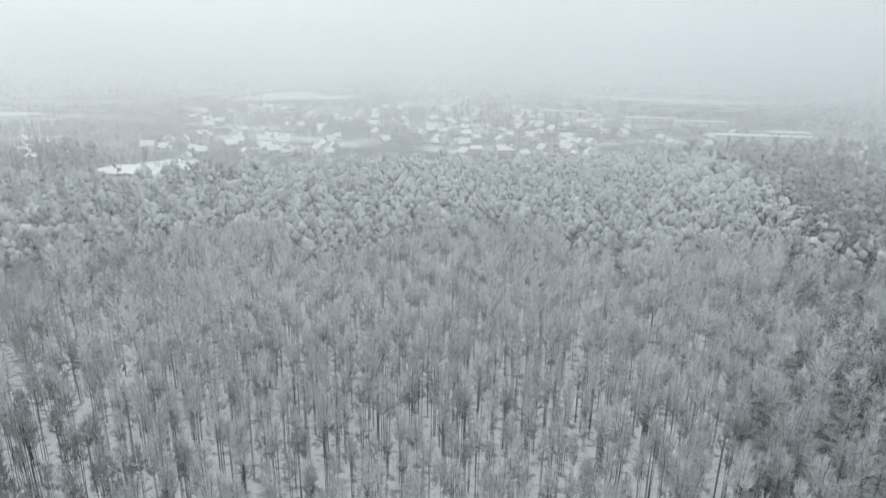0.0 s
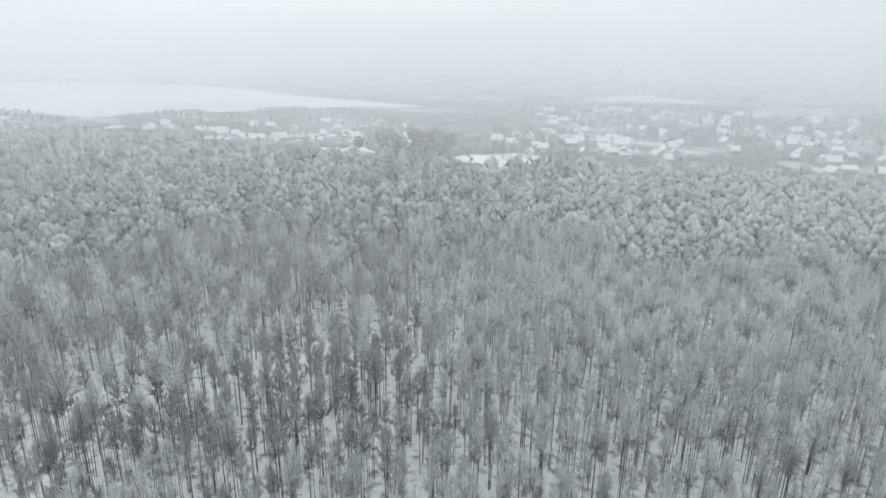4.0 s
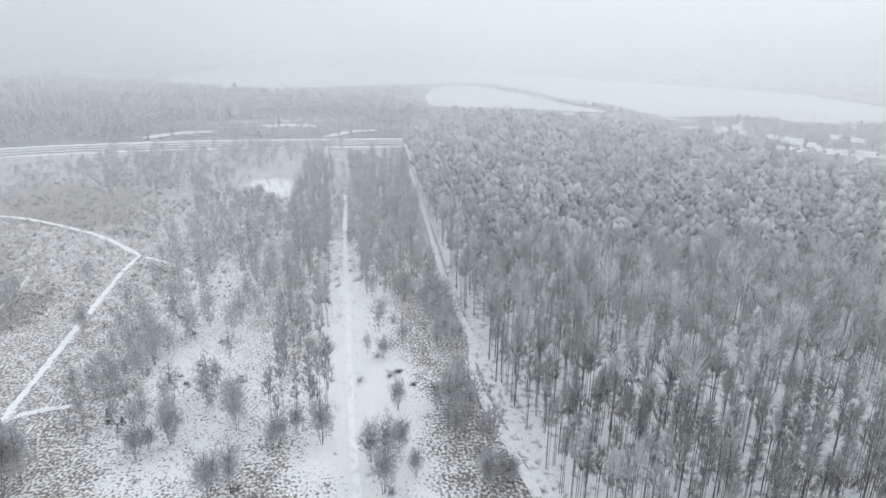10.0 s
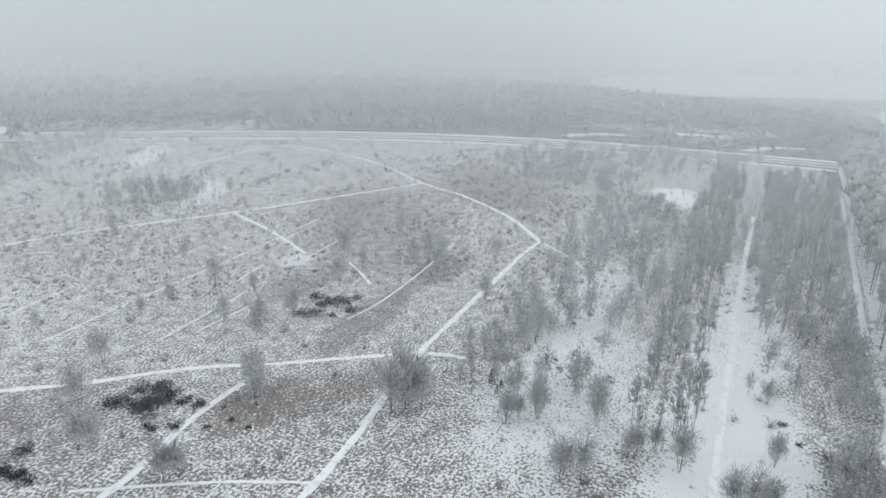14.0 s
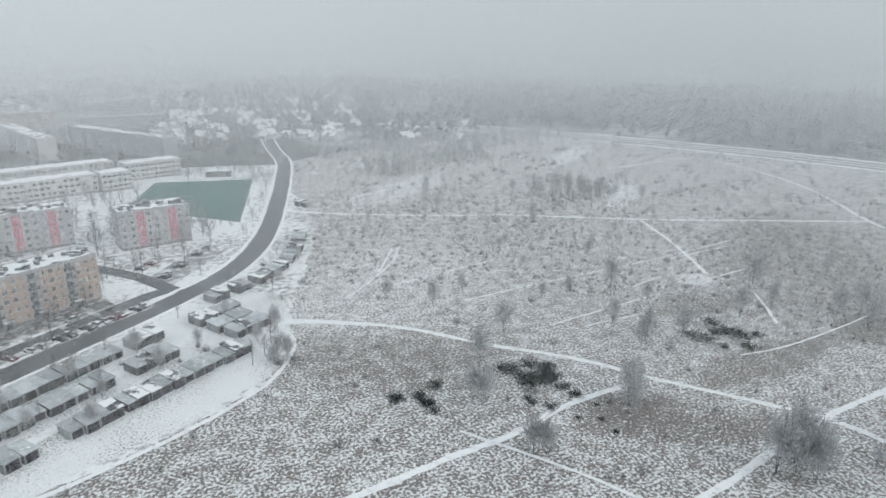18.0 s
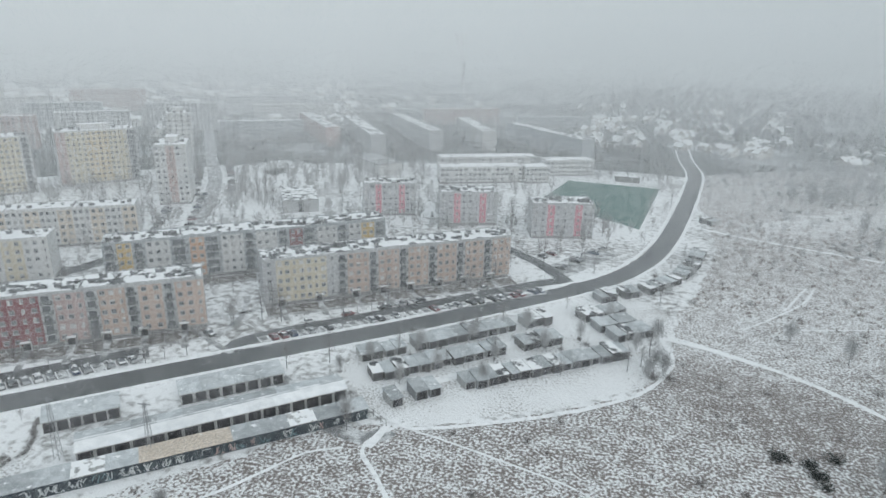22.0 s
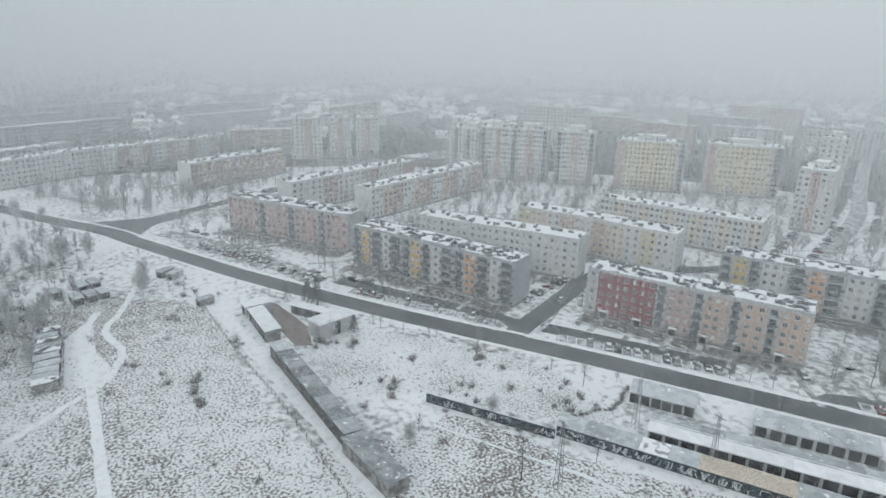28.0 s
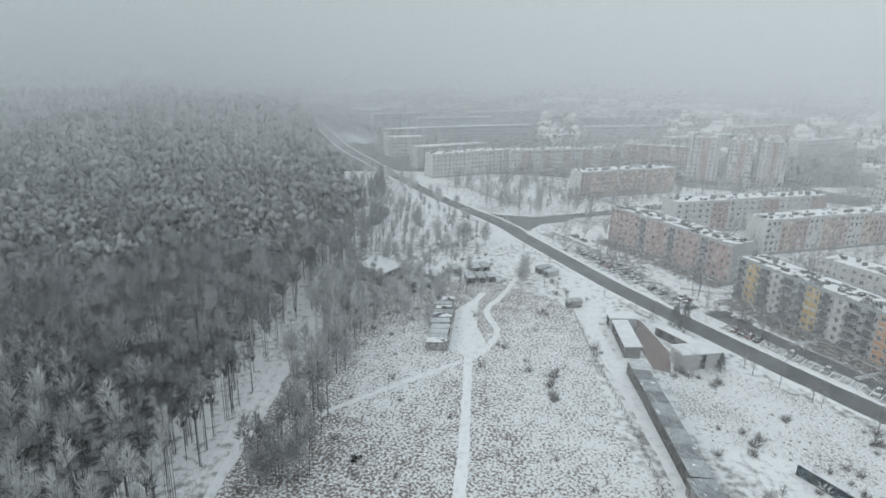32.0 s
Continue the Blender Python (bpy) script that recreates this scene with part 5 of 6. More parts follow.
def bush_arrays(seed, h, wide, n, tw, tl, up=0.6, full=0.5):
    """A low clump of twigs fanning out from the ground."""
    r = np.random.default_rng(seed)
    d = r.normal(0, 1, (n, 3))
    d[:, 2] = np.abs(d[:, 2])
    d /= np.linalg.norm(d, axis=1)[:, None]
    c = d * np.array([wide / 2, wide / 2, h]) * (r.random((n, 1)) ** full) * (0.8 + 0.3 * np.sin(3 * np.arctan2(d[:, 1:2], d[:, :1]) + seed))
    way = d + r.normal(0, 0.35, (n, 3)) + np.array([0, 0, up])
    way /= np.linalg.norm(way, axis=1)[:, None]
    side = np.cross(way, r.normal(0, 1, (n, 3)))
    side /= np.linalg.norm(side, axis=1)[:, None]
    ln = tl * r.uniform(0.6, 1.4, (n, 1))
    V = np.stack([c - way * ln / 2 - side * tw / 2, c - way * ln / 2 + side * tw / 2, c + way * ln / 2], 1).reshape(-1, 3)
    V[:, 2] = np.maximum(V[:, 2], 0.0)
    return V, np.arange(3 * n).reshape(-1, 3), np.zeros(n, int)


# dry tussocks close by, too many to count
TUFTS = [bush_arrays(500 + i, 0.38 + 0.1 * (i % 3), 0.9, 7, 0.22, 0.42, up=1.0) for i in range(6)]
rt = np.random.default_rng(12)
x, y = scatter(HEATH, 1.42, 50, lambda px, py: (dist(px, py) > 60) & (dist(px, py) < 205))
ok = off_ways(x, y, 0.2)
x, y = x[ok], y[ok]
thick = np.array([noise.noise(Vector((px * 0.035, py * 0.035, 0.3))) + 0.6 * noise.noise(Vector((px * 0.15, py * 0.15, 7.0))) for px, py in zip(x, y)])
open_snow = np.hypot((x + 135) / 50, (y - 5) / 20) < 1
keep = (rt.random(len(x)) < np.clip(0.55 + 0.9 * thick, 0.05, 1)) & (~open_snow | (rt.random(len(x)) < 0.2))
x, y = x[keep], y[keep]
V, T, K = plant(TUFTS, x, y, rt.uniform(0.3, 0.95, len(x)), 51)
fx_, fy_ = scatter(HEATH, 2.7, 54, lambda px, py: (dist(px, py) >= 205) & (dist(px, py) < 350))
thick = np.array([noise.noise(Vector((px * 0.03, py * 0.03, 0.3))) + 0.6 * noise.noise(Vector((px * 0.1, py * 0.1, 7.0))) for px, py in zip(fx_, fy_)])
keep = (rt.random(len(fx_)) < np.clip(0.55 + 0.9 * thick, 0.05, 1)) & off_ways(fx_, fy_, 0.3)
part_w = plant(TUFTS, fx_[keep], fy_[keep], rt.uniform(1.2, 2.7, keep.sum()), 55)
V, T, K = np.concatenate([V, part_w[0]]), np.concatenate([T, part_w[1] + len(V)]), np.concatenate([K, part_w[2]])
wx, wy = scatter([(170, -50), (136, -85), (100, -98), (98, -84), (122, -63), (128, -45), (158, -40)], 1.7, 52)
part_w = plant(TUFTS, wx, wy, rt.uniform(0.4, 1.2, len(wx)), 53)
V, T, K = np.concatenate([V, part_w[0]]), np.concatenate([T, part_w[1] + len(V)]), np.concatenate([K, part_w[2]])
tagged(new("tussocks", soup("tussocks", V, T, K, ["tuft"])), "dry brown heather tussocks in snow", "tussocks", kind="stuff")

# bare shrubs dotted over the heath
SHRUB = [bush_arrays(600 + i, 1.8 + 0.4 * (i % 3), 2.6 + 0.5 * (i % 2), 110, 0.07, 0.9, up=0.8) for i in range(5)]
for a in SHRUB:
    PATTERNS.append(tagged(new("shrub", soup("shrub", *a, ["shrub"])), "small bare shrub in the snow", "shrub", "shrubs on the heath"))
x, y = scatter(HEATH, 11.0, 55, lambda px, py: (dist(px, py) > 62) & (dist(px, py) < 330))
ok = off_ways(x, y, 1.0) & (rt.random(len(x)) < 0.62)
x, y = x[ok], y[ok]
order = np.argsort(dist(x, y))
for i in order[:130]:
    copy_thing(PATTERNS[i % 5], at(x[i], y[i], 0, 53 * i, rt.uniform(0.4, 1.25)))
rest = order[130:]
V, T, K = plant(SHRUB, x[rest], y[rest], rt.uniform(0.5, 1.5, len(rest)), 56)
tagged(new("far_shrubs", soup("far_shrubs", V, T, K, ["shrub"])), "bare shrubs scattered over the far heath", "shrubs", kind="stuff")
x, y = scatter(HEATH, 9.5, 57, lambda px, py: dist(px, py) > 250)
V, T, K = plant([tree_arrays(450 + i, 8, 5.0, 42, 0.34, 1.1, limbs=0, low=0.08, trunk=0.05, sides=3) for i in range(5)], x, y, rt.uniform(0.25, 0.9, len(x)), 58)
K = np.where(K > 0, 1, K)
tagged(new("far_saplings", soup("far_saplings", V, T, K, ["shrub", "rime_wood"])), "frosted saplings scattered over the far heath", "saplings", kind="stuff")

# dense dark scrub beyond the far track
x, y = scatter([(-258, -78), (-300, -115), (-335, -165), (-380, -225), (-455, -190), (-480, -60), (-350, -64)], 5.5, 59)
clump = np.array([noise.noise(Vector((px * 0.045, py * 0.045, 3.0))) for px, py in zip(x, y)])
x2, y2 = scatter([(-130, -235), (-95, -420), (-330, -470), (-430, -370), (-470, -260), (-400, -250), (-330, -180), (-260, -195)], 6.0, 60)
clump2 = np.array([noise.noise(Vector((px * 0.03 + py * 0.02, py * 0.05 - px * 0.03, 9.0))) for px, py in zip(x2, y2)])
x, y = np.concatenate([x[clump > -0.1], x2[clump2 > 0.12]]), np.concatenate([y[clump > -0.1], y2[clump2 > 0.12]])
ok = off_ways(x, y, 1.0)
x, y = x[ok], y[ok]
V, T, K = plant([bush_arrays(640 + i, 2.0, 4.0, 40, 0.40, 1.0, up=0.5) for i in range(4)], x, y, rt.uniform(0.4, 1.5, len(x)), 64)
tagged(new("scrub", soup("scrub", V, T, K, ["rime_wood"])), "dense dark low scrub on the far heath", "scrub", kind="stuff")

# dark evergreen gorse
GORSE = [bush_arrays(650 + i, 1.5, 4.0, 240, 0.16, 0.5, up=0.4, full=0.35) for i in range(4)]
gorse = [tagged(new("gorse_bush", soup("gorse_bush", *a, ["gorse"])), "low dark evergreen gorse bush in the snow", "bush", "gorse bushes") for a in GORSE]
PATTERNS += gorse
for i, (gx, gy, n, spread, size) in enumerate(((-85, -119, 6, 2.4, 1.5), (-92, -116, 6, 2.2, 1.4), (-89, -106, 7, 3.5, 0.9), (-91, -97, 4, 2.5, 0.6), (-59, -118, 9, 4.0, 1.0), (-150, -113, 9, 4.5, 1.3),
                                              (-156, -108, 6, 3.0, 1.3), (-135, 22, 2, 2.5, 0.5), (-150, -36, 4, 5.0, 0.5), (110, 30, 2, 1.0, 0.6), (-172, -45, 4, 8.0, 0.5), (-140, 14, 3, 4.0, 0.5))):
    rg = random.Random(i)
    for k in range(n):
        copy_thing(gorse[k % 4], at(gx + rg.gauss(0, spread), gy + rg.gauss(0, spread), 0, 90 * k + i, size * rg.uniform(0.85, 1.4)))

# clear-standing birches
LONE = [(-70, -111, 1.0), (-69, -114, 0.8), (-78, -126, 1.0), (-101, -96, 1.05), (-104, -99, 0.9), (-98, -93, 0.8), (-112, -62, 1.2), (-114, -59, 1.0), (-109, -64, 1.1), (-70, -91, 0.9), (-72, -89, 0.7), (-202, -102, 1.1), (-198, -106, 1.0), (-206, -98, 0.9),
        (-195, -95, 0.9), (-162, -51, 1.0), (-158, -46, 0.9), (-166, -48, 0.9), (-118, -40, 0.8), (-122, -34, 0.9), (-105, -20, 0.9), (-104, -24, 1.0), (-110, 6, 0.8), (-108, 9, 0.9), (-112, 12, 0.8), (-35, -152, 0.6), (-33, -154, 0.6), (-31, -151, 0.55),
        (-126, -118, 0.7), (-185, -120, 0.7), (-230, -130, 0.8), (-150, -140, 0.6), (-100, -175, 0.5), (-140, -210, 0.5), (-180, -70, 0.8), (-215, -80, 0.9), (62, -86, 0.45), (60, -75, 0.4), (38, -118, 0.55), (108, -70, 0.5), (105, -48, 0.5),
        (-170, -233, 1.1), (-95, -141, 1.0), (-162, -184, 0.7), (-147, -154, 1.0), (-132, -158, 0.6), (-121, -158, 0.5), (-85, -167, 0.7), (-74, -178, 0.7), (-134, -205, 0.6), (-188, -130, 1.3), (-168, -119, 1.1), (-129, -133, 0.7), (-228, -268, 1.2), (-217, -279, 1.2),
        (-223, -274, 1.2), (-235, -262, 1.1), (-144, -293, 1.0), (-150, -367, 1.4), (-176, -402, 1.4), (-204, -381, 1.4), (-232, -390, 1.4), (-215, -395, 1.3), (-251, -246, 0.9), (-199, -293, 0.8), (-140, -271, 0.8), (-131, -121, 0.9), (-140, -116, 0.9), (-116, -65, 1.2), (-118, -62, 1.1),
        (40, -146, 0.5), (28, -153, 0.6), (15, -163, 0.6), (0, -172, 0.6), (22, -144, 0.5), (8, -152, 0.5), (-5, -160, 0.6), (-15, -168, 0.5), (-25, -185, 0.5), (30, -136, 0.5), (46, -139, 0.4), (-30, -165, 0.6), (-36, -170, 0.7), (10, -140, 0.5), (-46, -208, 0.5), (-58, -226, 0.5),
        (191, 54, 1.1), (204, 54, 1.1), (167, 53, 1.1), (168, 44, 1.0), (144, 48, 1.1), (142, 55, 1.2), (145, 42, 0.9), (210, 38, 1.0), (208, 33, 0.9), (187, 37, 0.9), (183, 33, 0.7), (181, 42, 0.9), (269, 44, 1.3), (261, 21, 1.3), (296, 56, 1.3), (248, 28, 1.0), (215, -3, 0.9), (227, -4, 0.8),
        (262, 13, 1.0), (262, 34, 1.0), (258, 24, 1.0), (195, 30, 0.7), (178, 25, 0.6), (212, 23, 0.7), (130, 45, 1.1), (122, 47, 1.0), (152, 47, 1.1), (160, 49, 1.1), (175, 50, 1.0), (158, -48, 0.6), (161, -44, 0.5)]
for i, (px, py, size) in enumerate(LONE):
    if math.hypot(px, py) < 240:
        copy_thing(young[i % 6], at(px, py, 0, 71 * i, 1.15 * size))
far_lone = np.array([p for p in LONE if math.hypot(p[0], p[1]) >= 240])
V, T, K = plant(YOUNG, far_lone[:, 0], far_lone[:, 1], far_lone[:, 2], 33)
tagged(new("far_birches", soup("far_birches", V, T, K, ["bark", "rime"])), "frosted birches standing far off", "trees", kind="stuff")


# conifers
def fir_arrays(seed, h):
    r = np.random.default_rng(seed)
    n = 320
    f = r.random(n) ** 0.7
    a = r.uniform(0, 2 * math.pi, n)
    rad = (1 - f) * h * 0.24 * r.uniform(0.3, 1, n) + 0.1
    c = np.stack([np.cos(a) * rad, np.sin(a) * rad, 0.4 + f * (h - 0.6)], 1)
    way = np.stack([np.cos(a), np.sin(a), r.uniform(-0.6, 0.1, n)], 1)
    side = np.stack([-np.sin(a), np.cos(a), 0 * a], 1) * 0.16
    ln = 0.5 + 0.5 * (1 - f)[:, None]
    V = np.stack([c - side, c + side, c + way * ln], 1).reshape(-1, 3)
    K = np.ones(n, int)
    V = np.concatenate([V, [(-0.12, -0.1, 0), (0.12, -0.1, 0), (0, 0.14, 0), (0, 0, h * 0.95)]])
    T = np.concatenate([np.arange(3 * n).reshape(-1, 3), [(3 * n, 3 * n + 1, 3 * n + 3), (3 * n + 1, 3 * n + 2, 3 * n + 3), (3 * n + 2, 3 * n, 3 * n + 3)]])
    return V, T, np.concatenate([K, [0, 0, 0]])


firs = [two_part_tree("conifer", fir_arrays(700 + i, 7 + i), ("bark", "gorse"), at(0, 0, -400), "dark green conifer standing in snow", "conifer", "conifers") for i in range(3)]
PATTERNS += firs
for i, (px, py, size) in enumerate(((189, -50, 1.2), (185.5, -52, 1.2), (194, -44.5, 0.7), (162, -56, 0.8), (-132, -49, 0.5), (-76, -94.5, 0.45), (-131, -46, 0.35), (38, -272, 0.7), (45, -272, 0.8), (12, -283, 0.6), (8, -282, 0.6), (88, -285, 0.7),
                                    (-34, -290, 0.5), (-40, -288, 0.5), (58, -348, 0.6), (64, -350, 0.6), (50, -352, 0.6), (285, -48, 0.9), (258, -38, 0.6), (335, -10, 0.7), (338, -16, 0.6), (342, -6, 0.7), (-128, -46, 0.3))):
    copy_thing(firs[i % 3], at(px, py, 0, 40 * i, size))

# ---- trees and shrubs between the flats ----
BARE = [(-30, -156, 0.7), (-33, -162, 0.8), (-26, -152, 0.6), (20, -147, 0.6), (8, -155, 0.6), (-2, -161, 0.6), (36, -142, 0.5), (28, -148, 0.5), (-9, -147, 0.6), (-42, -199, 0.7), (-60, -236, 0.7), (134, -81, 0.8), (156, -69, 0.6), (161, -64, 0.7), (109, -97, 0.7), (149, -74, 0.7), (50, -143, 0.8), (33, -149, 0.7), (14, -164, 0.9), (7, -173, 0.8), (96, -134, 0.6), (88, -140, 0.6), (86, -63, 0.8), (109, -52, 0.5), (84, -80, 0.4), (37, -115, 0.6), (209, -15, 0.6), (216, -11, 0.6), (165, -24, 0.5), (76, -166, 0.5), (20, -203, 0.8), (12, -209, 0.8), (130, -130, 0.6), (190, -90, 0.5), (150, -130, 0.8)]
STREET = [tree_arrays(800 + i, 10 + i % 3 * 2, 5.5, 170, 0.10, 1.1, limbs=9, low=0.25, trunk=0.15, sides=4) for i in range(5)]
street = [two_part_tree("tree", a, ("bark", "shrub"), at(0, 0, -400), "bare grey street tree among the flats", "tree", "trees between the flats") for a in STREET]
PATTERNS += street
TOWN = [(-25, -240), (-70, -320), (-110, -450), (-60, -560), (200, -700), (600, -500), (640, -100), (560, 100), (400, 60), (300, -8), (220, -48), (150, -96), (100, -136), (40, -178)]
x, y = scatter(TOWN, 10.5, 60)
ok = off_ways(x, y, 2.5) & off_walls(x, y, 3.0) & (np.random.default_rng(3).random(len(x)) < 0.85)
x, y = x[ok], y[ok]
order = np.argsort(dist(x, y))
size = np.random.default_rng(61).uniform(0.45, 1.15, len(x))
for i in order[:60]:
    copy_thing(street[i % 5], at(x[i], y[i], 0, 31 * i, size[i]))
rest = order[60:]
V, T, K = plant([(a[0], a[1], a[2]) for a in (wood_tree(850 + i, 11, 6.5, 0.25, 7, 8, 0.24, stems=2, trunk=0.12, solid=0, tall=1.1) for i in range(4))], x[rest], y[rest], size[rest] * 1.1, 62)
x, y = scatter([(120, -290), (165, -250), (235, -420), (200, -470), (90, -470), (60, -430)], 10.0, 94)
x2, y2 = scatter([(300, -14), (345, 20), (470, 80), (600, 130), (600, -90), (480, -130), (395, -100), (345, -60)], 9.5, 96)
x3, y3 = scatter([(235, -95), (265, -110), (300, -190), (340, -215), (270, -260), (230, -240), (225, -150)], 11.0, 97)
x, y = np.concatenate([x, x2, x3]), np.concatenate([y, y2, y3])
ok = off_ways(x, y, 2.0) & off_walls(x, y, 3.0)
park_part = plant([wood_tree(860 + i, 9, 6.0, 0.2, 8, 9, 0.2, stems=2, trunk=0.1, solid=0, tall=1.1) for i in range(4)], x[ok], y[ok], np.random.default_rng(63).uniform(0.35, 1.0, ok.sum()), 65)
V, T, K = np.concatenate([V, park_part[0]]), np.concatenate([T, park_part[1] + len(V)]), np.concatenate([K, park_part[2]])
tagged(new("town_trees", soup("town_trees", V, T, K, ["bark", "twig_grey", "shrub"])), "bare grey trees among the distant flats", "trees", kind="stuff")
for i in range(64):
    t = 200 + 560 * (i + 0.5) / 64
    k = int(t / 5) if int(t / 5) < len(MAIN_LINE) - 1 else len(MAIN_LINE) - 2
    nn = normals(MAIN_LINE)[k]
    px, py = MAIN_LINE[k] + nn * ((9.5 if i % 2 else -9.0) + (i * 7 % 5) * 0.5)
    if off_walls(np.array([px]), np.array([py]), 1.5)[0] and i % 3:
        copy_thing(street[i % 5], at(px, py, 0, 67 * i, 0.35 + 0.4 * ((i * 13 % 7) / 7)))
for i, (px, py, size) in enumerate(BARE):
    copy_thing(street[i % 5], at(px, py, 0, 97 * i, size))
hedge = [tagged(new("shrub", soup("shrub", *bush_arrays(900 + i, 1.4, 2.4, 130, 0.08, 0.7, full=0.4), ["shrub"])), "bare grey shrub beside the flats", "shrub", "shrubs between the flats") for i in range(3)]
PATTERNS += hedge
x, y = scatter([(60, -190), (10, -222), (-30, -262), (40, -330), (140, -260), (230, -120), (290, -40), (240, -58), (160, -95), (100, -140)], 10.0, 66)
ok = off_ways(x, y, 2) & off_walls(x, y, 1.5)
x, y = x[ok], y[ok]
for i in range(min(60, len(x))):
    copy_thing(hedge[i % 3], at(x[i], y[i], 0, 29 * i, 0.5 + 0.7 * ((i * 11 % 9) / 9)))
# garden strips with shrubs under the facades, too many to count
gx_, gy_ = [], []
rg = random.Random(31)
for a, b, doors in FRONTS:
    L = math.hypot(b[0] - a[0], b[1] - a[1])
    ux, uy = (b[0] - a[0]) / L, (b[1] - a[1]) / L
    fx, fy = (uy, -ux) if uy * a[0] - ux * a[1] < 0 else (-uy, ux)
    for k in range(int(L * 0.9)):
        f, off = rg.uniform(0, 1), rg.choice((1.5, 2.5, 4.0, 5.5, 9.5))
        if min(abs(f - d) for d in doors) * L > 1.6:
            gx_.append(a[0] + ux * L * f + fx * off)
            gy_.append(a[1] + uy * L * f + fy * off)
V, T, K = plant([bush_arrays(920 + i, 1.3 + 0.5 * i, 2.2, 60, 0.09, 0.8, full=0.5) for i in range(4)], np.array(gx_), np.array(gy_), np.random.default_rng(5).uniform(0.5, 1.35, len(gx_)), 93)
tagged(new("garden_shrubs", soup("garden_shrubs", V, T, K, ["shrub"])), "bare shrubs in garden strips under the facades", "shrubs", kind="stuff")
# overgrown ditch across the waste ground
for k, (px, py) in enumerate(smooth([(104, -107), (100, -101), (98, -97), (99, -91), (99, -85)], 1.1)):
    copy_thing(hedge[k % 3], at(px + 0.3 * math.sin(5 * k), py, 0, 50 * k, 0.6 + 0.15 * (k % 3)))
# bare thicket round the garages and allotments
for gx, gy, n, sp in ((127, -54, 6, 4), (118, -66, 6, 4), (104, -92, 6, 4), (134, -81, 4, 2), (158, -46, 7, 2.5), (140, -64, 2, 2), (166, 1, 2, 2), (148, -12, 3, 2), (155, -4, 2, 2), (140, -11, 3, 2), (165, -24, 3, 1.5), (193, -10, 2, 1), (33, -150, 7, 8), (5, -166, 8, 9), (-14, -160, 5, 6), (20, -140, 5, 7), (-30, -152, 4, 2), (225, 25, 10, 14), (245, 20, 12, 16), (180, 35, 9, 9), (205, 30, 8, 9), (160, -50, 4, 4), (128, -80, 3, 6), (108, -88, 6, 6), (215, -20, 6, 5), (-50, -225, 6, 6), (-64, -250, 5, 5)):
    rg = random.Random(gx)
    for k in range(n):
        copy_thing(hedge[k % 3], at(gx + rg.gauss(0, sp), gy + rg.gauss(0, sp), 0, 45 * k, rg.uniform(0.7, 1.7)))


# ---- cars ----
def car_pattern(paint):
    t = base("car", at(0, 0, -400), "parked %s car dusted with snow" % paint, "car", "parked cars")
    s = Shape()
    for y0, y1, za, zb, sh in ((-0.85, 0.85, 0.30, 0.85, 0.06),):
        lo = [(-2.1, y0, za), (2.1, y0, za), (2.1, y1, za), (-2.1, y1, za)]
        hi = [(-2.05, y0 + sh, zb), (2.0, y0 + sh, zb - 0.1), (2.0, y1 - sh, zb - 0.1), (-2.05, y1 - sh, zb)]
        s.prism(lo, hi, "car_" + paint)
    place("body", s, t)
    s = Shape()
    s.prism([(-1.75, -0.76, 0.84), (0.95, -0.76, 0.80), (0.95, 0.76, 0.80), (-1.75, 0.76, 0.84)], [(-1.35, -0.60, 1.42), (0.25, -0.60, 1.42), (0.25, 0.60, 1.42), (-1.35, 0.60, 1.42)], "glass", top="car_" + paint)
    place("cabin", s, t, None, "dark glazed cabin")
    for wx in (-1.3, 1.3):
        for wy in (-0.8, 0.8):
            s = Shape()
            s.rod((wx, wy - 0.1, 0.31), (wx, wy + 0.1, 0.31), 0.31, "tyre", 10)
            place("wheel", s, t)
    return t


cars = [car_pattern(k) for k in ("white", "silver", "black", "maroon", "navy", "graphite", "silver", "black")]
PATTERNS += cars
rc = random.Random(77)


def park(a, b, fill, across=True, gap=2.7, turn=0.0):
    L = math.hypot(b[0] - a[0], b[1] - a[1])
    hd = math.degrees(math.atan2(b[1] - a[1], b[0] - a[0]))
    for k in range(int(L / gap)):
        if rc.random() < fill:
            f = (k + 0.5) * gap / L
            copy_thing(rc.choice(cars), at(a[0] + (b[0] - a[0]) * f, a[1] + (b[1] - a[1]) * f, 0.03, hd + (90 if across else 0) + turn + rc.choice((0, 180)) + rc.uniform(-2, 2), rc.uniform(0.92, 1.08)))


park((73, -151.5), (-6, -205), 0.55, turn=12, gap=2.6)
park((66, -163.5), (0, -213), 0.6, across=False, gap=6.0)
park((134, -108.5), (98, -136), 0.6, turn=12, gap=2.6)
park((112, -133), (106, -138), 0.5, across=False)
park((89, -151), (86.5, -155), 1.0, gap=3)
park((193, -66), (148, -98.5), 0.42, turn=15, gap=2.6)
park((204, -68), (190, -78), 0.4, across=False, gap=6)
park((270, -22), (204, -60), 0.6, turn=15)
park((292, -22), (240, -52), 0.35, across=False, gap=6.5)
park((246, -40), (200, -66), 0.5)
park((-9, -224), (-30, -256), 0.6)
park((-2, -236), (-10, -246), 0.6)
park((152, -118), (166, -150), 0.4, across=False, gap=6)
park((160, -113), (176, -150), 0.5)
park((155, -165), (130, -230), 0.5)
park((175, -300), (225, -400), 0.6)
park((160, -310), (205, -400), 0.6)
park((150, -250), (175, -310), 0.5)
park((160, -240), (190, -310), 0.4)
park((350, -70), (380, -120), 0.4)
park((-1, -163), (-6, -167), 0.6)


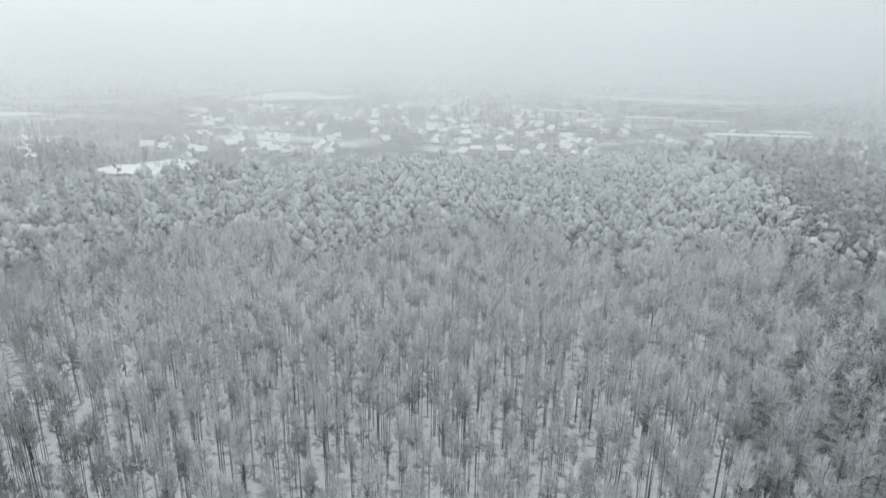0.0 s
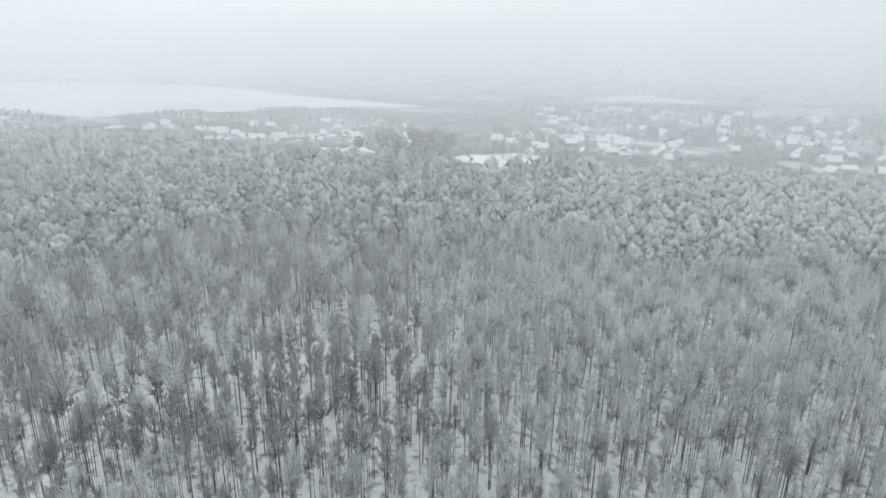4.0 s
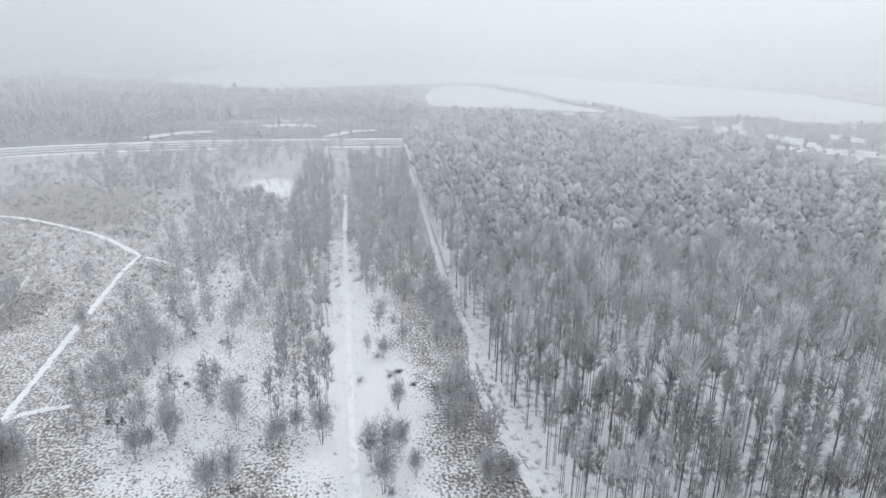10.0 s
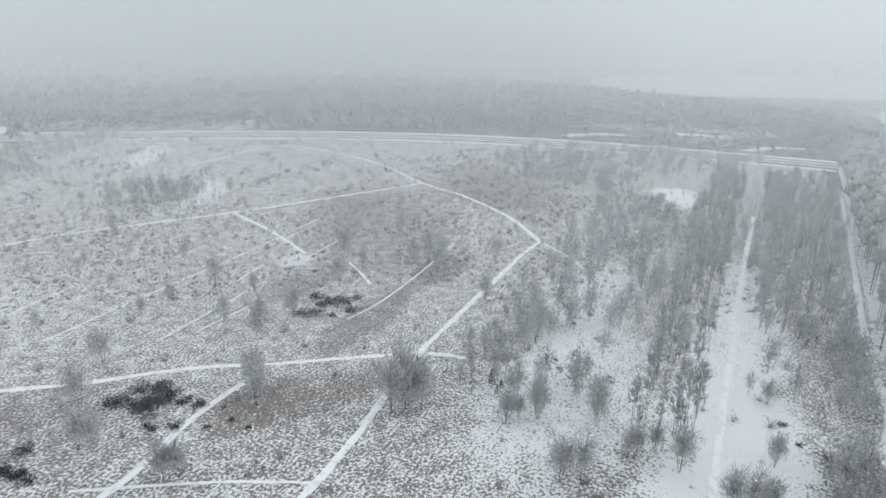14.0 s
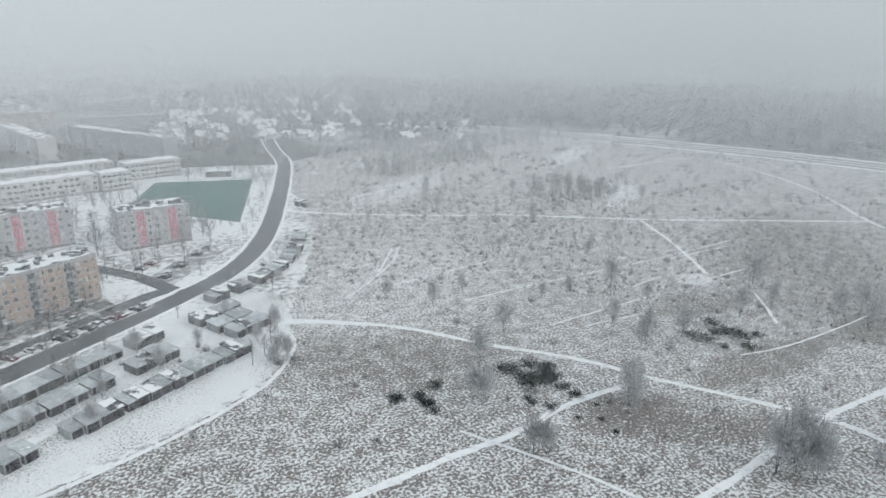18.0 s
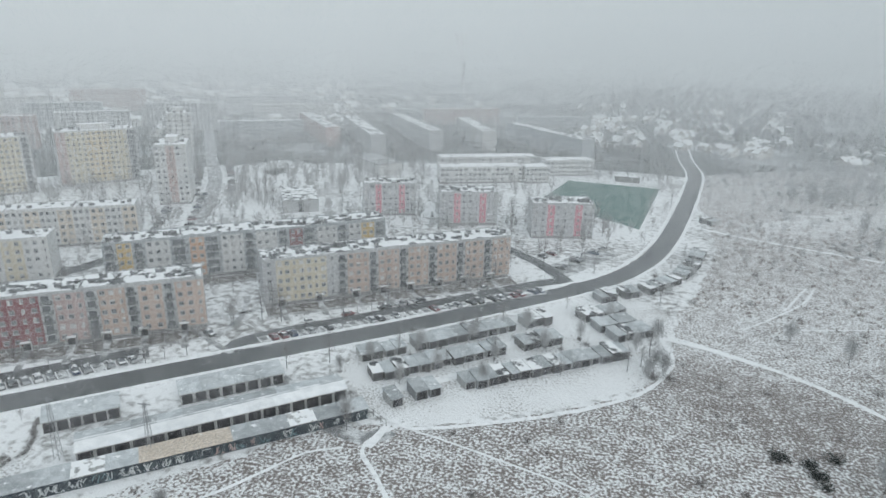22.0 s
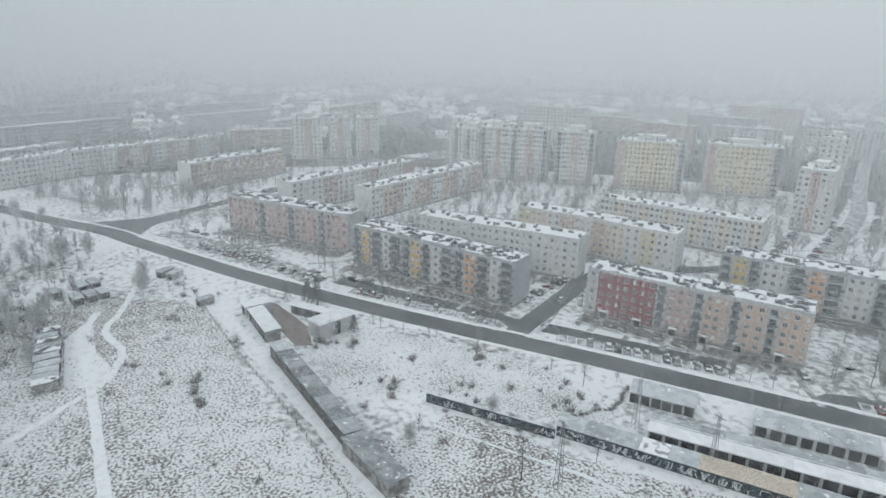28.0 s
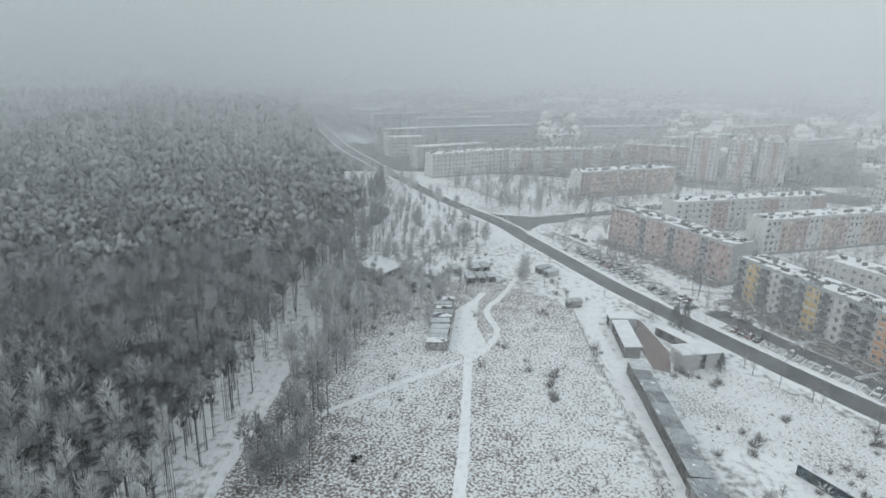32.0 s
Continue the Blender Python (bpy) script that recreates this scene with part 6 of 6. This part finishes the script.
# ---- small lock-up garages and sheds ----
def shed_pattern(w, d, h, wall, roof, lab):
    t = base("lockup_shed", at(0, 0, -400), lab, "garage", "small lock-up garages")
    s = Shape()
    s.prism([(-w / 2, -d / 2, 0), (w / 2, -d / 2, 0), (w / 2, d / 2, 0), (-w / 2, d / 2, 0)], [(-w / 2, -d / 2, h), (w / 2, -d / 2, h), (w / 2, d / 2, h + 0.25), (-w / 2, d / 2, h + 0.25)], wall)
    place("wall", s, t)
    s = Shape()
    r = [(-w / 2 - 0.15, -d / 2 - 0.25, h), (w / 2 + 0.15, -d / 2 - 0.25, h), (w / 2 + 0.15, d / 2 + 0.2, h + 0.25), (-w / 2 - 0.15, d / 2 + 0.2, h + 0.25)]
    s.prism([(a, b, c + 0.003) for a, b, c in r], [(a, b, c + 0.14) for a, b, c in r], roof)
    place("roof", s, t)
    for f in (-1, 1):
        s = Shape()
        s.box(-w * 0.4, f * (d / 2 + 0.03) - 0.025, 0.05, w * 0.4, f * (d / 2 + 0.03) + 0.025, h - 0.25, "door")
        place("door", s, t)
    return t


sheds = [shed_pattern(2.9, 5.2, 2.2, "shedwall", "tin", "small metal lock-up garage with frosted roof"), shed_pattern(3.0, 5.4, 2.3, "steel", "tin", "small grey lock-up garage under snow"),
         shed_pattern(2.9, 5.0, 2.1, "concrete", "tin", "small pale lock-up garage with frosted roof"), shed_pattern(2.8, 5.4, 2.4, "shedwall", "roof", "small dark lock-up garage with patchy snow")]
PATTERNS += sheds


def row(a, b, fill, gap=3.4, mixed=True):
    L = math.hypot(b[0] - a[0], b[1] - a[1])
    hd = math.degrees(math.atan2(b[1] - a[1], b[0] - a[0]))
    for k in range(int(L / gap)):
        if rc.random() < fill:
            f = (k + 0.5) * gap / L
            copy_thing(rc.choice(sheds), at(a[0] + (b[0] - a[0]) * f + rc.uniform(-0.3, 0.3), a[1] + (b[1] - a[1]) * f + rc.uniform(-0.3, 0.3), 0.02, hd + rc.uniform(-3, 3), rc.uniform(0.9, 1.08)))


row((46, -145), (-8, -182), 0.9, 3.15)
row((38, -137.5), (6, -159), 0.9, 3.15)
row((2, -161), (-12, -170), 0.9, 3.15)
row((31, -127.5), (18, -137), 0.9, 3.15)
row((15, -138), (-27, -163), 0.95, 3.0)
row((-16, -183), (-30, -192), 0.9, 3.15)
row((-20, -177), (-32, -184), 0.9, 3.15)
row((-24, -171), (-35, -178), 0.9, 3.15)
row((-22, -199), (-36, -208), 0.9, 3.15)
row((-38, -209), (-52, -223), 0.9, 3.15)
row((-53, -225), (-63, -244), 0.9, 3.15)
row((-63, -246), (-69, -262), 0.9, 3.15)
row((225, 24), (232, 8), 0.9, 4.0)
row((217, 18), (222, 4), 0.9, 4.0)
row((212, 24), (208, 40), 0.8, 4.5)
row((195, 22), (158, 20), 1.0, 3.5)
row((234, -10), (226, -16), 0.9, 4.0)
row((206, -18), (196, -22), 0.9, 4.0)
row((244, 26), (262, 30), 0.7, 5.0)
row((-78, -312), (-86, -300), 0.8, 4.0)

# ---- lamps, fences, power poles ----
lamp = base("street_lamp", at(0, 0, -400), "grey street lamp with a single arm", "street lamp", "street lamps")
s = Shape()
s.rod((0, 0, 0), (0, 0, 8.6), 0.09, "steel", 6, 0.05)
place("pole", s, lamp)
s = Shape()
s.rod((0, 0, 8.55), (1.6, 0, 8.9), 0.05, "steel", 5)
place("arm", s, lamp)
s = Shape()
s.prism([(1.4, -0.13, 8.82), (2.1, -0.13, 8.88), (2.1, 0.13, 8.88), (1.4, 0.13, 8.82)], [(1.45, -0.09, 8.96), (2.05, -0.09, 9.0), (2.05, 0.09, 9.0), (1.45, 0.09, 8.96)], "frame")
place("lamp_head", s, lamp)
PATTERNS.append(lamp)
nn_main = normals(MAIN_LINE)
for k in range(24, len(MAIN_LINE) - 4, 7):
    px, py = MAIN_LINE[k] - nn_main[k] * 6.8 if np.hypot(*(MAIN_LINE[k] - nn_main[k] * 6.8)) > np.hypot(*MAIN_LINE[k]) else MAIN_LINE[k] + nn_main[k] * 6.8
    hd = math.degrees(math.atan2(MAIN_LINE[k][1] - py, MAIN_LINE[k][0] - px))
    copy_thing(lamp, at(px, py, 0, hd))


def fence(points, h, label, gap=2.5):
    t = base("fence", at(0, 0), label, "fence", "fences", "structure")
    line = smooth(points, gap)
    for p in line:
        s = Shape()
        s.rod((*p, 0), (*p, h), 0.07, "shedwall", 4)
        place("post", s, t)
    for z in (h * 0.35, h * 0.9):
        s = Shape()
        for p, q in zip(line[:-1], line[1:]):
            s.rod((*p, z), (*q, z), 0.05, "shedwall", 4)
        place("fence_rail", s, t)


fence([(90, -31.5), (100, -31), (131, -28), (164, -23), (211, -18)], 1.6, "old dark fence beside the snowy lane")
fence([(48, -137), (40, -128), (29, -118)], 1.8, "dark fence beside the garages")
for px, py, h in ((81, -68, 15), (90, -96, 14), (72, -99, 13)):
    t = base("power_pole", at(px, py), "slim lattice power pole on the heath", "power pole", "power poles")
    for sx, sy in ((-1, -1), (-1, 1), (1, -1), (1, 1)):
        s = Shape()
        s.rod((0.6 * sx, 0.6 * sy, 0), (0.16 * sx, 0.16 * sy, h), 0.05, "steel", 4)
        place("leg", s, t)
    for k in range(8):
        s = Shape()
        z0, z1 = h * k / 8, h * (k + 1) / 8
        w0, w1 = 0.6 - 0.44 * k / 8, 0.6 - 0.44 * (k + 1) / 8
        for sx, sy, ex, ey in ((-1, -1, 1, -1), (1, -1, 1, 1), (1, 1, -1, 1), (-1, 1, -1, -1)):
            s.rod((w0 * sx, w0 * sy, z0), (w1 * ex, w1 * ey, z1), 0.03, "steel", 3)
        place("bracing", s, t)
    s = Shape()
    s.box(-1.3, -0.06, h - 0.6, 1.3, 0.06, h - 0.45, "steel")
    place("crossarm", s, t)


# ---- distant houses, woods and landmarks ----
def house_pattern(w, d, h, rise, roof, lab):
    t = base("house", at(0, 0, -400), lab, "house", "distant houses")
    s = Shape()
    s.box(-w / 2, -d / 2, 0, w / 2, d / 2, h, "house")
    for f in (-1, 1):
        x = f * (w / 2 - 0.01)
        s.prism([(x, -d / 2, h), (x - 0.2 * f, -d / 2, h), (x - 0.2 * f, d / 2, h), (x, d / 2, h)], [(x, -0.02, h + rise), (x - 0.2 * f, -0.02, h + rise), (x - 0.2 * f, 0.02, h + rise), (x, 0.02, h + rise)], "house")
    place("wall", s, t)
    for f in (-1, 1):
        s = Shape()
        e = 0.5
        lo = [(-w / 2 - e, f * (d / 2 + e), h - e * rise / (d / 2)), (w / 2 + e, f * (d / 2 + e), h - e * rise / (d / 2)), (w / 2 + e, 0, h + rise), (-w / 2 - e, 0, h + rise)]
        s.prism(lo, [(a, b, c + 0.25) for a, b, c in lo], roof)
        place("roof", s, t)
    s = Shape()
    s.box(w * 0.15, -0.4, h + rise * 0.5, w * 0.15 + 0.7, 0.4, h + rise + 1.0, "brick")
    place("chimney", s, t)
    s = Shape()
    for f in (-1, 1):
        for k in range(3):
            x = (k - 1) * w * 0.3
            s.box(x - 0.6, f * d / 2 - 0.05, 1.2, x + 0.6, f * d / 2 + 0.05, 2.5, "glass")
    tagged(place("glazing", s, t), kind="stuff")
    return t


houses = [house_pattern(11, 9, 4.0, 4.0, "snowroof", "distant house with snow-covered gable roof"), house_pattern(14, 9, 5.5, 3.6, "tile", "distant house with dark snow-dusted gable roof"), house_pattern(9, 8, 3.5, 4.2, "snowroof", "small distant house under a snowy roof")]
PATTERNS += houses
rh = random.Random(99)


def heading_point(yaw, rad):
    return -rad * math.sin(radians(yaw)), rad * math.cos(radians(yaw))


for y0, y1, r0, r1, n in ((-13, 24, 500, 900, 150), (22, 37, 520, 640, 14), (38, 60, 540, 690, 26), (160, 177, 520, 880, 105), (150, 158, 520, 640, 8), (-36, -14, 560, 760, 14), (184, 200, 640, 900, 16), (262, 275, 700, 900, 12)):
    for k in range(n):
        yaw, rad = rh.uniform(y0, y1), rh.uniform(r0, r1)
        px, py = heading_point(yaw, rad)
        if inside(np.array([px]), np.array([py]), FOREST)[0]:
            continue
        copy_thing(rh.choice(houses), at(px, py, 0, rh.choice((20, 110, 35, 125)) + rh.uniform(-6, 6), rh.uniform(0.65, 1.0)))
for yaw, rad, L, turn in ((-27, 735, 42, -14), (-25.2, 690, 90, -12), (-31.5, 613, 26, 5), (-16.5, 815, 60, -8), (-20.5, 800, 60, -8), (-9, 860, 60, -6), (3, 900, 70, 0), (58, 585, 26, 40)):
    px, py = heading_point(yaw, rad)
    low_house("hall", (px - L / 2, py), (px + L / 2 * math.cos(radians(turn)), py + L / 2 * math.sin(radians(turn))), 14, 6, "pale", "roof_white", "long low hall with a snow-white roof", "hall", 4, 0.4, "distant halls", seams=3)
# snow fields beyond the wood
s = Shape()
for yaw, rad, rx, ry in ((26, 470, 30, 34), (14.4, 1140, 85, 75), (67.4, 780, 30, 14), (58.3, 700, 16, 10), (46, 600, 60, 18), (60, 640, 40, 14), (-18, 1250, 200, 50), (68, 700, 60, 16), (204, 420, 16, 20), (240, 480, 50, 20), (262, 620, 60, 26), (272, 460, 40, 16)):
    px, py = heading_point(yaw, rad)
    a0 = radians(yaw)
    pts = []
    for k in range(28):
        f = 2 * math.pi * k / 28
        w = 1 + 0.25 * math.sin(3 * f + rad) + rh.uniform(-0.1, 0.1)
        u, v = rx * w * math.cos(f), ry * w * math.sin(f)
        pts.append((px + u * math.cos(a0) - v * math.sin(a0), py + u * math.sin(a0) + v * math.cos(a0)))
    sheet(s, pts, 0.05, "lawn")
sheet(s, [(275, -148), (303, -186), (284, -211), (258, -172)], 0.05, "field")
sheet(s, [(159 + 10 * math.cos(0.4 * k), -366 + 17 * math.sin(0.4 * k)) for k in range(15)], 0.05, "field")
for line, w in (([(-430, 490), (-383, 468), (-345, 425), (-329, 390), (-365, 383)], 11), ([(-392, 486), (-356, 442), (-327, 405), (-280, 386), (-240, 372)], 9), ([(-490, 344), (-440, 343), (-396, 347)], 13), ([(-490, 352), (-470, 380), (-448, 372)], 6), ([(-565, -150), (-590, -128), (-600, -100)], 14), ([(-632, -60), (-640, -40), (-636, -10)], 16), ([(-560, 0), (-590, 20), (-600, 45)], 10)):
    ribbon(s, line, w, 0.06, "field", rag=1.2, seed=w)
sheet(s, [tuple(p) for p in smooth([(190, 18), (200, 12), (177, 10), (169, 7), (158, 9), (162, 17)], 3.0)], 0.056, "path")
tagged(place("far_snow_field", s), "open snow fields and cleared roads far off", "snow", kind="structure")

# far woods
WOODS = [
    ([(-640, 70), (-655, -45), (-640, -130), (-562, -152), (-535, -205), (-490, -310), (-440, -400), (-380, -490), (-300, -600), (-400, -800), (-900, -900), (-1250, -500), (-1050, -150), (-850, 90), (-640, 110)], 11.5),
    ([(-250, -620), (-120, -700), (-50, -900), (-300, -1300), (-900, -1000), (-420, -820)], 16.0),
    ([(-660, 395), (-672, 480), (-640, 505), (-605, 470), (-620, 395)], 6.0),
    ([(-605, 540), (-600, 605), (-560, 605), (-560, 540)], 6.0),
    ([(-745, 350), (-870, 332), (-1060, 312), (-1205, 290), (-1268, 240), (-1262, 256), (-1220, 306), (-1070, 328), (-870, 344), (-745, 380)], 7.5),
    ([(120, 470), (420, 430), (560, 500), (500, 620), (260, 560)], 12.0),
    ([(-322, 402), (-268, 380), (-236, 398), (-262, 450), (-330, 480)], 9.0),
    ([(-400, 900), (500, 1000), (900, 700), (800, 500), (600, 640), (0, 930)], 20.0),
    ([(700, 230), (900, 330), (1100, 700), (800, 700), (760, 430)], 14.0),
    ([(-130, -560), (-240, -500), (-330, -490), (-250, -640), (-140, -680)], 15.0),
]
for i, (ring, gap) in enumerate(WOODS):
    x, y = scatter(ring, gap, 70 + i)
    low = 0.45 if i in (2, 3, 4) else 1.0
    V, T, K = plant(DIM, x, y, low * np.random.default_rng(70 + i).uniform(0.55, 0.95, len(x)), 80 + i)
    tagged(new("far_wood", soup("far_wood", V, T, K, ["bark", "far_wood", "far_wood"])), "distant frosted wood dim in the haze", "woodland", kind="stuff")
# scattered far trees round the town and villages
x, y = scatter([(-420, 700), (400, 520), (420, 900), (-420, 980)], 14.0, 90)
x2, y2 = scatter([(420, 20), (720, 240), (1100, 100), (1200, -700), (500, -1000), (0, -1000), (-180, -560), (200, -520), (400, -300)], 15.0, 91)
x3, y3 = scatter([(-480, 300), (-250, 300), (-140, 420), (-260, 640), (-520, 640), (-600, 470)], 17.0, 92)
x4, y4 = scatter([(225, -480), (200, -560), (60, -600), (-110, -560), (-90, -450), (60, -470)], 10.0, 94)
x5, y5 = scatter([(380, -230), (470, -150), (480, 40), (620, 200), (760, 100), (760, -400), (500, -560), (330, -420)], 13.0, 95)
x6, y6 = scatter([(-545, 60), (-545, -90), (-540, -150), (-640, -130), (-655, -45), (-640, 70)], 11.0, 98)
x, y = np.concatenate([x, x2, x3, x4, x5, x6]), np.concatenate([y, y2, y3, y4, y5, y6])
ok = off_walls(x, y, 4) & off_ways(x, y, 2)
V, T, K = plant(DOT, x[ok], y[ok], np.random.default_rng(90).uniform(0.25, 0.6, ok.sum()), 93)
tagged(new("far_trees", soup("far_trees", V, T, K, ["bark", "far_wood", "far_wood"])), "scattered bare trees among far houses", "trees", kind="stuff")

# roofs of the far town, too many to count
s = Shape()
for k in range(420):
    yaw, rad = rh.uniform(196, 268), rh.uniform(560, 1150)
    px, py = heading_point(yaw, rad)
    if not off_walls(np.array([px]), np.array([py]), 8)[0]:
        continue
    w, d, h, a = rh.uniform(5, 11), rh.uniform(4, 6), rh.uniform(3, 7), radians(rh.choice((20, 110, 60)))
    c, e = math.cos(a), math.sin(a)
    quad = [(px + u * c - v * e, py + u * e + v * c) for u, v in ((-w, -d), (w, -d), (w, d), (-w, d))]
    ridge = [(px + u * c - v * e, py + u * e + v * c, h + 2.5) for u, v in ((-w, -0.1), (w, -0.1), (w, 0.1), (-w, 0.1))]
    s.prism([(x_, y_, 0) for x_, y_ in quad], [(x_, y_, h) for x_, y_ in quad], "house")
    s.prism([(x_, y_, h) for x_, y_ in quad], ridge, "roof_white")
tagged(place("far_roofs", s), "snowy roofs of the far town in haze", "houses", kind="stuff")

# chimney stack with its steam
stack = base("chimney_stack", at(118, -990), "tall boiler-house chimney with slanting white steam", "chimney")
s = Shape()
s.rod((0, 0, 0), (0, 0, 48), 2.6, "concrete", 12, 1.6)
place("stack", s, stack)
s = Shape()
for k in range(8):
    for i in range(10):
        f = 2 * math.pi * i / 10
        w = (2.0 + 0.9 * k) * (1 + 0.15 * math.sin(3 * f + 2 * k))
        s.v.append((1.2 * k + w * math.cos(f), -0.8 * k + w * math.sin(f), 48 + 6 * k))
for k in range(7):
    for i in range(10):
        s.f.append((10 * k + i, 10 * k + (i + 1) % 10, 10 * k + 10 + (i + 1) % 10, 10 * k + 10 + i))
s.f.append(tuple(range(70, 80)))
s.m = [s.slot("steam")] * len(s.f)
place("steam_plume", s, stack)


# the patterns that the copies were made from
for k in PATTERNS + young + PALE_KINDS + DARK_KINDS:
    for o in (*k.children_recursive, k):
        bpy.data.objects.remove(o)
